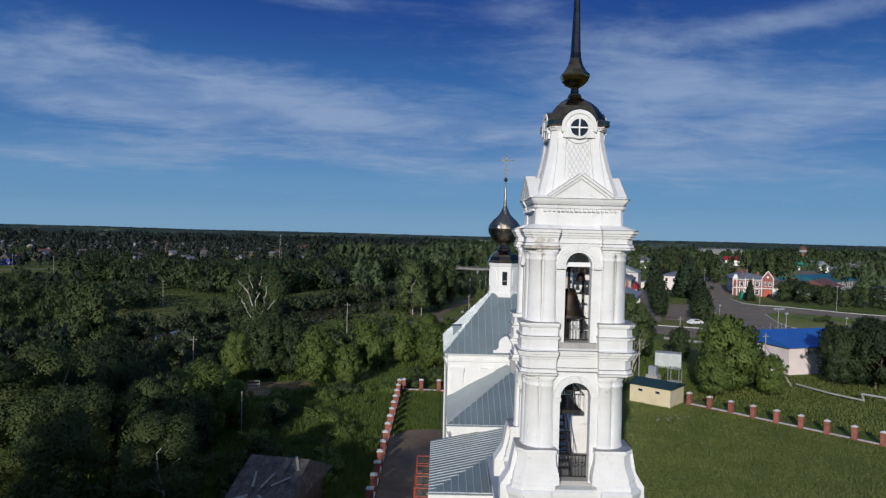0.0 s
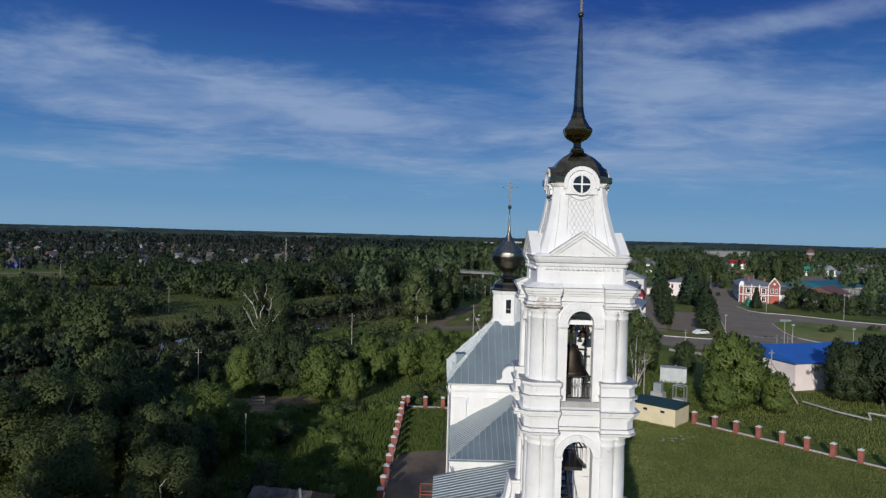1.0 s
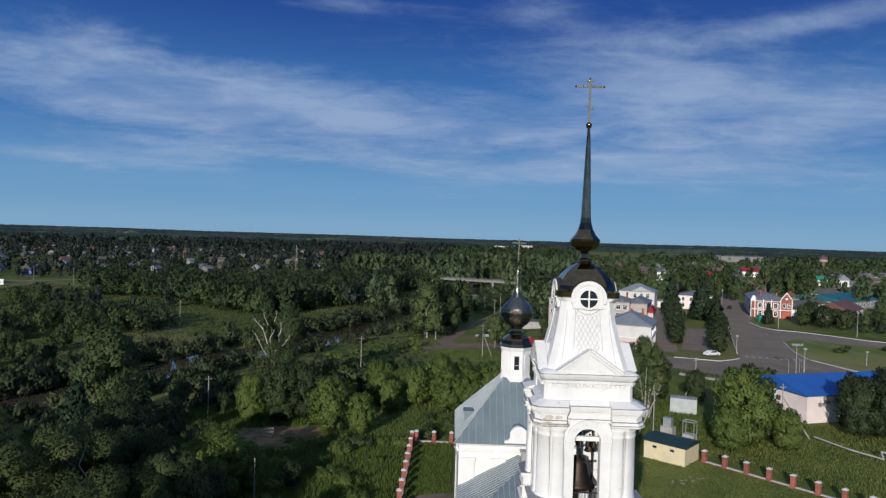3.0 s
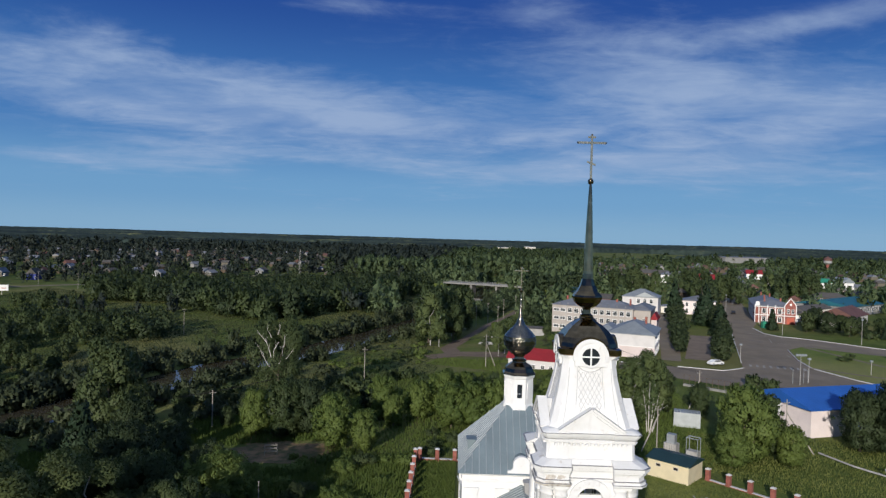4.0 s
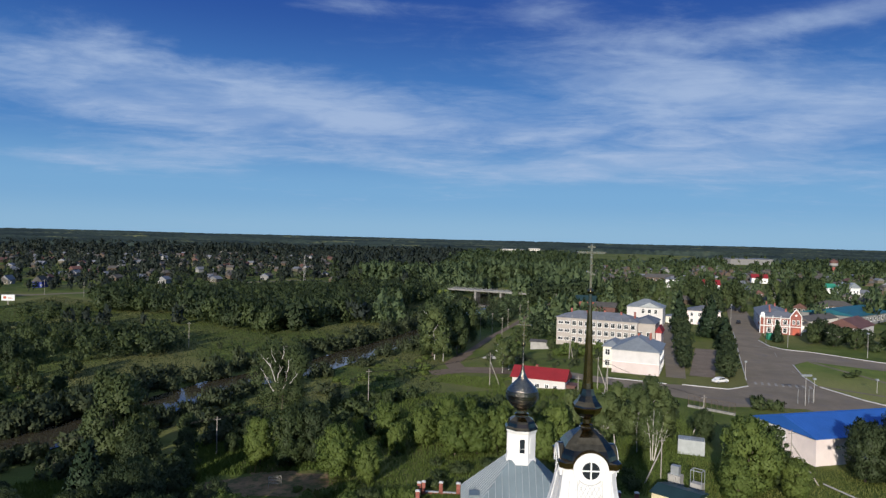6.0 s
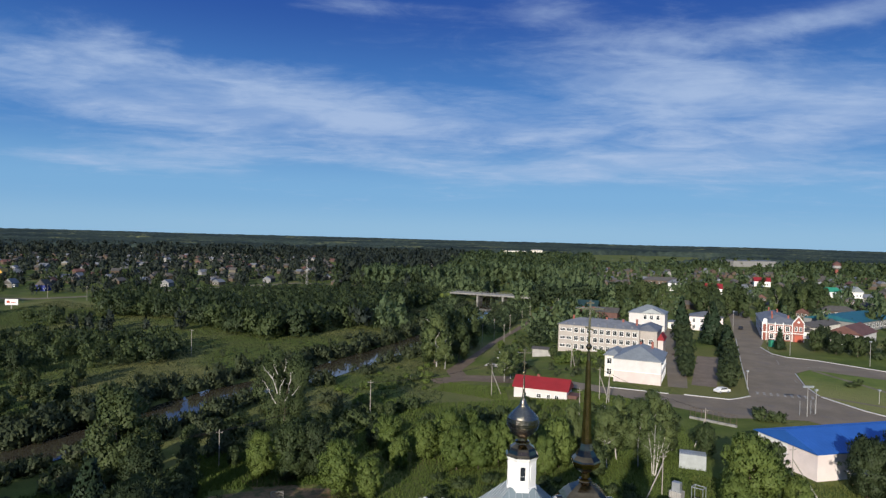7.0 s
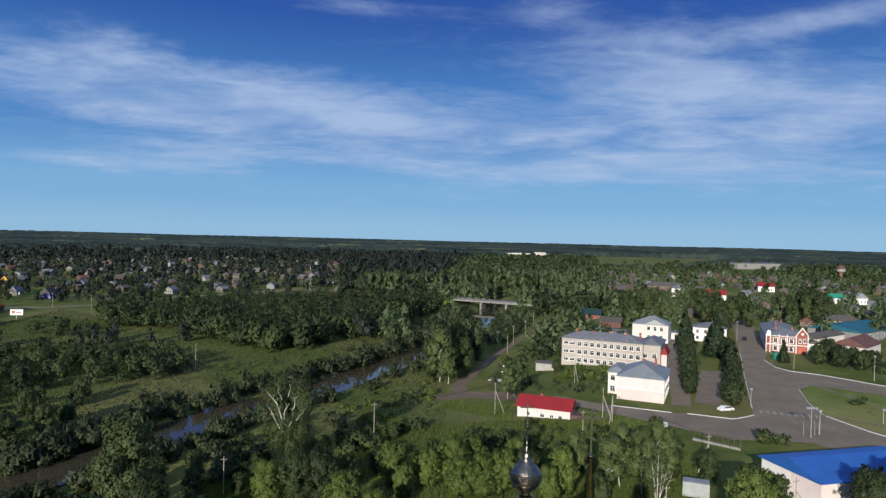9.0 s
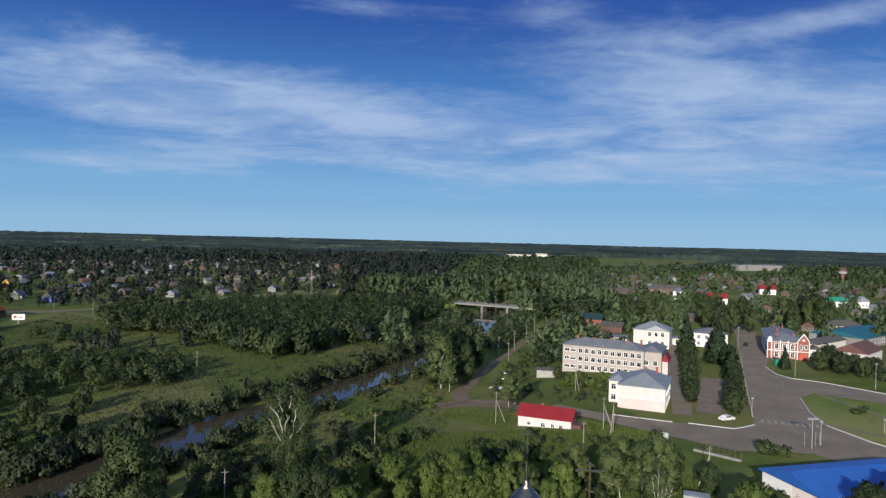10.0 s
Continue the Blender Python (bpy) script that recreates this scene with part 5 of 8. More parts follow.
# low house with the red roof
red = house("red_roof_house", "low white house with bright red tin roof", (11.6, 164.7), -19.5, 13.2, 6.6, 3.3, "gable_x", 2.3, M_HOUSEWHITE, M_REDTIN, [("front", 1, 1.2, 0.8, 0.8, 2.0, 3.6), ("front", 1, 1.1, 1.0, 0.9, 5.0, 7.6), ("front", 1, 1.2, 0.8, 0.8, 7.6, 9.8), ("front", 1, 1.2, 0.8, 0.8, 9.6, 11.9)], base=-1.5, chimneys=[(5.2, 4.6, 2.6)], over=0.45)
part("gable_board", upright(bmesh.new(), [(0, 3.3), (6.6, 3.3), (3.3, 5.3)], -0.09, 0.0, side_frame("right", 13.2, 6.6)), M_LOG, red)
part("porch", boxes((13.2, 15.4, 1.0, 4.2, -0.4, 2.1), (13.1, 15.8, 0.7, 4.5, 2.1, 2.25)), M_RUSTRED, red, "rust-red lean-to porch")
bm = bmesh.new()
for i in range(1, 26):
    x = -0.45 + 14.1 * i / 26
    beam(bm, (x, -0.45, 3.33), (x, 3.3, 5.63), 0.035, 4)
part("seams", bm, M_REDTIN, red)
house("grey_shed", "small grey block shed with flat dark roof", (22.9, 229.5), -12, 6.5, 5.0, 2.9, "gable_x", 0.5, M_CONC, M_SLATE, [], "shed")
# the red brick corner house
brick = house("brick_house", "ornate two-storey red brick house with white trim", (121.2, 273.6), TURN + 1, 15.2, 13.0, 6.9, "hip", 2.0, M_BRICK, M_TINGREY,
              [("front", 3, 4.0, 1.2, 1.9, 2.0, 10.6), ("front", 3, 0.7, 1.2, 1.9, 2.0, 10.6), ("front", 2, 4.2, 0.9, 1.7, 11.4, 14.4), ("left", 4, 4.0, 1.1, 1.9, 1, 12), ("left", 4, 0.7, 1.1, 1.9, 1, 12)], chimneys=[(4, 8, 3.0), (10, 8, 3.0)])
part("gable_front", upright(bmesh.new(), [(11.0, 0), (15.1, 0), (15.1, 7.4), (13.05, 10.2), (11.0, 7.4)], -0.4, 0.6), M_BRICK, brick)
bm = bmesh.new()
for x in (-0.08, 1.35, 4.55, 7.45, 10.75, 14.9):
    box(bm, x, x + 0.3, -0.5, 0.1, 0, 7.5)
box(bm, -0.15, 11.0, -0.2, 0.1, 6.5, 6.9), box(bm, -0.1, 15.3, -0.46, 0.1, 3.2, 3.5), box(bm, -0.15, 0.1, -0.1, 13.1, 6.5, 6.9)
for a, b in (((11.0, 7.4), (13.05, 10.2)), ((15.1, 7.4), (13.05, 10.2))):
    upright(bm, [(a[0], a[1]), (b[0], b[1]), (b[0], b[1] + 0.5), (a[0], a[1] + 0.5)], -0.55, 0.3)
box(bm, -0.12, 11.0, -0.14, 0.1, 3.05, 3.2)
for x in (3.4, 6.3, 9.2):
    for z in (0.55, 3.85):
        box(bm, x - 0.92, x - 0.75, -0.12, 0.1, z, z + 2.2), box(bm, x + 0.75, x + 0.92, -0.12, 0.1, z, z + 2.2)
part("white_trim", bm, M_WHITE, brick, "white painted brick trim")
for a, b in ((11.6, 12.9), (13.2, 14.5)):
    window_at(brick, Matrix.Translation((0, -0.4, 0)), (a + b) / 2, 4.4, 0.8, 1.6)
part("gate", boxes((11.9, 14.3, -0.45, -0.38, 0.0, 2.6)), M_REDPAINT, brick)
part("round_window", upright(bmesh.new(), arc(13.05, 8.0, 0.45, 0, 360, 16)[:-1], -0.44, -0.38), M_WHITE, brick)
bm = upright(bmesh.new(), [(0.2, 6.9), (1.7, 6.9), (1.7, 8.0), *arc(0.95, 8.0, 0.75, 0, 180, 8)], -0.3, 0.3)
part("corner_attic", bm, M_WHITE, brick)
house("white_house", "long white house with weathered grey tin roof along street", (126.3, 287.0), TURN + 1, 13.0, 34.0, 6.2, "hip", 2.6, M_HOUSEWHITE, M_TINGREY, [("left", 9, 3.6, 1.0, 1.6, 1, 33), ("left", 9, 0.6, 1.0, 1.6, 1, 33)], chimneys=[(5, 10, 3.6), (8, 22, 3.6), (5, 30, 3.6)])
house("garage", "small white garage with arched gable beside brick house", (141.0, 280.0), TURN + 10, 6.0, 4.6, 2.9, "gable_y", 1.3, M_WHITE, M_SLATE, [("front", 1, 0.2, 1.6, 1.9, 1.5, 4.5)], "garage")
house("long_shed", "long grey shed behind the white gable house", (148.0, 287.0), 40, 30.0, 8.0, 3.8, "gable_x", 1.8, M_PLASTER, M_SLATE, [], "shed")
gab = house("gable_house", "white house with broad gable and rust-red roof", (145.5, 270.0), -45, 12.0, 21.0, 4.4, "gable_y", 3.2, M_HOUSEWHITE, M_RUSTRED, [("front", 3, 1.5, 1.1, 1.4, 2.0, 10.0), ("right", 4, 1.3, 1.1, 1.4, 1, 14)], over=0.6)
house("teal_hall", "large hall with teal metal roof", (178.0, 304.0), 40, 42.0, 24.0, 4.6, "gable_x", 2.6, M_DULLWHITE, M_TEAL, [("front", 8, 1.5, 2.0, 2.0, 1, 39)], "hall")
house("white_house", "low white house with grey roof beside the square", (181.0, 268.0), -10, 22.0, 10.0, 4.2, "hip", 1.8, M_WHITE, M_TINGREY, [("front", 6, 1.3, 1.2, 1.5, 0.5, 21.5)])
house("log_house", "weathered brown timber house with slate roof", (186.0, 352.0), -18, 18.0, 10.0, 5.2, "hip", 2.5, M_LOG, M_SLATE, [("front", 6, 3.2, 0.9, 1.3, 0.5, 17.5), ("front", 6, 0.8, 0.9, 1.3, 0.5, 17.5)])
# pink hall with the blue roof
hall = house("blue_roof_hall", "pink plastered hall with bright blue metal roof", (56.9, 109.4), 17.0, 31.0, 13.4, 4.7, "gable_x", 2.0, M_PINK, M_BLUETIN, [("left", 2, 4.9, 0.4, 0.5, 5.3, 8.1)], "hall", over=0.6)
part("white_gable", upright(bmesh.new(), [(-0.3, 4.6), (13.7, 4.6), (6.7, 6.4)], -0.06, 0.0, side_frame("left", 31.0, 13.4)), M_WHITE, hall)
part("white_wall", boxes((-0.04, 0.0, 6.5, 13.4, 2.2, 4.6)), M_WHITE, hall)
bm = bmesh.new()
for i in range(1, 40):
    x = -0.6 + 32.2 * i / 40
    beam(bm, (x, -0.6, 4.72), (x, 6.7, 6.72), 0.03, 4), beam(bm, (x, 14.0, 4.72), (x, 6.7, 6.72), 0.03, 4)
part("seams", bm, M_BLUETIN, hall)
# yellow shed, transformer, metal store by the churchyard
shed = house("yellow_shed", "yellow plastered shed with dark green sheet roof", (24.6, 89.6), -43.5 + 2, 5.6, 4.6, 2.5, "gable_x", 0.55, M_YELLOW, M_GREENDARK, [], "shed", over=0.25)
for x in (1.5, 3.9):
    w = part("vent", boxes((x - 0.35, x + 0.35, -0.05, 0.01, 1.55, 2.0)), M_WORN, shed)
    part("grille", boxes((x - 0.27, x + 0.27, -0.07, -0.01, 1.62, 1.93)), M_IRON, w)
tr = thing("transformer", "grey steel transformer with ribbed cooling box", "transformer", (30.6, 98.2, 0), -40)
part("tank", boxes((-0.9, 0.9, -0.7, 0.7, 0.5, 1.9), (-1.0, 1.0, -0.8, 0.8, 0.0, 0.5)), M_CONC, tr)
part("upper_box", boxes((-0.6, 0.6, -0.45, 0.45, 1.9, 3.2)), M_TINLIT, tr)
for i in range(7):
    part("fin", boxes((-0.8 + 0.26 * i, -0.75 + 0.26 * i, -0.85, -0.7, 0.7, 1.8)), M_CONC, tr)
tr2 = thing("switchgear", "grey steel switchgear on an open frame", "switchgear", (33.0, 96.0, 0), -40)
part("cabinet", boxes((-0.8, 0.8, -0.6, 0.6, 0.4, 1.5), (-0.9, 0.9, -0.7, 0.7, 0.0, 0.4)), M_CONC, tr2)
for x in (-0.8, 0.8):
    for y in (-0.6, 0.6):
        part("post", beam(bmesh.new(), (x, y, 0.4), (x, y, 3.4), 0.05), M_TINLIT, tr2)
part("rail", boxes((-0.85, 0.85, -0.65, -0.57, 3.3, 3.4), (-0.85, 0.85, 0.57, 0.65, 3.3, 3.4), (-0.85, -0.77, -0.6, 0.6, 3.3, 3.4), (0.77, 0.85, -0.6, 0.6, 3.3, 3.4)), M_TINLIT, tr2)
box_ = thing("metal_store", "pale ribbed metal store behind a railing", "shed", (36.0, 113.8, 0), -18)
part("body", boxes((0, 4.3, 0, 2.6, 0.0, 2.5)), M_TINLIT, box_)
for i in range(9):
    part("rib", boxes((0.2 + 0.48 * i, 0.26 + 0.48 * i, -0.06, 0.0, 0.1, 2.4)), M_TINLIT, box_)
for i in range(10):
    part("spike", boxes((0.12 + 0.45 * i, 0.17 + 0.45 * i, 0.02, 0.07, 2.5, 2.85)), M_TINLIT, box_)
for i in range(8):
    part("spike", boxes((0.1 + 0.58 * i, 0.16 + 0.58 * i, 2.4, 2.46, 2.5, 2.95)), M_IRON, box_)
# old barn roof among the trees
house("old_barn", "old barn with patched grey slate roof among trees", (-15.7, 45.0), -10, 3.4, 9.0, 3.0, "gable_x", 2.2, M_LOG, M_BARN, [], "barn", over=0.6)
barn = bpy.data.objects["old_barn"]
for i in range(9):
    bm = bmesh.new()
    beam(bm, (-0.5 + 0.54 * i, -0.6, 3.02), (-0.5 + 0.54 * i, 4.5, 5.22), 0.035, 4)
    part("batten", bm, M_BARN, barn)

for i in range(7):
    # slipped boards lying across the roof
    bm = boxes((-0.75, 0.75, -0.09, 0.09, 0.0, 0.03))
    u, v = 0.3 + 0.5 * i, 0.5 + (i * 1.7) % 3.4
    bmesh.ops.transform(bm, matrix=Matrix.Translation((u, v, 3.02 + (v + 0.6) * 2.2 / 5.1 + 0.06)) @ Matrix.Rotation(math.atan2(2.2, 5.1), 4, "X") @ Matrix.Rotation(0.5 + 1.3 * i, 4, "Z"), verts=bm.verts)
    part("loose_board", bm, M_POLE, barn)

# ---- the bridge ----
bridge = thing("bridge", "concrete road bridge over the river on twin piers", "bridge", (18, 461, 0), -25)
part("deck", boxes((-30, 42, -4.5, 4.5, -1.5, -0.5)), M_BRIDGE, bridge)
for s in (-4.75, 4.75):
    part("edge_beam", boxes((-30, 42, s - 0.25, s + 0.25, -1.3, -0.3)), M_BRIDGE, bridge)
for x in (-9, 10):
    part("pier", boxes((x - 0.7, x + 0.7, -3.8, 3.8, -8.0, -1.5)), M_BRIDGE, bridge)
for s in (-4.75, 4.75):
    bm = boxes((-30, 42, s - 0.05, s + 0.05, 0.55, 0.62), (-30, 42, s - 0.04, s + 0.04, 0.1, 0.15))
    for i in range(37):
        box(bm, -30 + 2 * i - 0.05, -30 + 2 * i + 0.05, s - 0.05, s + 0.05, -0.3, 0.6)
    part("parapet", bm, M_TINGREY, bridge)
for s, e in ((-1, 30), (1, 42)):
    bm = bmesh.new()
    loft(bm, [[(s * e, -8, -7), (s * e, 8, -7), (s * (e + 24), 8, -7), (s * (e + 24), -8, -7)], [(s * (e - 1), -4.4, -1.52), (s * (e - 1), 4.4, -1.52), (s * (e + 24), 4.4, -2.6), (s * (e + 24), -4.4, -2.6)]])
    tagged(part("embankment", bm, M_GRASS), "grassy bridge embankment", "embankment", kind="structure").matrix_basis = pose(18, 461, 0, 0, 0, -25)


# ---- poles, lamps, wires ----
def pole_thing(x, y, h=8.5, stay=None, bar=True):
    p = thing("utility_pole", "weathered utility pole with crossbar and insulators" if not stay else "weathered utility pole propped by a slanting stay", "utility pole", (x, y, gz(x, y)), 20, "utility poles")
    part("shaft", beam(bmesh.new(), (0, 0, -0.5), (0, 0, h), 0.10, 8, 0.07), M_POLE, p)
    if bar:
        part("crossbar", boxes((-0.6, 0.6, -0.04, 0.04, h - 0.58, h - 0.5)), M_POLE, p)
        for u in (-0.52, 0.52):
            part("insulator", revolve(bmesh.new(), [(0.03, h - 0.5), (0.04, h - 0.44), (0.02, h - 0.36)], 6, u, 0), M_DULLWHITE, p)
    if stay:
        part("stay", beam(bmesh.new(), (stay[0], stay[1], -0.3), (0, 0, h * 0.75), 0.10, 8), M_POLE, p)
    return p


for x, y, h, stay in ((-21.4, 143.5, 9.5, None), (-44.5, 116, 7.0, None), (6.1, 166.5, 8.5, (3.2, 1.0)), (6.5, 266, 9, None), (32.3, 204.8, 7.5, (1.6, 0.5)), (31.9, 160.5, 8, (2.2, -0.8)), (33.8, 158.5, 8, (-1.5, -1.2)), (23.8, 141.7, 7, None),
                      (29.3, 101.0, 6.5, (-3.4, -0.6)), (-5, 236, 8.5, (-1.5, 2)), (44.6, 125.7, 7.5, (-2.0, 0.5)), (49.1, 101.9, 8, (3.2, -2.5)), (12, 282, 9, None), (20, 300, 9, None), (27, 318, 9, None), (15, 262, 9, None), (33, 340, 9, None),
                      (40, 352, 9, None), (52, 372, 9, None), (-95, 224, 9, None), (-60, 330, 9, None), (110, 300, 9, None), (-250, 385, 9, None), (-222, 378, 9, None), (-12, 255, 8, None), (118, 262, 8.5, None)):
    pole_thing(x, y, h, stay, y > 80)


rp = thing("thin_pole", "thin weathered steel pole standing among bushes", "pole", (-22, 69, gz(-22, 69)))
part("shaft", beam(bmesh.new(), (0, 0, -0.3), (0, 0, 5.2), 0.055, 8, 0.04), M_POLE, rp)
part("cap", boxes((-0.07, 0.07, -0.07, 0.07, 5.2, 5.3)), M_POLE, rp)


def wires(runs, label):
    cu = bpy.data.curves.new("power_line", "CURVE")
    cu.dimensions, cu.bevel_depth, cu.bevel_resolution = "3D", 0.02, 0
    for a, b in runs:
        a, b = Vector(a), Vector(b)
        s = cu.splines.new("POLY")
        s.points.add(12)
        for i in range(13):
            t = i / 12
            p = a.lerp(b, t) - Vector((0, 0, 4 * t * (1 - t) * 0.02 * (b - a).length))
            s.points[i].co = (*p, 1)
    cu.materials.append(M_IRON)
    return tagged(new("power_line", cu), label, "power line")


wires([((-44.5 + o, 116 + o, gz(-44, 116) + 6.6), (-20.6 + o, 143 + o, 6.3)) for o in (-0.6, 0, 0.6)] + [((-21.4 + o, 143.5, 6.2), (6.1 + o, 166.5, 6.6)) for o in (-0.6, 0, 0.6)], "sagging overhead wires between utility poles")
wires([((6.1, 166.5 + o, 6.5), (31.9, 160.5 + o, 7.6)) for o in (-0.5, 0.5)] + [((31.9, 160.5 + o, 7.6), (44.6, 125.7 + o, 7.1)) for o in (-0.5, 0.5)], "sagging overhead wires between utility poles")
wires([((-80, 100 + o, 1.5), (-44.5, 116 + o, gz(-44, 116) + 6.6)) for o in (-0.6, 0, 0.6)], "sagging overhead wires between utility poles")


def street_lamp(x, y, h=8.0, heads=4):
    s = thing("street_lamp", "tall grey lamp post with a cluster of floodlights" if heads > 1 else "tall grey lamp post with single lantern", "street lamp", (x, y, gz(x, y)), 0, "street lamps")
    part("post", beam(bmesh.new(), (0, 0, -0.2), (0, 0, h), 0.085, 8, 0.055), M_CONC, s)
    if heads > 1:
        part("crossarm", boxes((-1.1, 1.1, -0.06, 0.06, h, h + 0.12)), M_TINLIT, s)
        for i in range(heads):
            u = -0.95 + 1.9 * i / (heads - 1)
            part("floodlight", boxes((u - 0.24, u + 0.24, -0.35, 0.05, h + 0.12, h + 0.5)), M_TINLIT, s)
    else:
        part("lantern", boxes((-0.3, 0.3, -0.25, 0.25, h - 0.1, h + 0.3)), M_TINLIT, s)
    return s


street_lamp(76.6, 151.0, 6.6), street_lamp(80.2, 154.2, 5.4, 1), street_lamp(131.2, 218.3, 8, 1), street_lamp(113.7, 235.0, 8, 1), street_lamp(101.5, 165.5, 3.4, 1), street_lamp(118.5, 296.0, 9, 1), street_lamp(75.3, 179.4, 4.5, 1)
for x, y in ((75.6, 152.3), (78.6, 153.3), (79.6, 153.4)):
    f = tagged(part("flag_pole", beam(bmesh.new(), (x, y, 0), (x, y, 3.3), 0.035, 6), M_TINLIT), "thin grey flag pole beside the square", "flag pole", "flag poles")
# street barrier
br = thing("street_barrier", "long rusty steel railing on a concrete kerb", "barrier", (48.9, 146.6, 0), math.degrees(math.atan2(-6.4, 7.7)))
part("kerb_wall", boxes((0, 10.0, -0.25, 0.25, 0, 0.5)), M_BRIDGE, br)
for i in range(9):
    part("post", boxes((0.05 + 1.23 * i, 0.12 + 1.23 * i, -0.035, 0.035, 0.4, 2.5)), M_LOG, br)
part("rail", boxes((0, 10.0, -0.03, 0.03, 2.42, 2.48)), M_LOG, br)
part("rail", boxes((0, 10.0, -0.025, 0.025, 1.5, 1.54)), M_LOG, br)
part("rail", boxes((0, 10.0, -0.025, 0.025, 0.8, 0.84)), M_LOG, br)
# bench-like board sign at the road
sg = thing("notice_board", "small pale notice board on two posts by road", "sign", (44.5, 153.0, 0), -20)
part("board", boxes((-0.7, 0.7, -0.04, 0.04, 0.8, 2.0)), M_TINLIT, sg)
for u in (-0.55, 0.55):
    part("leg", boxes((u - 0.04, u + 0.04, 0.03, 0.1, 0, 2.0)), M_TINGREY, sg)
part("kiosk", boxes((115.6, 118.0, 253.6, 255.6, 0, 2.4), (115.4, 118.2, 253.4, 255.8, 2.4, 2.55)), M_GREENBOX)
tagged(bpy.data.objects["kiosk"], "small green kiosk at the street corner", "kiosk")
# above-ground heating pipe
bm = bmesh.new()
pp = [(53.2, 100.2, 0.5), (55.0, 94.5, 0.5), (57.3, 90.6, 0.5), (57.6, 91.6, 1.2), (59.5, 89.5, 1.2), (59.3, 88.6, 0.5), (66, 78, 0.5), (80, 62, 0.5)]
for a, b in zip(pp, pp[1:]):
    beam(bm, a, b, 0.13, 8)
tagged(part("heating_pipe", bm, M_CONC), "pale lagged heating pipe above the grass", "pipe")


# ---- cars ----
def car(x, y, turn, paint, label):
    c = thing("car", label, "car", (x, y, 0.06), turn, "parked cars")
    side = [(-2.1, 0.35), (-2.15, 0.75), (-1.95, 0.95), (-1.35, 1.0), (-0.75, 1.42), (0.75, 1.45), (1.35, 1.02), (2.0, 0.92), (2.15, 0.7), (2.1, 0.32)]
    bm = upright(bmesh.new(), side, -0.82, 0.82)
    bmesh.ops.bevel(bm, geom=list(bm.edges), offset=0.07, segments=2, affect="EDGES")
    part("body", bm, paint, c)
    part("windows", upright(bmesh.new(), [(-1.25, 1.02), (-0.7, 1.36), (0.7, 1.38), (1.2, 1.02)], -0.835, 0.835), M_GLASS, c)
    part("windscreen", loft(bmesh.new(), [[(1.36, -0.7, 1.05), (1.36, 0.7, 1.05), (0.85, 0.65, 1.42), (0.85, -0.65, 1.42)], [(1.40, -0.7, 1.06), (1.40, 0.7, 1.06), (0.89, 0.65, 1.43), (0.89, -0.65, 1.43)]]), M_GLASS, c)
    for u in (-1.3, 1.3):
        for v in (-0.78, 0.78):
            w = part("wheel", beam(bmesh.new(), (u, v - 0.1, 0.31), (u, v + 0.1, 0.31), 0.31, 14), M_RUBBER, c)
            part("rim", beam(bmesh.new(), (u, v - 0.11, 0.31), (u, v + 0.11, 0.31), 0.19, 12), M_TINLIT, w)
    for v in (-0.6, 0.6):
        part("headlight", boxes((2.08, 2.17, v - 0.15, v + 0.15, 0.62, 0.78)), M_WHITEPAINT, c)
    return c


car(66.0, 172.6, 22, M_CARWHITE, "white saloon car parked beside the kerb")
car(125.0, 303.5, 70, M_CARDARK, "black car standing in the street")
car(110.6, 286.0, -20, M_CARWHITE, "white car parked beside the street")

# ---- trees ----
def unit(v):
    return v / np.maximum(np.linalg.norm(v, axis=1, keepdims=True), 1e-6)


def leaves(rs, centres, radii, count, size, squash=0.8, up_=0.35, loose=0.25, near_=0.65, far_=1.2):
    """Leaf cards on the outside of clumps, facing outward; corners, faces, and the rounded normals of the clumps they cover."""
    centres, radii = np.asarray(centres, float), np.asarray(radii, float)
    w = radii ** 2 / np.sum(radii ** 2)
    pick = rs.choice(len(radii), count, p=w)
    d = unit(rs.normal(size=(count, 3)))
    pos = centres[pick] + d * (radii[pick] * rs.uniform(near_, far_, count))[:, None] * np.array([1, 1, squash])
    mid = centres.mean(0) * np.array([1, 1, 0.8])
    out = unit(0.75 * d + 0.6 * unit(pos - mid) + np.array([0, 0, up_]))
    nrm = unit(out + loose * rs.normal(size=(count, 3)))
    a = unit(np.array([0, 0, 0.9]) + 0.35 * unit(pos - mid) + 0.55 * rs.normal(size=(count, 3)))
    b = unit(np.cross(nrm, a))
    s = 1.2 * size * rs.uniform(0.6, 1.25, count)[:, None]
    q = np.stack([pos + a * s * 1.12, pos - a * s * 0.75 + b * s * 0.66, pos - a * s * 0.75 - b * s * 0.66], 1)
    soft = unit(out + 0.25 * nrm)
    return q.reshape(-1, 3), np.arange(count * 3).reshape(-1, 3), np.repeat(soft, 3, 0)


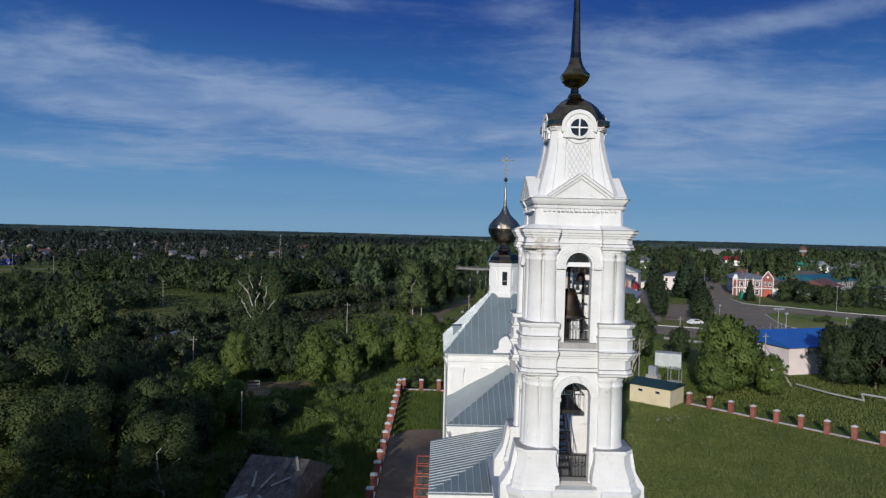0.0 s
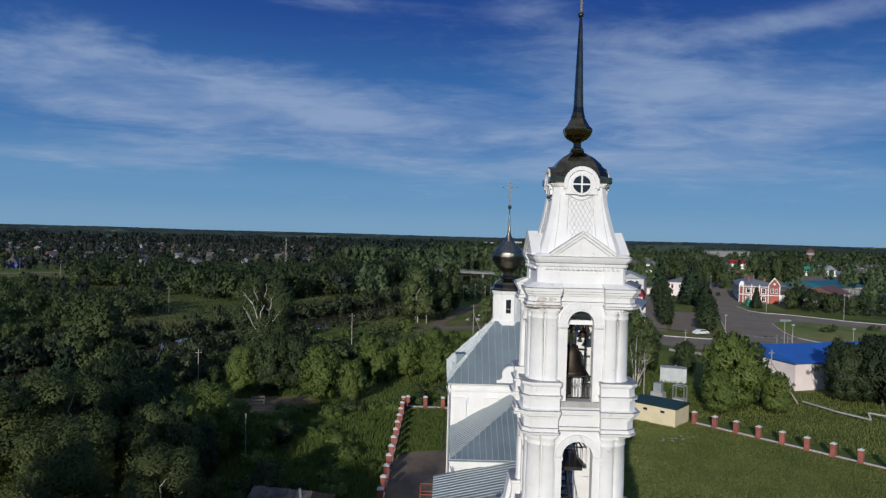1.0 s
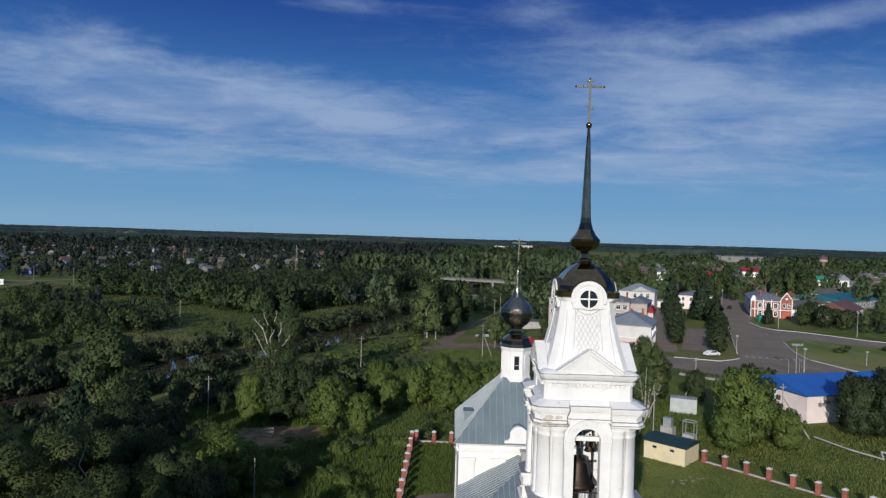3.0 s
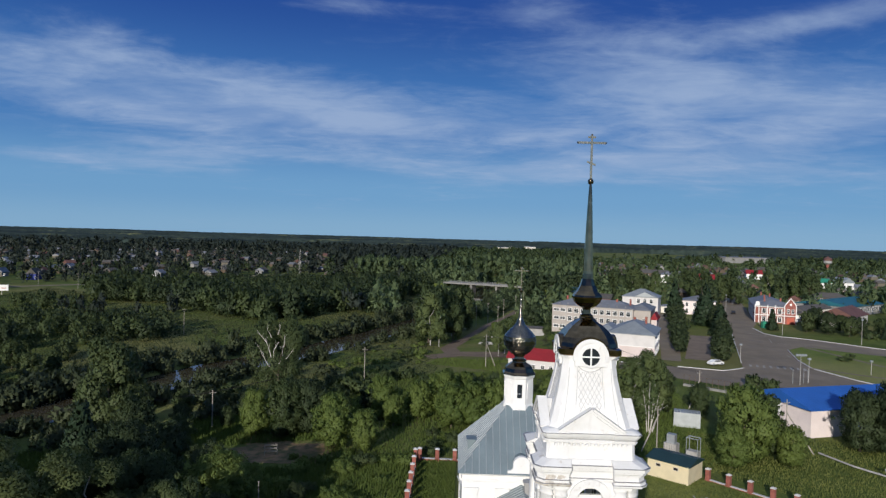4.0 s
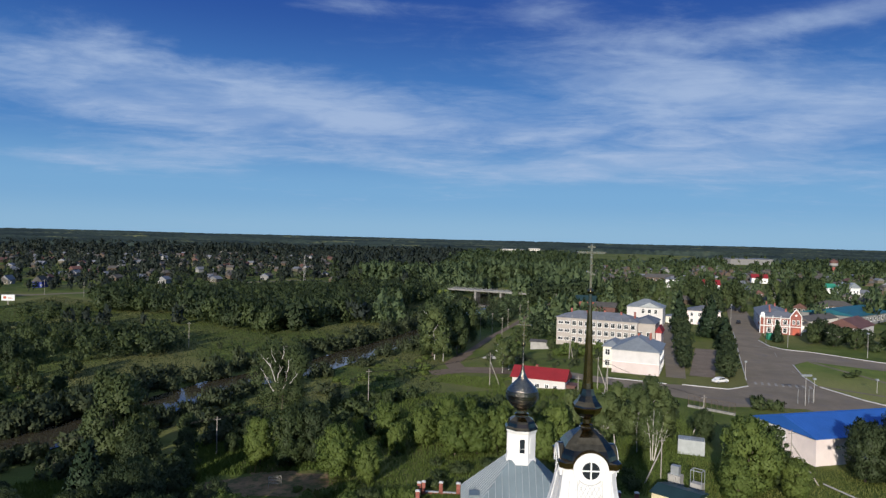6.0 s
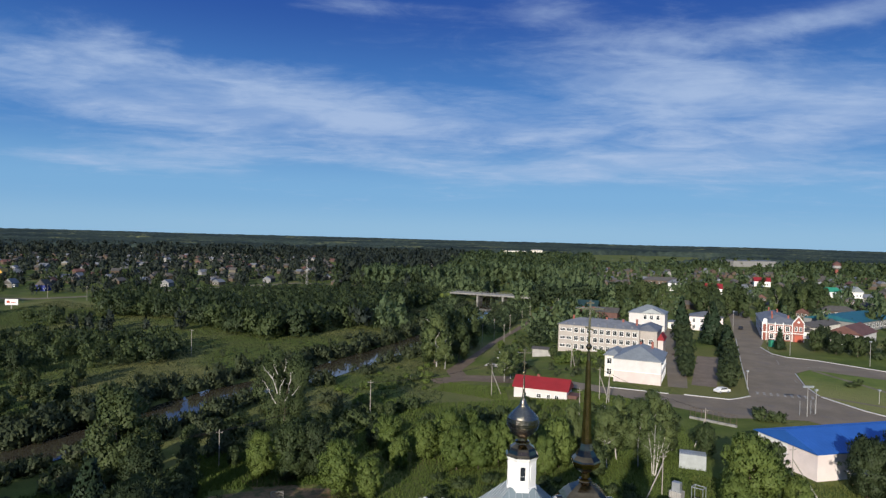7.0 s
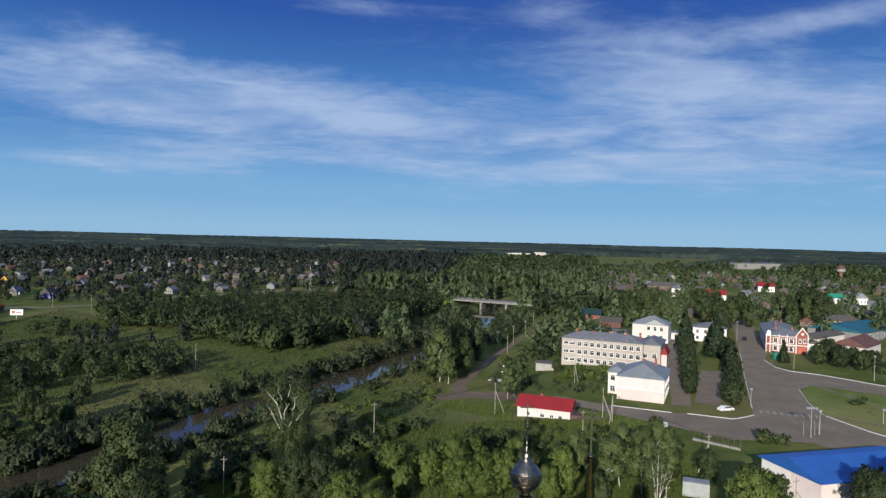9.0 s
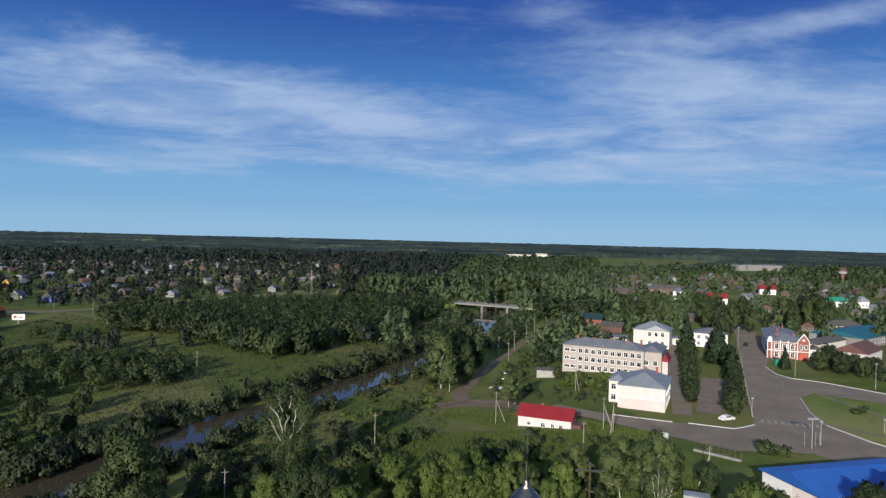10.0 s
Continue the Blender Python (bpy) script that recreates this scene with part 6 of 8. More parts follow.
def crown_clumps(rs, kind, h):
    """Centres and sizes of the clumps of a crown of height h."""
    C, R = [], []
    if kind == "broad":
        for _ in range(84):
            t = rs.uniform(0.14, 0.97)
            w = h * 0.34 * math.sqrt(max(0.05, 1 - ((t - 0.52) / 0.50) ** 2))
            a, r = rs.uniform(0, 6.28), w * math.sqrt(rs.uniform(0.1, 1)) * 0.85
            C.append((r * math.cos(a), r * math.sin(a), h * t)), R.append(h * rs.uniform(0.045, 0.10))
        for _ in range(16):
            a, t = rs.uniform(0, 6.28), rs.uniform(0.5, 1.02)
            w = h * 0.36 * math.sqrt(max(0.02, 1 - ((t - 0.52) / 0.53) ** 2))
            C.append((w * math.cos(a), w * math.sin(a), h * t)), R.append(h * rs.uniform(0.025, 0.05))
    elif kind == "bush":
        for _ in range(16):
            a, r = rs.uniform(0, 6.28), h * 0.62 * math.sqrt(rs.uniform(0, 1))
            C.append((r * math.cos(a), r * math.sin(a), h * rs.uniform(0.2, 0.8) * (1 - 0.35 * r / h))), R.append(h * rs.uniform(0.14, 0.26))
    elif kind == "birch":
        for _ in range(30):
            t = rs.uniform(0.25, 1.0)
            w = h * 0.19 * (1 - abs(t - 0.5) ** 1.6 * 1.7)
            a, r = rs.uniform(0, 6.28), max(w, 0.2) * math.sqrt(rs.uniform(0.05, 1))
            C.append((r * math.cos(a), r * math.sin(a), h * t * 0.97)), R.append(h * rs.uniform(0.05, 0.085))
    elif kind == "poplar":
        for _ in range(30):
            t = rs.uniform(0.12, 0.97)
            w = h * 0.22 * math.sqrt(max(0.03, 1 - ((t - 0.48) / 0.54) ** 2))
            a, r = rs.uniform(0, 6.28), w * math.sqrt(rs.uniform(0.2, 1))
            C.append((r * math.cos(a), r * math.sin(a), h * t)), R.append(h * rs.uniform(0.06, 0.10))
    else:  # spruce
        for i in range(40):
            t = 0.08 + 0.9 * i / 40
            a, w = i * 2.4, h * 0.21 * (1 - t) + 0.1
            C.append((w * math.cos(a) * 0.7, w * math.sin(a) * 0.7, h * t)), R.append(h * 0.035 + w * 0.45)
    return C, R


def trunk_mesh(rs, kind, h):
    bm = bmesh.new()
    r = h * (0.0075 if kind == "birch" else 0.015) + 0.03
    top = h * (0.92 if kind in ("birch", "spruce") else 0.6)
    p, q = Vector((0, 0, -0.4)), None
    n = 5
    spine = [p]
    for i in range(1, n + 1):
        t = i / n
        spine.append(Vector((rs.normal() * h * 0.012 * i, rs.normal() * h * 0.012 * i, top * t)))
    for i in range(n):
        beam(bm, spine[i], spine[i + 1], r * (1 - 0.8 * i / n), 6, r * (1 - 0.8 * (i + 1) / n))
    if kind != "spruce":
        for i in range(6 if kind != "bush" else 3):
            a, t = rs.uniform(0, 6.28), rs.uniform(0.35, 0.85)
            s = spine[min(n, max(1, int(t * n)))]
            L = h * rs.uniform(0.12, 0.22)
            beam(bm, s, s + Vector((math.cos(a) * L * 0.7, math.sin(a) * L * 0.7, L * 0.8)), r * 0.4, 5, r * 0.08)
    return bm


TREE = {}


def tree_maker(key, kind, h, count, size, leaf, bark, label, name="tree"):
    """Keeps what is needed to grow one kind of tree; the first is built where it stands and then copied."""
    TREE[key] = dict(kind=kind, h=h, count=count, size=size, leaf=leaf, bark=bark, label=label, name=name, made=[])


LAB = {"broad": "leafy green broadleaf tree with rounded uneven crown", "birch": "slender birch tree with pale trunk and airy crown", "spruce": "dark conical spruce tree", "bush": "dense green leafy bush in grass", "poplar": "tall leafy tree with upright crown"}
tree_maker("bright", "broad", 8.5, 12000, 0.152, M_LEAFBRIGHT, M_BARK, "bright green young maple tree with rounded crown")
tree_maker("mid", "broad", 10.0, 12000, 0.174, M_LEAF, M_BARK, LAB["broad"])
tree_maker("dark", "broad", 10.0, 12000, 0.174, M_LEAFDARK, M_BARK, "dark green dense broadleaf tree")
tree_maker("birch", "birch", 13.0, 7000, 0.15, M_LEAFBIRCH, M_BIRCH, LAB["birch"])
tree_maker("birchnear", "birch", 13.0, 15000, 0.115, M_LEAFNEAR, M_BIRCH, "big birch tree with drooping twigs and pale trunk")
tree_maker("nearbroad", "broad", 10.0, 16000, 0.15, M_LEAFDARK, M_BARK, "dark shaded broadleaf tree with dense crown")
tree_maker("poplar", "poplar", 14.0, 8000, 0.21, M_LEAF, M_BARK, LAB["poplar"])
# coarse tree for spots out of view, there only to throw shade
tree_maker("screen", "broad", 14.0, 1300, 0.62, M_LEAFDARK, M_BARK, "tall dark broadleaf tree beside the church")
tree_maker("spruce", "spruce", 12.0, 5000, 0.26, M_NEEDLE, M_BARK, LAB["spruce"])
tree_maker("bush", "bush", 3.0, 1500, 0.16, M_LEAF, M_BARK, LAB["bush"], "bush")
tree_maker("brightbush", "bush", 3.0, 1500, 0.16, M_LEAFBRIGHT, M_BARK, "dense bright green leafy bush in tall grass", "bush")
tree_maker("willow", "bush", 4.0, 1300, 0.22, M_WILLOW, M_BARK, "grey-green willow bush on the bank", "bush")
for key in ("bright", "mid", "dark", "birch", "poplar", "spruce", "bush", "willow", "brightbush"):
    # plainer models of the same trees for places farther off
    k = TREE[key]
    tree_maker(key + "_plain", k["kind"], k["h"], int(k["count"] * 0.32), k["size"] * 1.6, k["leaf"], k["bark"], k["label"], k["name"])
for key, more in (("bright", 2.7), ("mid", 2.7), ("dark", 2.7), ("birch", 2.7), ("nearbroad", 1.6), ("birchnear", 1.7)):
    # finer leaves where the camera passes nearest
    k = TREE[key]
    tree_maker(key + "_fine", k["kind"], k["h"], int(k["count"] * more), k["size"] * more ** -0.5, k["leaf"], k["bark"], k["label"], k["name"])
trs = np.random.RandomState(11)
planted = []


def plant(key, x, y, h, wide=1.0, variants=4):
    """Puts a tree of height h at x, y."""
    near = math.hypot(x, y) < 128 and y > 30
    if not near and key + "_plain" in TREE:
        key = key + "_plain"
    elif near and math.hypot(x, y) < 88 and key + "_fine" in TREE:
        key = key + "_fine"
    k = TREE[key]
    s = h / k["h"]
    turn = trs.uniform(0, 360)
    planted.append((x, y, h * 0.33 * wide))
    m = pose(x, y, gz(x, y), 0, 0, turn) @ Matrix.Diagonal((s * wide, s * wide, s, 1))
    if len(k["made"]) < variants:
        t = thing(k["name"], k["label"], "bush" if k["kind"] == "bush" else "tree", group="trees of the town" if k["kind"] != "bush" else "bushes")
        part("trunk", trunk_mesh(trs, k["kind"], k["h"]), k["bark"], t)
        C, R = crown_clumps(trs, k["kind"], k["h"])
        V, F, N = leaves(trs, C, R, k["count"], k["size"], 1.25, 0.25)
        raw("crown", V, F, k["leaf"], t, size=3, normals=N)
        k["made"].append(t)
        t.matrix_basis = m
        t["plain"] = 1
        k.setdefault("mats", []).append(m)
        return t
    src = k["made"][trs.randint(len(k["made"]))]
    c = copy_thing(src, pose(0, 0, 0))
    c.matrix_basis = m
    return c


# trees picked out one by one
for key, x, y, h, w in (
        # behind the back fence and towards the river
        ("bright", -34.7, 109.5, 7.5, 1.0), ("mid", -29.0, 107.0, 9.5, 1.0), ("dark", -25.5, 108.5, 9.0, 1.0), ("bright", -19.9, 99.0, 8.0, 1.15), ("bright", -14.8, 97.0, 6.0, 1.0), ("bright", -14.3, 117.0, 7.5, 1.1), ("bright", -11.8, 110.5, 5.5, 1.0),
        ("bright", -7.9, 115.5, 6.5, 1.15), ("bright", -3.5, 117.0, 8.0, 1.1), ("bright", -2.1, 109.0, 7.0, 1.15), ("bright", 1.5, 110.0, 7.0, 1.2), ("bright", 5.0, 111.5, 7.5, 1.1), ("mid", 9.0, 113.0, 7.0, 1.0), ("bright", 15.3, 112.0, 8.0, 1.0),
        ("bright", 12.5, 108.5, 6.0, 1.0), ("birch", 18.5, 118.0, 9.0, 1.1), ("birch", 23.4, 112.5, 10.5, 1.2), ("birch", 26.0, 116.5, 11.0, 1.2), ("birch", 29.0, 113.5, 11.0, 1.2), ("birch", 33.0, 117.5, 11.5, 1.3), ("mid", 20.5, 108.0, 5.5, 1.1), ("mid", 35.0, 120.0, 9.0, 1.0),
        ("mid", -22.0, 114.0, 6.5, 1.0), ("mid", -7.5, 123.0, 6.0, 1.0), ("dark", -17.5, 124.0, 5.0, 1.1), ("bright", 0.5, 122.0, 6.5, 1.0), ("bright", 8.0, 121.0, 6.5, 1.0),
        # by the lawn and the blue roof
        ("bright", 40.5, 96.0, 10.5, 1.15), ("mid", 44.0, 99.5, 9.0, 1.15), ("bright", 37.5, 93.5, 6.0, 1.2), ("bright", 46.5, 95.0, 5.5, 1.2), ("nearbroad", 61.0, 103.0, 9.0, 1.15), ("nearbroad", 65.5, 100.5, 10.0, 1.2), ("nearbroad", 70.5, 98.0, 10.5, 1.2), ("dark", 76.0, 95.0, 10.5, 1.2), ("dark", 68.0, 106.0, 9.5, 1.2),
        ("bush", 64.5, 146.0, 3.2, 1.2), ("bush", 67.5, 146.5, 2.8, 1.2), ("mid", 42.5, 120.0, 6.0, 1.0), ("mid", 47.5, 113.0, 6.0, 1.0),
        # promenade rows
        ("dark", 63.2, 191.5, 6.4, 1.2), ("dark", 66.6, 203.0, 7.0, 1.2), ("dark", 70.6, 215.0, 7.4, 1.25), ("dark", 75.0, 230.0, 8.0, 1.25), ("dark", 80.0, 245.0, 9.0, 1.2), ("spruce", 86.0, 266.0, 17.0, 1.0),
        ("dark", 70.5, 179.5, 6.6, 1.3), ("dark", 74.0, 188.5, 7.0, 1.3), ("dark", 77.8, 198.0, 7.0, 1.15), ("dark", 82.0, 208.0, 7.0, 1.1), ("dark", 86.0, 218.0, 7.2, 1.1), ("spruce", 89.5, 229.0, 11.0, 1.3), ("dark", 93.5, 243.0, 9.0, 0.9), ("spruce", 94.5, 256.0, 16.0, 1.2), ("dark", 98.5, 268.0, 11.0, 0.9),
        ("dark", 113.0, 300.0, 13.0, 0.9), ("mid", 119.0, 316.0, 14.0, 0.9), ("mid", 123.0, 330.0, 14.0, 0.9),
        # along the square
        ("spruce", 116.5, 248.5, 8.0, 1.1), ("mid", 128.0, 246.0, 7.5, 1.1), ("dark", 133.0, 241.0, 8.0, 1.1), ("mid", 138.0, 236.5, 7.0, 1.2), ("spruce", 156.0, 224.0, 9.0, 1.0), ("mid", 161.0, 218.0, 8.0, 1.2), ("dark", 168.0, 213.0, 8.5, 1.1), ("mid", 176.0, 208.0, 8.5, 1.1),
        ("dark", 133.0, 251.0, 7.5, 1.2), ("dark", 137.5, 258.0, 8.0, 1.2), ("mid", 141.5, 248.0, 6.0, 1.3), ("dark", 146.5, 244.0, 6.0, 1.3), ("mid", 151.0, 239.0, 6.5, 1.3), ("dark", 157.0, 236.0, 7.0, 1.3), ("mid", 162.0, 232.0, 7.0, 1.3), ("mid", 170.0, 228.0, 9.0, 1.1), ("bush", 143.0, 232.0, 3.0, 1.3), ("spruce", 147.0, 231.0, 5.5, 1.0), ("bush", 152.0, 227.0, 3.0, 1.3), ("bush", 158.0, 226.0, 2.6, 1.3), ("bush", 108.5, 186.5, 2.0, 1.2), ("bush", 105.5, 184.0, 1.6, 1.2), ("bush", 122.5, 189.5, 1.8, 1.3),
        # beside the red roof and the school
        ("birch", 12.6, 190.0, 10.0, 1.3), ("birch", 10.5, 186.0, 9.0, 1.2), ("brightbush", 34.0, 214.0, 3.5, 1.4), ("brightbush", 38.0, 210.0, 3.5, 1.4), ("brightbush", 42.0, 206.0, 3.2, 1.4), ("brightbush", 36.0, 222.0, 3.0, 1.4), ("brightbush", 31.0, 212.0, 3.2, 1.4), ("mid", 29.0, 222.0, 4.5, 1.0), ("brightbush", 44.0, 215.0, 3.5, 1.4),
        # tall group on the bank
        ("birch", -10.0, 219.0, 17.0, 1.4), ("poplar", -11.0, 226.0, 19.0, 1.0), ("poplar", -2.5, 228.0, 13.0, 1.1), ("poplar", -7.5, 236.0, 18.0, 1.0), ("birch", -7.0, 214.0, 12.0, 1.2), ("poplar", -6.0, 246.0, 18.0, 1.1), ("birch", -3.0, 243.0, 13.0, 1.2), ("mid", -13.0, 226.0, 9.0, 1.1), ("poplar", 1.0, 259.0, 18.0, 1.1), ("birch", -2.0, 268.0, 16.0, 1.2),
        # dark trees on the near left, part of their shade put into the leaf colour
        ("birchnear", -37.5, 51.0, 12.5, 1.7), ("birchnear", -33.0, 55.0, 12.0, 1.6), ("birchnear", -43.0, 57.0, 13.0, 1.7), ("mid", -27.0, 60.0, 8.5, 1.1), ("birchnear", -21.0, 47.0, 8.5, 1.6), ("bright", -26.5, 70.0, 8.0, 1.15), ("mid", -33.0, 67.0, 9.0, 1.2), ("dark", -39.0, 74.0, 10.0, 1.2), ("mid", -44.0, 72.0, 8.0, 1.2),
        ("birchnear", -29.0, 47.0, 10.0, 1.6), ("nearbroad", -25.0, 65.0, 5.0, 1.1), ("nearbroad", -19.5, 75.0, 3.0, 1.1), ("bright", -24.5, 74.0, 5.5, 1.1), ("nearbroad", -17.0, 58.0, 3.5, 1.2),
        ("mid", -50.0, 66.0, 9.0, 1.2), ("dark", -31.0, 78.0, 7.0, 1.1), ("dark", -39.0, 84.0, 8.0, 1.2), ("mid", -46.0, 90.0, 7.0, 1.2), ("mid", -60.0, 76.0, 6.5, 1.2), ("spruce", -48.5, 82.0, 12.0, 1.2), ("dark", -52.0, 60.0, 11.0, 1.3),
        ("mid", -43.5, 100.0, 6.0, 1.1), ("dark", -50.0, 99.0, 8.5, 1.2), ("mid", -57.0, 95.0, 4.5, 1.2), ("dark", -66.0, 91.0, 4.0, 1.2), ("dark", -70.0, 80.0, 7.0, 1.2), ("birch", -63.0, 70.0, 13.0, 1.2), ("dark", -76.0, 72.0, 10.0, 1.2), ("mid", -84.0, 82.0, 9.0, 1.2), ("poplar", -56.0, 103.0, 17.0, 1.1)):
    plant(key, x, y, h, w)

# the old half-dead tree with bleached limbs
old = thing("half_dead_tree", "big old tree with bleached bare limbs above its leaves", "tree", (-36.5, 129.0, gz(-36.5, 129)))
part("trunk", trunk_mesh(trs, "birch", 18.0), M_BARK, old)
C, R = crown_clumps(trs, "birch", 19.0)
C = [(x * 1.7, y * 1.3 + 0.4, z * 0.97) for x, y, z in C]
V, F, N = leaves(trs, C, [r * 1.2 for r in R], 15000, 0.17, 1.25, 0.25)
raw("crown", V, F, M_LEAF, old, size=3, normals=N)


def bare_limb(p, way, length, r):
    """A bleached limb that kinks and forks as it rises."""
    bm = bmesh.new()
    p, way = Vector(p), Vector(way).normalized()
    for i in range(6):
        q = p + way * (length / 6)
        beam(bm, p, q, r, 6, r * 0.78)
        if i in (2, 3, 4):
            fork = (way + Vector((trs.normal() * 0.9, trs.normal() * 0.3, trs.uniform(-0.1, 0.5)))).normalized()
            k = q + fork * length * 0.14
            beam(bm, q, k, r * 0.5, 5, r * 0.3), beam(bm, k, k + (fork + Vector((trs.normal() * 0.3, 0, 0.5))).normalized() * length * 0.12, r * 0.3, 5, 0.012)
        p, r = q, r * 0.78
        way = (way + Vector((trs.normal() * 0.22, trs.normal() * 0.12, 0.10))).normalized()
    part("bare_limb", bm, M_DEADWOOD, old)


for p, way, length, r in (((-0.5, -2.5, 10.4), (-0.35, 0, 1), 4.4, 0.12), ((-0.1, -2.6, 10.8), (-0.05, 0, 1), 3.4, 0.12), ((-1.6, -2.3, 13.6), (-0.8, 0, 1), 3.2, 0.10), ((1.5, -2.3, 12.8), (0.5, 0, 1), 2.8, 0.11), ((0.4, -2.0, 15.2), (0.25, 0, 1), 2.6, 0.07)):
    bare_limb(p, way, length, r)
kept = trs.get_state()
for p, way, length, r in (((-1.0, -2.4, 9.0), (-0.7, 0, 1), 3.6, 0.09), ((0.8, -2.4, 9.6), (0.7, 0, 1), 3.8, 0.09), ((-0.8, -2.2, 14.6), (-0.3, 0, 1), 2.8, 0.07), ((2.1, -2.2, 10.6), (0.9, 0, 0.8), 2.6, 0.07), ((-2.2, -2.2, 11.4), (-1, 0, 0.8), 2.6, 0.07)):
    bare_limb(p, way, length, r)
trs.set_state(kept)
# bare pale birch stems by the road
db = thing("bare_birch", "leaning pale birch stems with few leaves", "tree", (30.6, 110.8, 0))
for dx0, lean, hh in ((0, 0.30, 6.5), (0.2, 0.10, 8.0), (-0.3, -0.16, 7.0), (0.4, 0.42, 5.5), (-0.1, -0.02, 8.6)):
    bm = bmesh.new()
    mid_ = Vector((dx0 + lean * hh * 0.45 + trs.normal() * 0.15, -1.2 + trs.normal() * 0.3, hh * 0.5))
    beam(bm, (dx0, -1.2, -0.3), mid_, 0.09, 6, 0.065), beam(bm, mid_, (dx0 + lean * hh * 0.8, mid_.y, hh), 0.065, 6, 0.015)
    for _ in range(3):
        k = mid_ + Vector((lean * 0.5, 0, trs.uniform(0.2, hh * 0.3)))
        beam(bm, k, k + Vector((trs.normal() * 0.7, trs.normal() * 0.4, 0.9)), 0.025, 5, 0.008)
    part("stem", bm, M_DEADWOOD, db)
C, R = crown_clumps(trs, "birch", 9.0)
V, F, N = leaves(trs, [(x * 1.3, y - 1.0, z) for x, y, z in C], R, 1700, 0.13, 1.25, 0.25)
raw("crown", V, F, M_LEAFBIRCH, db, size=3, normals=N)


def inside(x, y, poly):
    """Whether points lie in a polygon."""
    x, y = np.asarray(x), np.asarray(y)
    c = np.zeros(x.shape, bool)
    for (ax, ay), (bx, by) in zip(poly, poly[1:] + poly[:1]):
        hit = ((ay > y) != (by > y)) & (x < (bx - ax) * (y - ay) / (by - ay + 1e-9) + ax)
        c ^= hit
    return c


def near_line(x, y, pts, w):
    best = np.full(np.shape(x), 1e9)
    for (ax, ay), (bx, by) in zip(pts, pts[1:]):
        dx, dy = bx - ax, by - ay
        k = np.clip(((x - ax) * dx + (y - ay) * dy) / (dx * dx + dy * dy), 0, 1)
        best = np.minimum(best, np.hypot(x - ax - k * dx, y - ay - k * dy))
    return best < w


# river-side bushes and meadow trees
BANK, FAR_BUSH, FAR_TREE, TALL = [], [], [], []
for side, lo, hi, n in ((1, 9.0, 16, 170), (-1, 7.2, 14, 400)):
    for _ in range(n):
        i = trs.randint(2, len(RIVER) - 5)
        (ax, ay), (bx, by) = RIVER[i], RIVER[i + 1]
        t, o = trs.uniform(), trs.uniform(lo, hi) * side
        L = math.hypot(bx - ax, by - ay)
        # low at the water on the town's side, taller up the slope
        h = trs.uniform(2.8, 6.0) if side < 0 else trs.uniform(1.6, 3.6) + 0.32 * (o - 8.5)
        BANK.append((ax + (bx - ax) * t + (by - ay) / L * o, ay + (by - ay) * t - (bx - ax) / L * o, h))
for x, y, h in BANK:
    if y < 160:
        plant("willow", x, y, h, trs.uniform(0.8, 1.2))
    else:
        FAR_BUSH.append((x, y, min(h, 5.5 if y < 330 else 4.0)))
FOREST_A = [(-126, 296), (-98, 274), (-77, 260), (-68, 270), (-56, 298), (-44, 326), (-29, 378), (-20, 412), (-22, 440), (-40, 480), (-90, 500), (-150, 462), (-178, 440), (-160, 380), (-138, 330)]
SLOPE = [(-60, 125), (-15, 125), (-10, 150), (-28, 160), (-44, 175), (-58, 150)]
FIELD_L = [(-235, 320), (-168, 283), (-110, 280), (-140, 320), (-150, 372), (-190, 385), (-160, 440), (-205, 440), (-230, 380)]


def scatter(poly, n, gap, keys, h0, h1, wide=1.1, clear=None, far=None):
    """Plants trees at random in a polygon, no nearer to one another than gap."""
    xs, ys = [p[0] for p in poly], [p[1] for p in poly]
    got, tries, own = 0, 0, []
    while got < n and tries < n * 30:
        tries += 1
        x, y = trs.uniform(min(xs), max(xs)), trs.uniform(min(ys), max(ys))
        if not inside(np.array([x]), np.array([y]), poly)[0] or any((x - a) ** 2 + (y - b) ** 2 < gap * gap for a, b in own):
            continue
        if abs(river_side(x, y)) < 9.5 or (clear and clear(x, y)):
            continue
        own.append((x, y))
        h = trs.uniform(h0, h1)
        if far is None:
            plant(keys[trs.randint(len(keys))], x, y, h, wide)
        else:
            far.append((x, y, h))
        got += 1


grove = []
scatter(FOREST_A, 520, 4.2, [], 0, 1, far=grove)
for x, y, k in grove:
    # tall along the meadow, low scrub behind
    deep_ = y - float(np.interp(x, [-126, -98, -77, -68, -56, -44, -29, -20], [296, 272, 258, 268, 296, 324, 378, 412]))
    FAR_TREE.append((x, y, 7.5 + 4.5 * k if deep_ < 40 else 4.2 + 3.2 * k))
scatter([(-175, 160), (-140, 184), (-126, 193), (-109, 198), (-92, 214), (-98, 230), (-121, 238), (-160, 236), (-210, 225)], 100, 4.6, [], 4.5, 8, far=FAR_TREE)
scatter([(-176, 314), (-137, 317), (-148, 352), (-189, 372), (-197, 345)], 60, 4.6, [], 6, 12, far=FAR_TREE)
scatter([(-196, 284), (-164, 285), (-166, 293), (-196, 294)], 9, 4, [], 4, 7, far=FAR_TREE)
scatter([(-145, 128), (-98, 140), (-92, 160), (-110, 186), (-138, 190), (-172, 160)], 36, 6.5, ["mid", "dark", "dark"], 5, 8, 1.1)
scatter([(-130, 90), (-104, 108), (-92, 128), (-100, 140), (-150, 125)], 16, 7, ["mid", "dark"], 6, 10, 1.1)
scatter(SLOPE, 22, 5, ["bush", "willow", "bush"], 1.5, 3.5, 1.3)
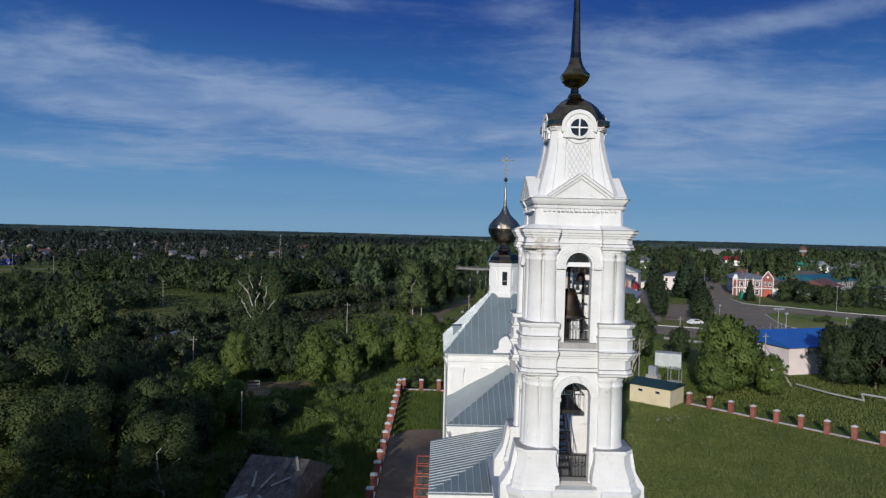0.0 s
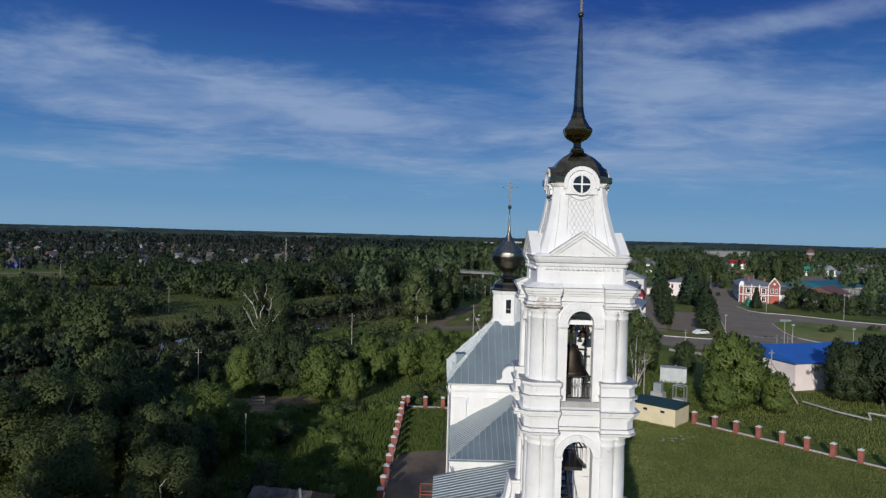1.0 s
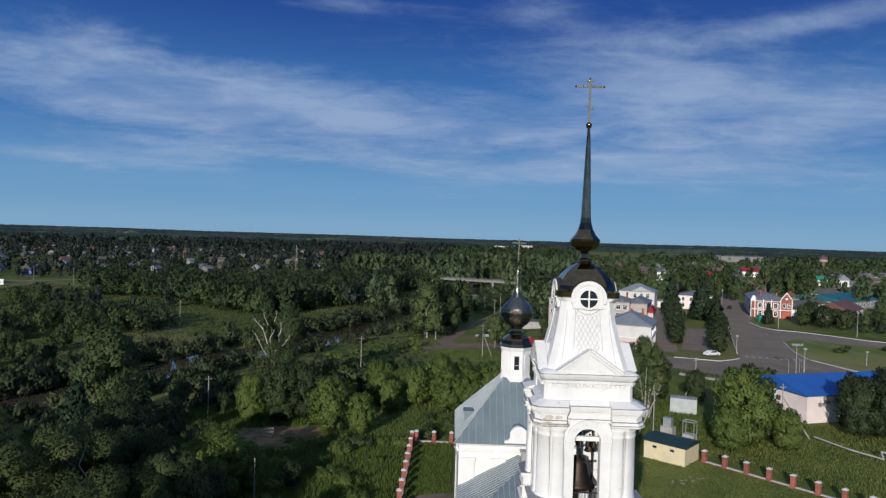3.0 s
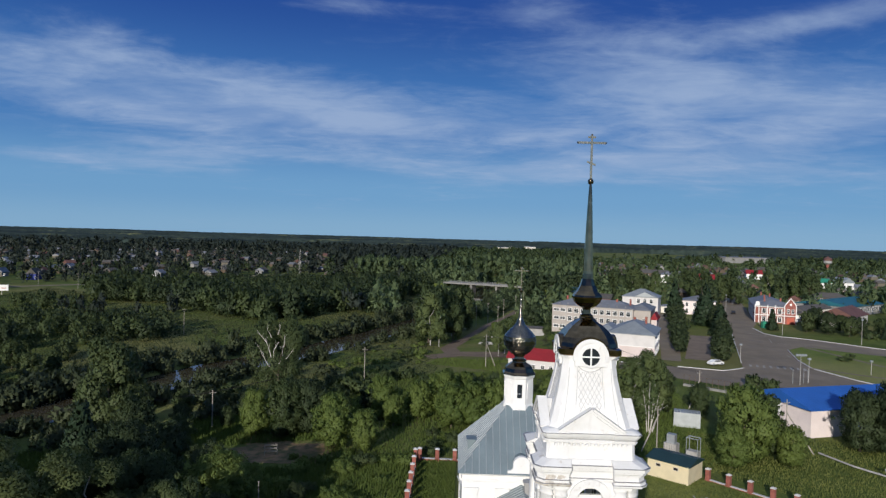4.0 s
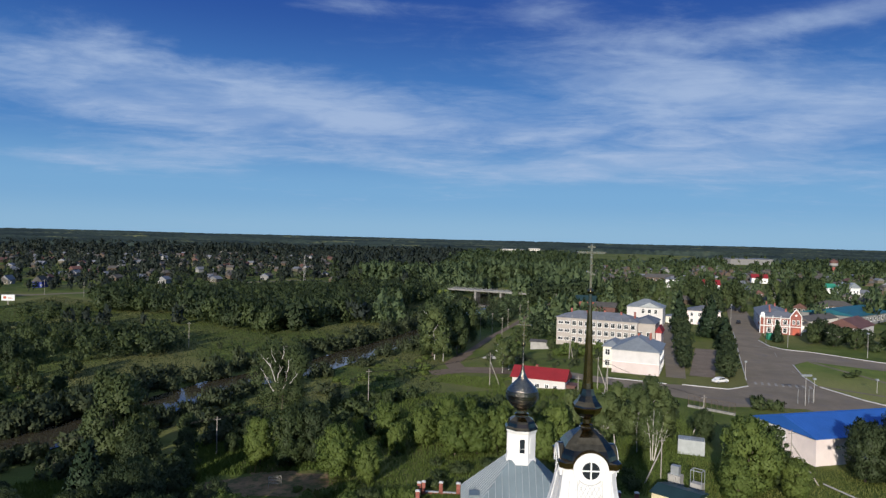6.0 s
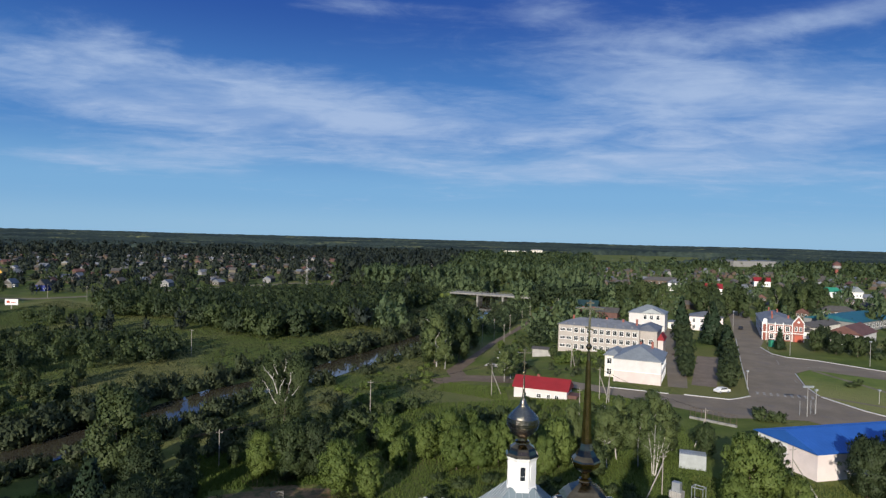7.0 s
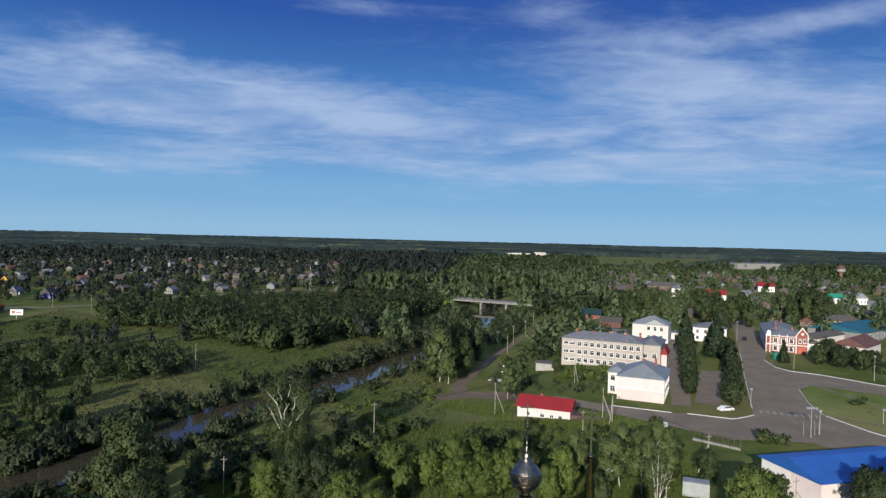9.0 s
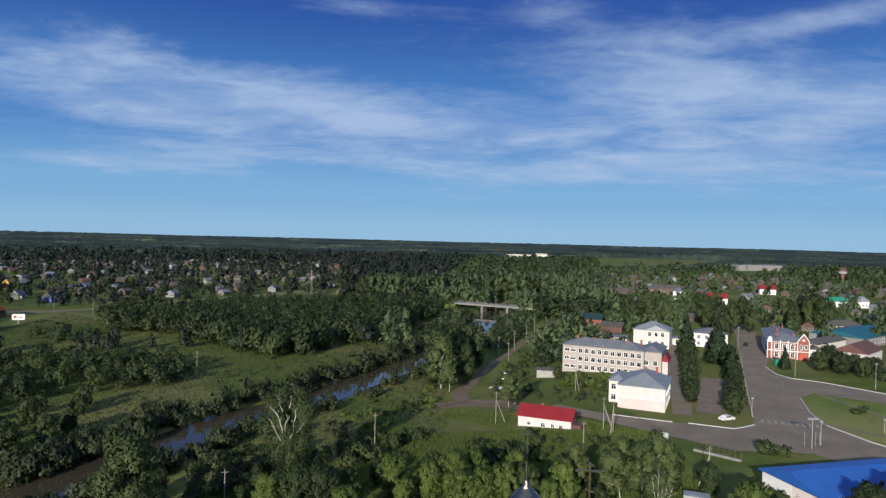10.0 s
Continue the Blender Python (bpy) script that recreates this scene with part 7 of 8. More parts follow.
scatter([(-84, 104), (-60, 104), (-40, 118), (-32, 128), (-50, 142), (-62, 148), (-76, 128)], 24, 5.0, ["mid", "dark", "willow"], 3.0, 5.5, 1.1, lambda x, y: abs(river_side(x, y)) < 22)
scatter([(-34, 138), (-14, 148), (-12, 158), (-30, 148)], 9, 4, ["bush", "mid"], 2.5, 4.5, 1.2)
scatter([(13, 205), (27, 190), (30, 235), (22, 290), (12, 250)], 20, 4.6, ["bush", "bright", "bush"], 1.6, 3.8, 1.2, lambda x, y: abs(x - 26) < 6 and 200 < y < 238)
scatter([(24, 250), (58, 250), (62, 300), (72, 340), (70, 430), (50, 380), (30, 310)], 40, 6.0, [], 4, 8, far=FAR_TREE, clear=lambda x, y: x > 42 and 310 < y < 400)
scatter([(2, 290), (15, 300), (34, 360), (40, 420), (18, 420), (12, 380)], 26, 6, [], 2.5, 5, far=FAR_TREE)
scatter([(-75, 485), (-20, 462), (-18, 478), (-24, 500), (-75, 515)], 40, 4.5, [], 5, 9, far=FAR_TREE)
scatter([(2, 300), (12, 330), (20, 380), (30, 432), (46, 428), (34, 385), (24, 330), (14, 298)], 60, 4.2, [], 3, 5.5, far=FAR_TREE)
scatter([(-28, 310), (-17, 320), (-8, 380), (-1, 440), (-14, 445), (-20, 390)], 44, 4.2, [], 3, 6, far=FAR_TREE)
scatter([(-6, 478), (2, 485), (-4, 500), (-24, 498)], 14, 3.6, [], 4, 6, far=FAR_TREE)
scatter([(45, 395), (70, 400), (100, 420), (60, 470), (38, 450)], 26, 6, [], 8, 14, far=FAR_TREE)
scatter([(-26, 96), (-8, 94), (-8, 48), (-14, 58), (-20, 62)], 30, 2.6, ["brightbush", "brightbush", "bush"], 0.8, 2.0, 1.3)
scatter([(-6, 94), (23, 94), (26, 104), (-6, 105)], 26, 3.4, ["bush"], 1.0, 2.0, 1.3)
scatter([(-5.5, 118), (24, 118), (22, 150), (-2, 155)], 20, 4.4, ["bush", "bush", "mid"], 1.6, 4.0, 1.2)
scatter([(-2, 200), (8, 196), (18, 196), (30, 186), (44, 190), (36, 228), (14, 232), (4, 224)], 60, 3.6, [], 1.2, 3.2, far=FAR_BUSH, clear=lambda x, y: (abs(x - 26) < 6 and 200 < y < 238) or (x < 9 and y > 195 and x + 4 < 0.15 * (y - 200) + 9))
for _ in range(110):
    i = trs.randint(4, 9)
    (ax, ay), (bx, by) = RIVER[i], RIVER[i + 1]
    t, o, L = trs.uniform(), -trs.uniform(12, 27), math.hypot(bx - ax, by - ay)
    FAR_BUSH.append((ax + (bx - ax) * t + (by - ay) / L * o, ay + (by - ay) * t - (bx - ax) / L * o, trs.uniform(0.9, 3.2)))
scatter([(-112, 186), (-96, 180), (-70, 212), (-56, 245), (-28, 330), (-30, 345), (-64, 262), (-96, 222)], 34, 4.0, [], 0.8, 2.2, far=FAR_BUSH)
scatter([(-40, 165), (-24, 155), (-8, 180), (-14, 240), (-28, 215)], 30, 3.6, ["brightbush", "bush", "brightbush"], 0.9, 2.3, 1.3)
scatter([(26, 120), (45, 128), (44, 150), (28, 152)], 14, 4.0, ["bush"], 1.0, 2.4, 1.3)
# tall trees of the town: behind the school, along the street, behind the brick house
scatter([(82, 372), (112, 374), (116, 392), (84, 395)], 7, 6, ["poplar", "mid", "birch"], 13, 17, 1.1)
scatter([(33, 445), (82, 418), (96, 450), (60, 500), (36, 480)], 34, 6, [], 13, 18, far=TALL)
scatter([(137, 350), (147, 352), (158, 380), (150, 384)], 5, 5, ["birch", "poplar"], 13, 18, 1.0)
scatter([(161, 350), (196, 362), (206, 395), (180, 395)], 13, 6, ["poplar", "birch", "dark"], 14, 19, 1.0)
scatter([(122, 352), (134, 356), (152, 410), (140, 412)], 8, 6, ["poplar", "birch"], 13, 18, 1.0)
scatter([(200, 330), (260, 320), (300, 400), (230, 420)], 26, 7, [], 9, 15, far=TALL)
scatter([(6, 492), (20, 496), (22, 530), (-4, 528)], 24, 3.8, [], 10, 15, far=TALL)
scatter([(-84, 528), (-1, 562), (10, 590), (-80, 570)], 90, 3.6, [], 14, 20, far=TALL)
scatter([(24, 640), (80, 600), (110, 640), (60, 700), (26, 690)], 60, 5, [], 14, 20, far=TALL)
# trees added out of sight on the left, to cast shade over the near river bank
scatter([(-105, 28), (-62, 28), (-60, 58), (-66, 74), (-115, 74)], 20, 6.0, ["screen"], 13, 17, 1.1)
# unseen tall trees added behind the start of the path, to shade the yard and the lower left
scatter([(-44, -16), (-27, -16), (-27, -2), (-41, 2)], 10, 4.0, ["screen"], 20, 23, 0.8)
scatter([(-22, 12), (-14, 12), (-13, 22), (-20, 22)], 4, 4.5, ["screen"], 9, 11, 1.0)
plant("screen", -21, 9, 13.0)
scatter([(-46, 46), (-17, 44), (-18, 60), (-46, 62)], 24, 3.6, ["bush"], 1.5, 3.0, 1.2)

# ---- woods, village and town in the distance ----
wrs = np.random.RandomState(5)


def wood_cards(n, slim, rs, size, upright_):
    """One far tree of height 1: leaf tufts round an uneven crown on a bare stem."""
    C, R = [], []
    for _ in range(11):
        t = rs.uniform(0.22, 0.93)
        full = (1.15 - t) * 0.9 if upright_ else math.sqrt(max(0.05, 1 - ((t - 0.5) / 0.5) ** 2))
        a, r = rs.uniform(0, 6.28), slim * 0.75 * math.sqrt(rs.uniform(0.1, 1)) * full
        C.append((r * math.cos(a), r * math.sin(a), t)), R.append(slim * rs.uniform(0.22, 0.42))
    V, _, N = leaves(rs, C, R, n, size, 1.3, 0.35, 0.2, 0.82, 1.1)
    return V, N


def woods(name, pts, hs, cards, leaf, label, size=1.0, slim=0.46, tall=0.2):
    """Many far trees in one mesh."""
    if len(pts) == 0:
        return
    kinds = [wood_cards(cards * 2, slim * (0.72 if i < 10 * tall else 1.0), wrs, size * 0.066, i < 10 * tall) for i in range(10)]
    out, soft = [], []
    gz_ = ground_z(pts[:, 0], pts[:, 1])
    for (x, y), h, z in zip(pts, hs, gz_):
        (k, nk), a = kinds[wrs.randint(10)], wrs.uniform(0, 6.28)
        ca, sa = math.cos(a), math.sin(a)
        f = wrs.uniform(0.85, 1.25)
        out.append(np.stack([(k[:, 0] * ca - k[:, 1] * sa) * h * f + x, (k[:, 0] * sa + k[:, 1] * ca) * h * f + y, k[:, 2] * h + z], 1))
        soft.append(np.stack([nk[:, 0] * ca - nk[:, 1] * sa, nk[:, 0] * sa + nk[:, 1] * ca, nk[:, 2]], 1))
    V = np.concatenate(out)
    return tagged(raw(name, V, np.arange(len(V)).reshape(-1, 3), leaf, size=3, normals=np.concatenate(soft)), label, "woods", kind="stuff")


STREET = [(74, 160), (110, 258), (146, 353), (180, 451), (260, 660)]
VILLAGE_ROADS = [[(-330, 372), (-257, 378), (-228, 412), (-200, 484), (-145, 566), (-88, 560), (-30, 492)], [(-500, 640), (-300, 655), (-100, 650)], [(-600, 800), (-200, 820)]]
houses_at = []


def random_ring(n, r0, r1, a0=-40, a1=42):
    r = np.sqrt(wrs.uniform(r0 * r0, r1 * r1, n))
    a = np.radians(wrs.uniform(a0, a1, n))
    return np.stack([r * np.sin(a), r * np.cos(a)], 1)


# village houses: few models, many copies
MODELS = []
for i, (w, d, h, rh, wall, tin, lab) in enumerate((
        (6.5, 8, 2.8, 2.2, M_LOG, M_SLATE, "weathered timber village house with slate roof"), (7, 7, 2.8, 2.2, M_WOODPAINT, M_TINGREY, "painted timber village house with grey sheet roof"), (6.5, 8, 3.0, 2.4, M_DULLWHITE, M_TINGREY, "white village house with grey roof"),
        (7, 8, 2.8, 2.4, M_LOG, M_RUSTRED, "timber village house with rust-red roof"), (8, 8, 3.6, 2.4, M_DULLWHITE, M_TINGREY, "pale village house with grey sheet roof"), (6.5, 7, 2.8, 2.3, M_WOODPAINT, M_SLATE, "drab painted village house with slate roof"))):
    MODELS.append((w, d, h, rh, wall, tin, lab))
made_model, far_tris = {}, {}


def village_house(x, y, turn, i, apart):
    """A village house: the nearer ones are things, those farther off than can be picked apart go into joined meshes."""
    w, d, h, rh, wall, tin, lab = MODELS[i]
    houses_at.append((x, y))
    if not apart:
        c, s, z = math.cos(radians(turn)), math.sin(radians(turn)), gz(x, y)
        base = [(0, 0), (w, 0), (w, d), (0, d)]
        eave = [(-0.4, -0.4), (w + 0.4, -0.4), (w + 0.4, d + 0.4), (-0.4, d + 0.4)]
        V = [(*p, -1.0) for p in base] + [(*p, h) for p in base] + [(*p, h - 0.05) for p in eave] + [(w / 2, -0.4, h + rh), (w / 2, d + 0.4, h + rh), (w / 2, 0, h + rh * 0.9), (w / 2, d, h + rh * 0.9)]
        V = np.array([(x + c * u - s * v, y + s * u + c * v, z + q) for u, v, q in V])
        sides = [t for k in range(4) for t in ((k, (k + 1) % 4, 4 + (k + 1) % 4), (k, 4 + (k + 1) % 4, 4 + k))] + [(4, 5, 14), (6, 7, 15)]
        slopes = [(9, 10, 13), (9, 13, 12), (11, 8, 12), (11, 12, 13)]
        for mat, tris in ((wall, sides), (tin, slopes)):
            far_tris.setdefault(mat.name, (mat, []))[1].extend(V[list(t)] for t in tris)
        return
    key = (i, math.hypot(x, y) < 560)
    if key not in made_model:
        # windows only where they are near enough to be told apart
        win = [("front", 3, 1.0, 0.9, 1.2, 0.5, w - 0.5)] if key[1] else []
        made_model[key] = house("village_house", lab, (x, y), turn, w, d, h, "gable_y", rh, wall, tin, win, group="village houses", bars=False)
        return
    copy_thing(made_model[key], pose(x, y, gz(x, y), 0, 0, turn))


spots = []
for n, r0, r1, a0, a1, gap in ((300, 540, 1250, -38, -11, 13), (60, 640, 1150, -11, -3, 16), (170, 360, 1100, 18, 38, 15), (60, 420, 1000, 10, 18, 15)):
    got = 0
    for x, y in random_ring(n * 12, r0, r1, a0, a1):
        if got >= n:
            break
        if any((x - a) ** 2 + (y - b) ** 2 < gap * gap for a, b in spots) or inside(np.array([x]), np.array([y]), FOREST_A)[0] or abs(river_side(x, y)) < 25:
            continue
        if near_line(np.array([x]), np.array([y]), STREET, 11)[0] or any(near_line(np.array([x]), np.array([y]), v, 9)[0] for v in VILLAGE_ROADS) or (x > 95 and y < 350 and x < 240):
            continue
        spots.append((x, y))
        got += 1
for k, (x, y) in enumerate(sorted(spots, key=lambda p: math.hypot(*p))):
    village_house(x, y, wrs.uniform(-25, 25) + (90 if wrs.uniform() < 0.4 else 0) - 10, wrs.choice(6, p=[0.42, 0.20, 0.08, 0.09, 0.06, 0.15]), k < 280)
for mat, tris in far_tris.values():
    tagged(raw("far_houses", np.concatenate(tris), np.arange(len(tris) * 3).reshape(-1, 3), mat, size=3), "small houses of the village far beyond the river", "houses", kind="stuff")
# landmarks far off
house("white_house", "white two-storey house beyond the river meadow", (-131, 690), -6, 17, 12, 6.0, "hip", 2.4, M_WHITE, M_TINGREY, [("front", 5, 3.6, 1.2, 1.5, 0.5, 16.5), ("front", 5, 0.8, 1.2, 1.5, 0.5, 16.5)])
houses_at += [(-123, 694), (-318, 446), (-272, 408), (-268, 352)]
house("blue_house", "small blue house with dark roof by village road", (-284, 425), 5, 6, 8, 4.0, "gable_y", 3.6, material("blue_paint", (0.03, 0.05, 0.24), 0.7), M_SLATE, [("front", 2, 1, 0.9, 1.2, 0.5, 7.5)], bars=False)
house("white_house", "white gabled house by the village road", (-316, 440), 5, 5, 8, 3.0, "gable_y", 3.2, M_DULLWHITE, M_TINGREY, [("front", 2, 1, 0.9, 1.2, 0.5, 8.5)])
house("orange_house", "timber house with orange tile roof by road", (-272, 350), -20, 12, 9, 4.0, "gable_x", 3.6, M_LOG, material("orange_tiles", (0.5, 0.16, 0.05), 0.7), [("front", 3, 1, 0.9, 1.2, 0.5, 11)], bars=False)
house("gold_house", "tall house with gilded yellow gable roof", (-366, 500), 0, 6, 8, 5.0, "gable_y", 3.6, M_LOG, material("ochre_roof", (0.5, 0.3, 0.05), 0.5), [("front", 2, 1, 0.9, 1.2, 0.5, 9)], bars=False)
wt = thing("water_tower", "red and white water tower on a tapered stem", "water tower", (499, 900, gz(499, 900)))
part("stem", revolve(bmesh.new(), [(2.6, -1), (1.8, 8), (2.2, 12)], 12), M_BRICK, wt)
part("tank", revolve(bmesh.new(), [(2.2, 12), (5.2, 14), (5.2, 17)], 16), M_DULLWHITE, wt)
part("cap", revolve(bmesh.new(), [(5.3, 17), (5.3, 20), (0.4, 23)], 16), M_RUSTRED, wt)
house("factory", "long white factory hall on the horizon", (505, 1254), 16, 96, 40, 11.0, "gable_x", 1.5, M_DULLWHITE, M_TINGREY, [], "factory", bars=False)
house("factory", "white panel block far beyond the woods", (84, 1530), -5, 60, 16, 14.0, "hip", 1.0, M_PLASTER, M_TINGREY, [("front", 14, s, 2.2, 1.6, 1, 57) for s in (2, 6, 10, 13.6)], "factory", bars=False)
house("factory", "white panel block far beyond the woods", (152, 1520), -5, 26, 16, 17.0, "hip", 1.0, M_PLASTER, M_TINGREY, [("front", 6, s, 2.2, 1.6, 1, 25) for s in (2, 6, 10, 14)], "factory", bars=False)
house("long_house", "long two-storey timber house among trees", (172, 640), -10, 36, 14, 7.0, "hip", 3.2, M_LOG, M_SLATE, [("front", 9, 4.2, 1.2, 1.6, 1, 35), ("front", 9, 1.0, 1.2, 1.6, 1, 35)], bars=False)
house("green_roof_house", "brick house with dark green roof by river road", (60, 374), -20, 14, 10, 4.5, "gable_x", 3.0, M_BRICK, M_GREENDARK, [("front", 3, 1.2, 1.0, 1.4, 1, 13)], bars=False)
house("brick_shed", "old red brick shed with pale roof", (67, 342), -25, 11, 8, 3.6, "gable_x", 2.2, M_RUSTRED, M_SLATE, [], "shed")
house("red_roof_house", "white house with bright red roof in the far town", (181, 508), -15, 14, 10, 5.0, "gable_x", 3.6, M_WHITE, M_REDTIN, [("front", 4, 1.3, 1.0, 1.4, 1, 13)])
house("red_roof_house", "white house with bright red roof in the far town", (272, 628), -15, 14, 10, 5.0, "gable_x", 3.6, M_WHITE, M_REDTIN, [("front", 4, 1.3, 1.0, 1.4, 1, 13)])
house("white_house", "white gabled house with pale roof in the town", (293, 510), 10, 11, 12, 5.0, "gable_y", 4.0, M_WHITE, M_TINLIT, [("front", 3, 1.3, 1.0, 1.4, 1, 10)])
house("green_house", "house with a green sheet roof in the town", (280, 514), 10, 10, 12, 4.5, "gable_x", 3.0, M_WHITE, M_GREENBOX, [])
house("white_house", "white two-storey house in the far town", (180, 590), -12, 16, 11, 7.5, "hip", 2.8, M_WHITE, M_TINGREY, [("front", 4, 4.6, 1.2, 1.5, 1, 15), ("front", 4, 1.2, 1.2, 1.5, 1, 15)])
for x, y in ((500, 1255), (540, 1266), (580, 1280), (100, 1530), (125, 1530), (160, 1520), (185, 640), (65, 378), (72, 345), (186, 512), (278, 632), (298, 516), (188, 595), (568, 1018)):
    houses_at.append((x, y))
mast = thing("radio_mast", "pale lattice radio mast standing among the woods", "mast", (-119, 488, -4.5))
for a in range(3):
    c_, s_ = math.cos(a * 2.094), math.sin(a * 2.094)
    part("leg", beam(bmesh.new(), (1.1 * c_, 1.1 * s_, 0), (0.3 * c_, 0.3 * s_, 24), 0.06, 5), M_CONC, mast)
bm = bmesh.new()
for i in range(16):
    z0, z1 = i * 1.5, i * 1.5 + 1.5
    for a in range(3):
        r0, r1 = 1.1 - 0.8 * z0 / 24, 1.1 - 0.8 * z1 / 24
        beam(bm, (r0 * math.cos(a * 2.094), r0 * math.sin(a * 2.094), z0), (r1 * math.cos(a * 2.094 + 2.094), r1 * math.sin(a * 2.094 + 2.094), z1), 0.03, 4)
part("lattice", bm, M_CONC, mast)
bb = thing("billboard", "white roadside billboard with red marks", "billboard", (-234, 331, gz(-234, 331)), 15)
part("panel", boxes((-3, 3, -0.1, 0.1, 2.2, 5.2)), M_WHITEPAINT, bb)
part("leg", boxes((-0.2, 0.2, -0.15, 0.15, -0.3, 2.2)), M_POLE, bb)
part("red_mark", boxes((-2.2, -0.8, -0.13, -0.1, 3.2, 4.4), (-0.2, 1.9, -0.13, -0.1, 3.3, 3.7)), M_REDPAINT, bb)


def open_land(p):
    """Where no far tree stands: water, roads, fields, house sites, the near town."""
    x, y = p[:, 0], p[:, 1]
    no = np.abs(river_side(x, y)) < 13
    no |= near_line(x, y, STREET, 9)
    for v in VILLAGE_ROADS:
        no |= near_line(x, y, v, 8)
    no |= near_line(x, y, [(1, 230), (11, 272), (23, 311), (46, 390), (70, 455)], 6) | near_line(x, y, [(-60, 495), (12, 462), (90, 428)], 9)
    no |= inside(x, y, [(-200, 462), (-150, 470), (-90, 502), (-30, 484), (-18, 512), (-90, 540), (-150, 530), (-205, 520)])
    no |= inside(x, y, [(-290, 400), (-262, 345), (-215, 262), (-165, 250), (-150, 290), (-230, 350), (-240, 400)]) | inside(x, y, FIELD_L) | inside(x, y, [(-260, 330), (-200, 300), (-165, 283), (-150, 320), (-205, 360), (-232, 420), (-262, 385)])
    no |= (np.hypot(x, y) < 300) & (x > -250) | (inside(x, y, FOREST_A))
    no |= inside(x, y, [(30, 180), (75, 150), (130, 200), (230, 150), (240, 300), (160, 300), (150, 360), (120, 350), (95, 330), (60, 330), (50, 250)])
    no |= inside(x, y, [(-30, 300), (30, 300), (62, 400), (60, 470), (-60, 505), (-40, 420)])
    no |= inside(x, y, [(-20, 540), (40, 560), (60, 610), (10, 640), (-18, 600)]) | inside(x, y, [(395, 1000), (520, 1060), (640, 1200), (600, 1290), (470, 1240)]) | inside(x, y, [(190, 1060), (400, 1120), (480, 1250), (640, 1460), (300, 1500)])
    for a, b in houses_at:
        # a clear yard in front of each house
        no |= (np.abs(x - a - 4 + (b - y) * a / max(b, 1) * 0.9) < 4.5) & (y > b - 13) & (y < b + 9)
    return no


def grow(name, n, r0, r1, h0, h1, cards, leaf, label, size, keep=None, a0=-40, a1=42):
    p = random_ring(n, r0, r1, a0, a1)
    ok = ~open_land(p)
    if keep is not None:
        ok &= keep(p)
    p = p[ok]
    # lower garden trees among the houses of the town
    low = np.where(((p[:, 0] > 0.18 * p[:, 1]) | (p[:, 0] < -0.2 * p[:, 1])) & (np.hypot(p[:, 0], p[:, 1]) < 1100), 0.7, 1.0)
    woods(name, p, wrs.uniform(h0, h1, len(p)) * low, cards, leaf, label, size)


def village(p):
    """Thinner planting among the village houses."""
    a = np.degrees(np.arctan2(p[:, 0], p[:, 1]))
    r = np.hypot(p[:, 0], p[:, 1])
    v = ((a < -11) & (r > 470) & (r < 1150)) | ((a > 12) & (r > 350) & (r < 1000)) | ((a > 6) & (a <= 12) & (r < 520))
    return ~v | (wrs.uniform(size=len(p)) < np.where(a > 0, 0.28, 0.42))


ft = np.array(FAR_TREE)
half = wrs.uniform(size=len(ft)) < 0.4
# lighter leaf colour on the town side, standing in for stronger light
east = half & (ft[:, 0] > -20)
woods("bank_trees", ft[east, :2], ft[east, 2], 145, M_WOODS, "light green trees on the town bank of the river", 1.0, 0.58, 0.0)
half &= ~east
other = ~half & ~east
woods("meadow_trees", ft[half, :2], ft[half, 2], 145, M_LEAF, "dense leafy trees of the river meadow", 1.0, 0.58, 0.0)
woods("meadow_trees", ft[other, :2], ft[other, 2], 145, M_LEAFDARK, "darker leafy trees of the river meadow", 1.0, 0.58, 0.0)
tt_ = np.array(TALL)
woods("tall_trees", tt_[:, :2], tt_[:, 2], 90, M_WOODS, "tall slender trees around the river bridge and town", 1.0, 0.26, 0.7)
fb_ = np.array(FAR_BUSH)
brs = np.random.RandomState(8)
fb_ = fb_[brs.uniform(size=len(fb_)) < 0.8]
fb_[:, 2] *= brs.uniform(0.4, 1.15, len(fb_))
woods("bank_bushes", fb_[:, :2], fb_[:, 2], 100, M_WILLOW, "willow bushes along the river bank", 1.35, 0.55, 0.0)
# left of the river the leaf colour itself carries shade and haze
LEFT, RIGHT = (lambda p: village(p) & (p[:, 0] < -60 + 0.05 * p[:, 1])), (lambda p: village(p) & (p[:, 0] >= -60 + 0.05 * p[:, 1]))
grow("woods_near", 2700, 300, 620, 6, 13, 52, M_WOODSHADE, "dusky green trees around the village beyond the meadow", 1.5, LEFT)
grow("woods_near", 2700, 300, 620, 6, 13, 52, M_WOODS, "mixed green trees between meadow and town", 1.5, RIGHT)
grow("woods_near_dark", 1000, 320, 640, 8, 15, 54, M_LEAFDARK, "darker trees between meadow, village and town", 1.5, lambda p: village(p) & (p[:, 0] < 20))
grow("woods_near", 500, 320, 640, 8, 15, 54, M_LEAF, "tall leafy trees among the houses of the town", 1.5, lambda p: village(p) & (p[:, 0] > 20))
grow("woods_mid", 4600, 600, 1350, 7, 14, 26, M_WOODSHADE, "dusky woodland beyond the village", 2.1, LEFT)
grow("woods_mid", 4600, 600, 1350, 7, 14, 26, M_WOODS, "mixed woodland beyond the river and town", 2.1, RIGHT)
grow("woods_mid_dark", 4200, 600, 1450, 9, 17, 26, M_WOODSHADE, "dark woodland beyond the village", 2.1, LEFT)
grow("woods_mid_dark", 4200, 600, 1450, 9, 17, 26, M_LEAF, "darker woodland beyond the river and town", 2.1, RIGHT)
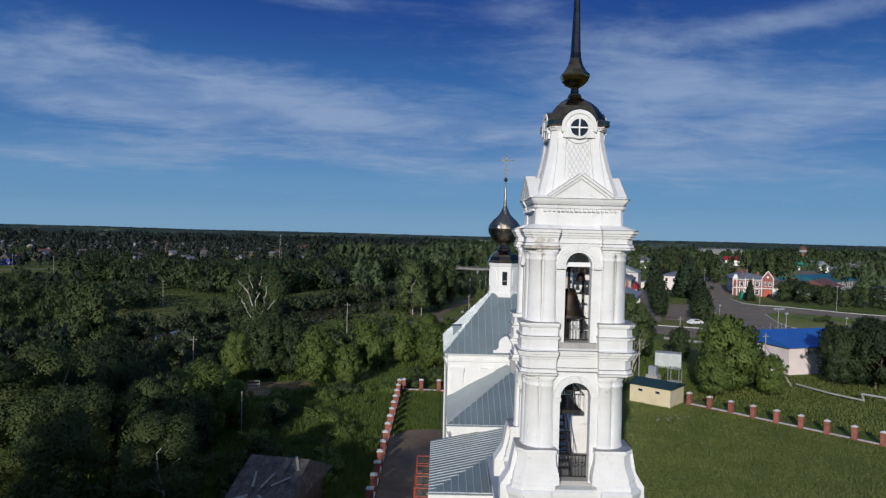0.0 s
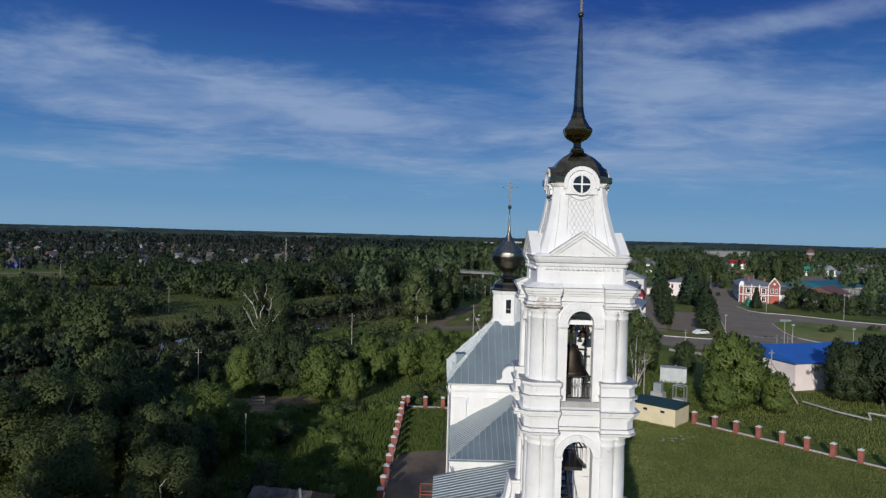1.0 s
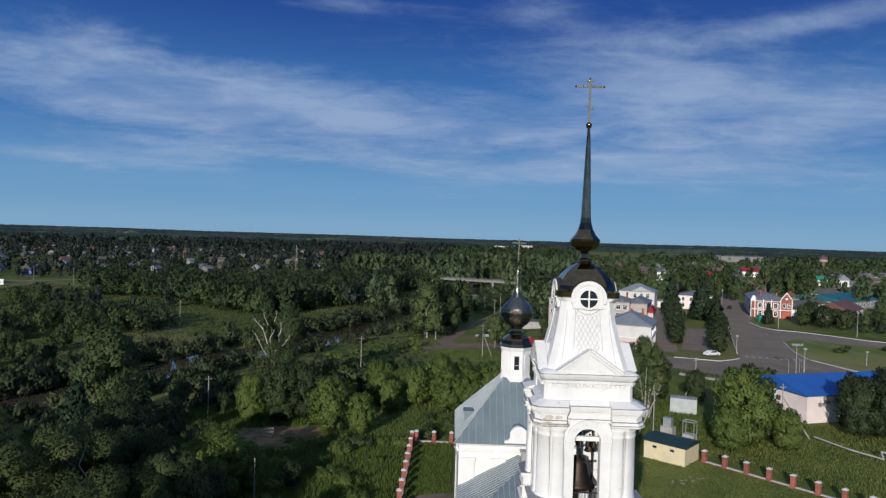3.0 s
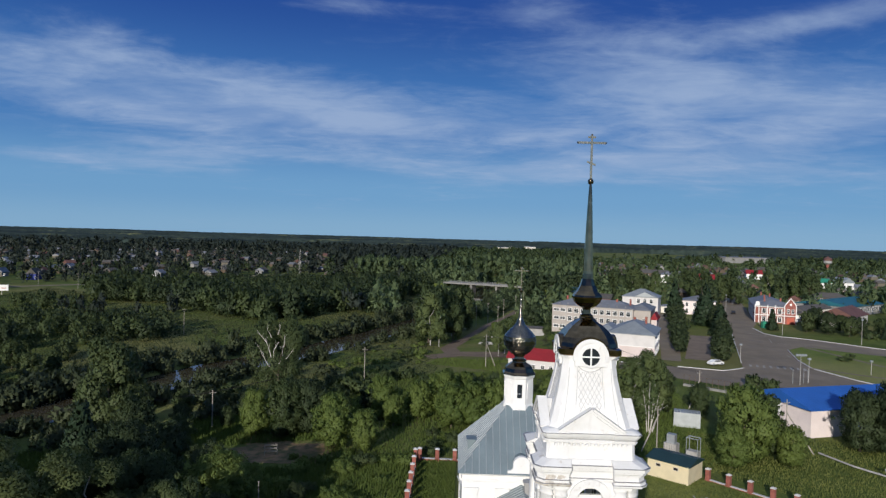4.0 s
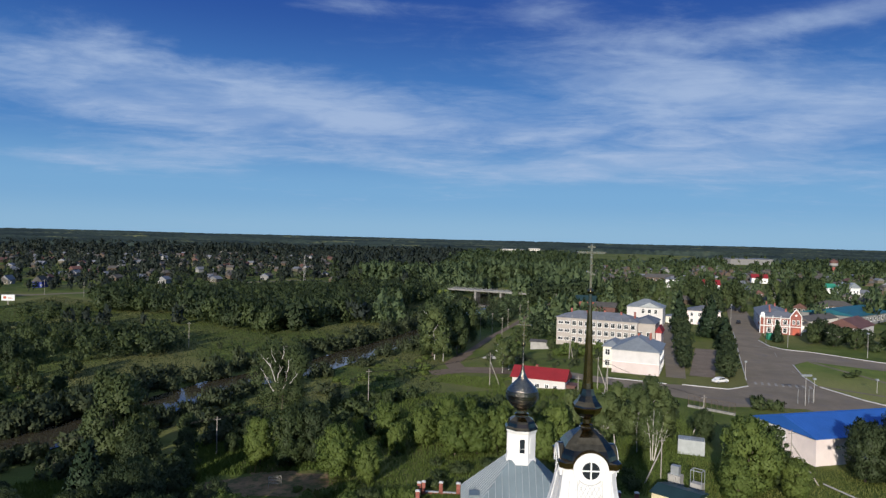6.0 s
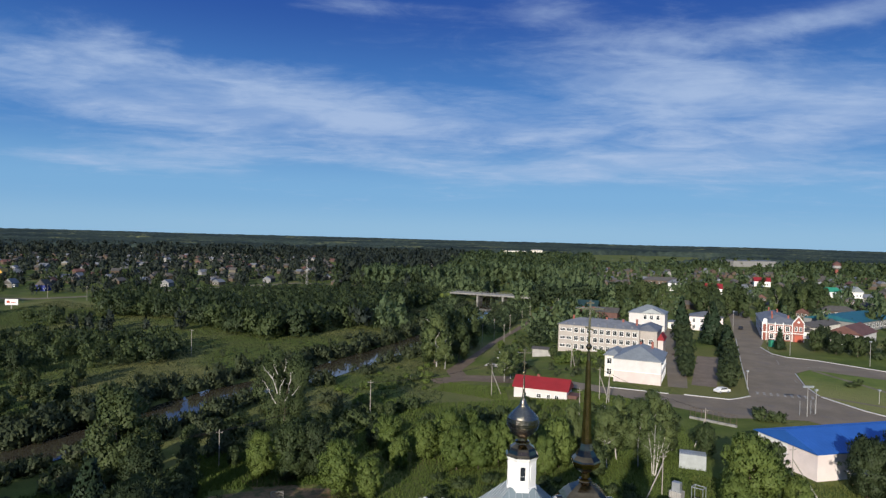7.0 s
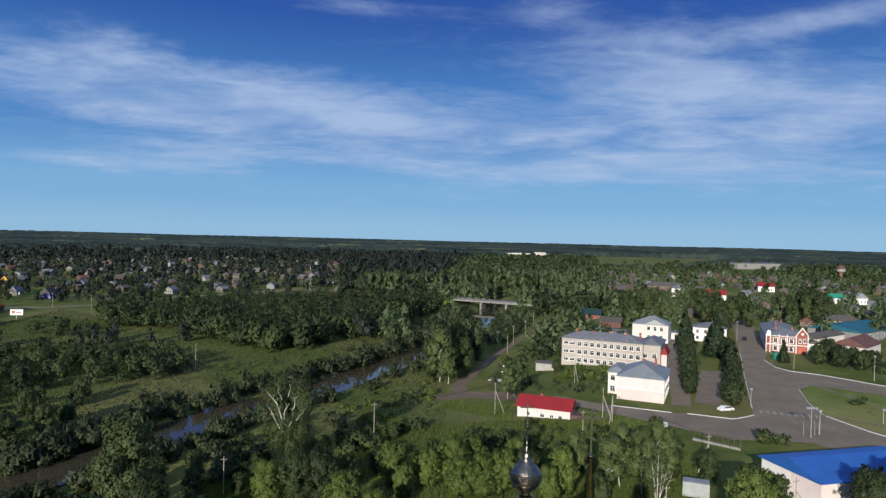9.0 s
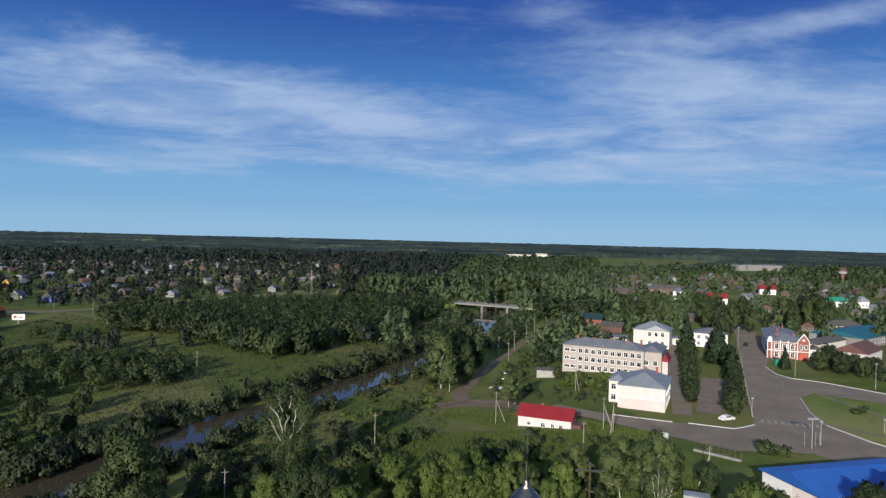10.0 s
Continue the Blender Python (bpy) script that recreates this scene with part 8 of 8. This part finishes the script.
# the forest that reaches the horizon, seen only as a closed canopy
ang, rad = np.radians(np.linspace(-44, 46, 330)), 1250 * (4850 / 1250) ** np.linspace(0, 1, 190)
RA, AN = np.meshgrid(rad, ang, indexing="ij")
RA, AN = RA * (1 + wrs.uniform(-0.002, 0.002, RA.shape)), AN + wrs.uniform(-0.001, 0.001, AN.shape)
CX, CY = RA * np.sin(AN), RA * np.cos(AN)
field = np.sin(CX / 210 + 1.7 * np.sin(CY / 800)) * np.sin(CY / 170 + 0.9 * np.sin(CX / 330)) > 0.80
field |= inside(CX, CY, [(210, 1240), (400, 1240), (640, 1600), (760, 1900), (520, 2050), (300, 1900)]) | inside(CX, CY, [(60, 1400), (165, 1390), (185, 1540), (70, 1550)]) | inside(CX, CY, [(440, 1100), (640, 1180), (650, 1330), (470, 1290)])
tall = 9 + 3.5 * np.sin(CX / 390) * np.sin(CY / 260 + 1) + wrs.uniform(-4.5, 4.5, CX.shape)
CZ = ground_z(CX, CY) + np.where(field, -1.0, tall) * np.clip((RA - 1240) / 60, -0.2, 1)
ci = np.arange(CX.size).reshape(CX.shape)
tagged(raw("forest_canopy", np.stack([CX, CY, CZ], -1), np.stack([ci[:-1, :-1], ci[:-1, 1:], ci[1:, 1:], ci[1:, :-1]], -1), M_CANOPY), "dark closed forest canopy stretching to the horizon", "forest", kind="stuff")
# a row of tall trees along the far road
row = np.stack([np.linspace(-95, 60, 60) + wrs.uniform(-4, 4, 60), 560 + wrs.uniform(0, 60, 60)], 1)
row = row[~open_land(row)]
woods("tree_belt", row, wrs.uniform(13, 19, len(row)), 60, M_LEAF, "belt of tall slender birches along the far road", 1.7, 0.22)


# ---- grass and weeds ----
def blades(name, poly, n, h0, h1, mat, label, clear=None, w=0.07):
    xs, ys = [p[0] for p in poly], [p[1] for p in poly]
    x, y = wrs.uniform(min(xs), max(xs), n * 2), wrs.uniform(min(ys), max(ys), n * 2)
    ok = inside(x, y, poly)
    if clear:
        ok &= ~clear(x, y)
    x, y = x[ok][:n], y[ok][:n]
    z, a, h = ground_z(x, y), wrs.uniform(0, 6.28, len(x)), wrs.uniform(h0, h1, len(x))
    lx, ly = wrs.normal(size=len(x)) * 0.12, wrs.normal(size=len(x)) * 0.12
    V = np.stack([np.stack([x - np.cos(a) * w, y - np.sin(a) * w, z - 0.02], 1), np.stack([x + np.cos(a) * w, y + np.sin(a) * w, z - 0.02], 1), np.stack([x + lx, y + ly, z + h], 1)], 1)
    return tagged(raw(name, V.reshape(-1, 3), np.arange(len(x) * 3).reshape(-1, 3), mat, size=3), label, "grass", kind="stuff")


blades("lawn_grass", [(8, 45), (46, 45), (48, 71), (32, 88), (12, 91), (9.5, 64)], 75000, 0.06, 0.30, M_LAWNBLADE, "rough green lawn grass of the churchyard")
blades("lawn_grass", [(33, 92), (48, 76), (75, 50), (90, 70), (60, 108), (36, 110)], 25000, 0.12, 0.45, M_LAWNBLADE, "rough grass beside the fence")
blades("weeds", [(-22, 94), (-7.5, 94), (-7.5, 45), (-20, 45)], 26000, 0.2, 0.8, M_BLADE, "tall weeds outside the churchyard fence")
blades("weeds", [(-48, 45), (-19.5, 45), (-21.5, 90), (-48, 90)], 26000, 0.3, 1.0, M_BLADE, "tall weeds under the trees beside the church", None, 0.11)
blades("weeds", [(-52, 88), (-41, 88), (-41, 104), (-20, 104), (-20, 125), (-52, 125)], 16000, 0.3, 0.9, M_BLADE, "tall weeds round the clearing", None, 0.12)
blades("weeds", [(-72, 60), (-48, 60), (-48, 88), (-52, 104), (-72, 104)], 16000, 0.3, 0.9, M_BLADE, "tall weeds on the river bank", None, 0.12)
blades("weeds", [(-6.4, 71), (-4.5, 74), (-1.4, 74), (-1.2, 92), (-6.4, 92)], 8000, 0.15, 0.5, M_BLADE, "tall grass inside the churchyard fence")
blades("weeds", [(-20, 94), (38, 94), (45, 140), (24, 160), (-10, 160), (-30, 180), (-25, 120)], 60000, 0.15, 0.7, M_BLADE, "tall meadow grass and weeds behind the church")
blades("meadow_tussocks", [(-210, 140), (-120, 135), (-70, 150), (-45, 120), (-8, 120), (-6, 180), (-10, 240), (0, 300), (-26, 380), (-120, 300), (-240, 380)], 60000, 0.15, 0.5, M_TUSSOCK, "tall tussocky grass of the river meadow", lambda x, y: np.abs(river_side(x, y)) < 9, 0.2)
blades("verge_grass", [(8, 160), (24, 152), (45, 150), (40, 178), (20, 185), (-4, 192), (-10, 180)], 14000, 0.15, 0.5, M_BLADE, "long verge grass by the road", lambda x, y: near_line(x, y, [(52, 164), (40, 171), (24, 180), (8, 188), (-2, 197)], 7.5) | ((x > 10) & (x < 28) & (y > 157) & (y < 174)), 0.12)
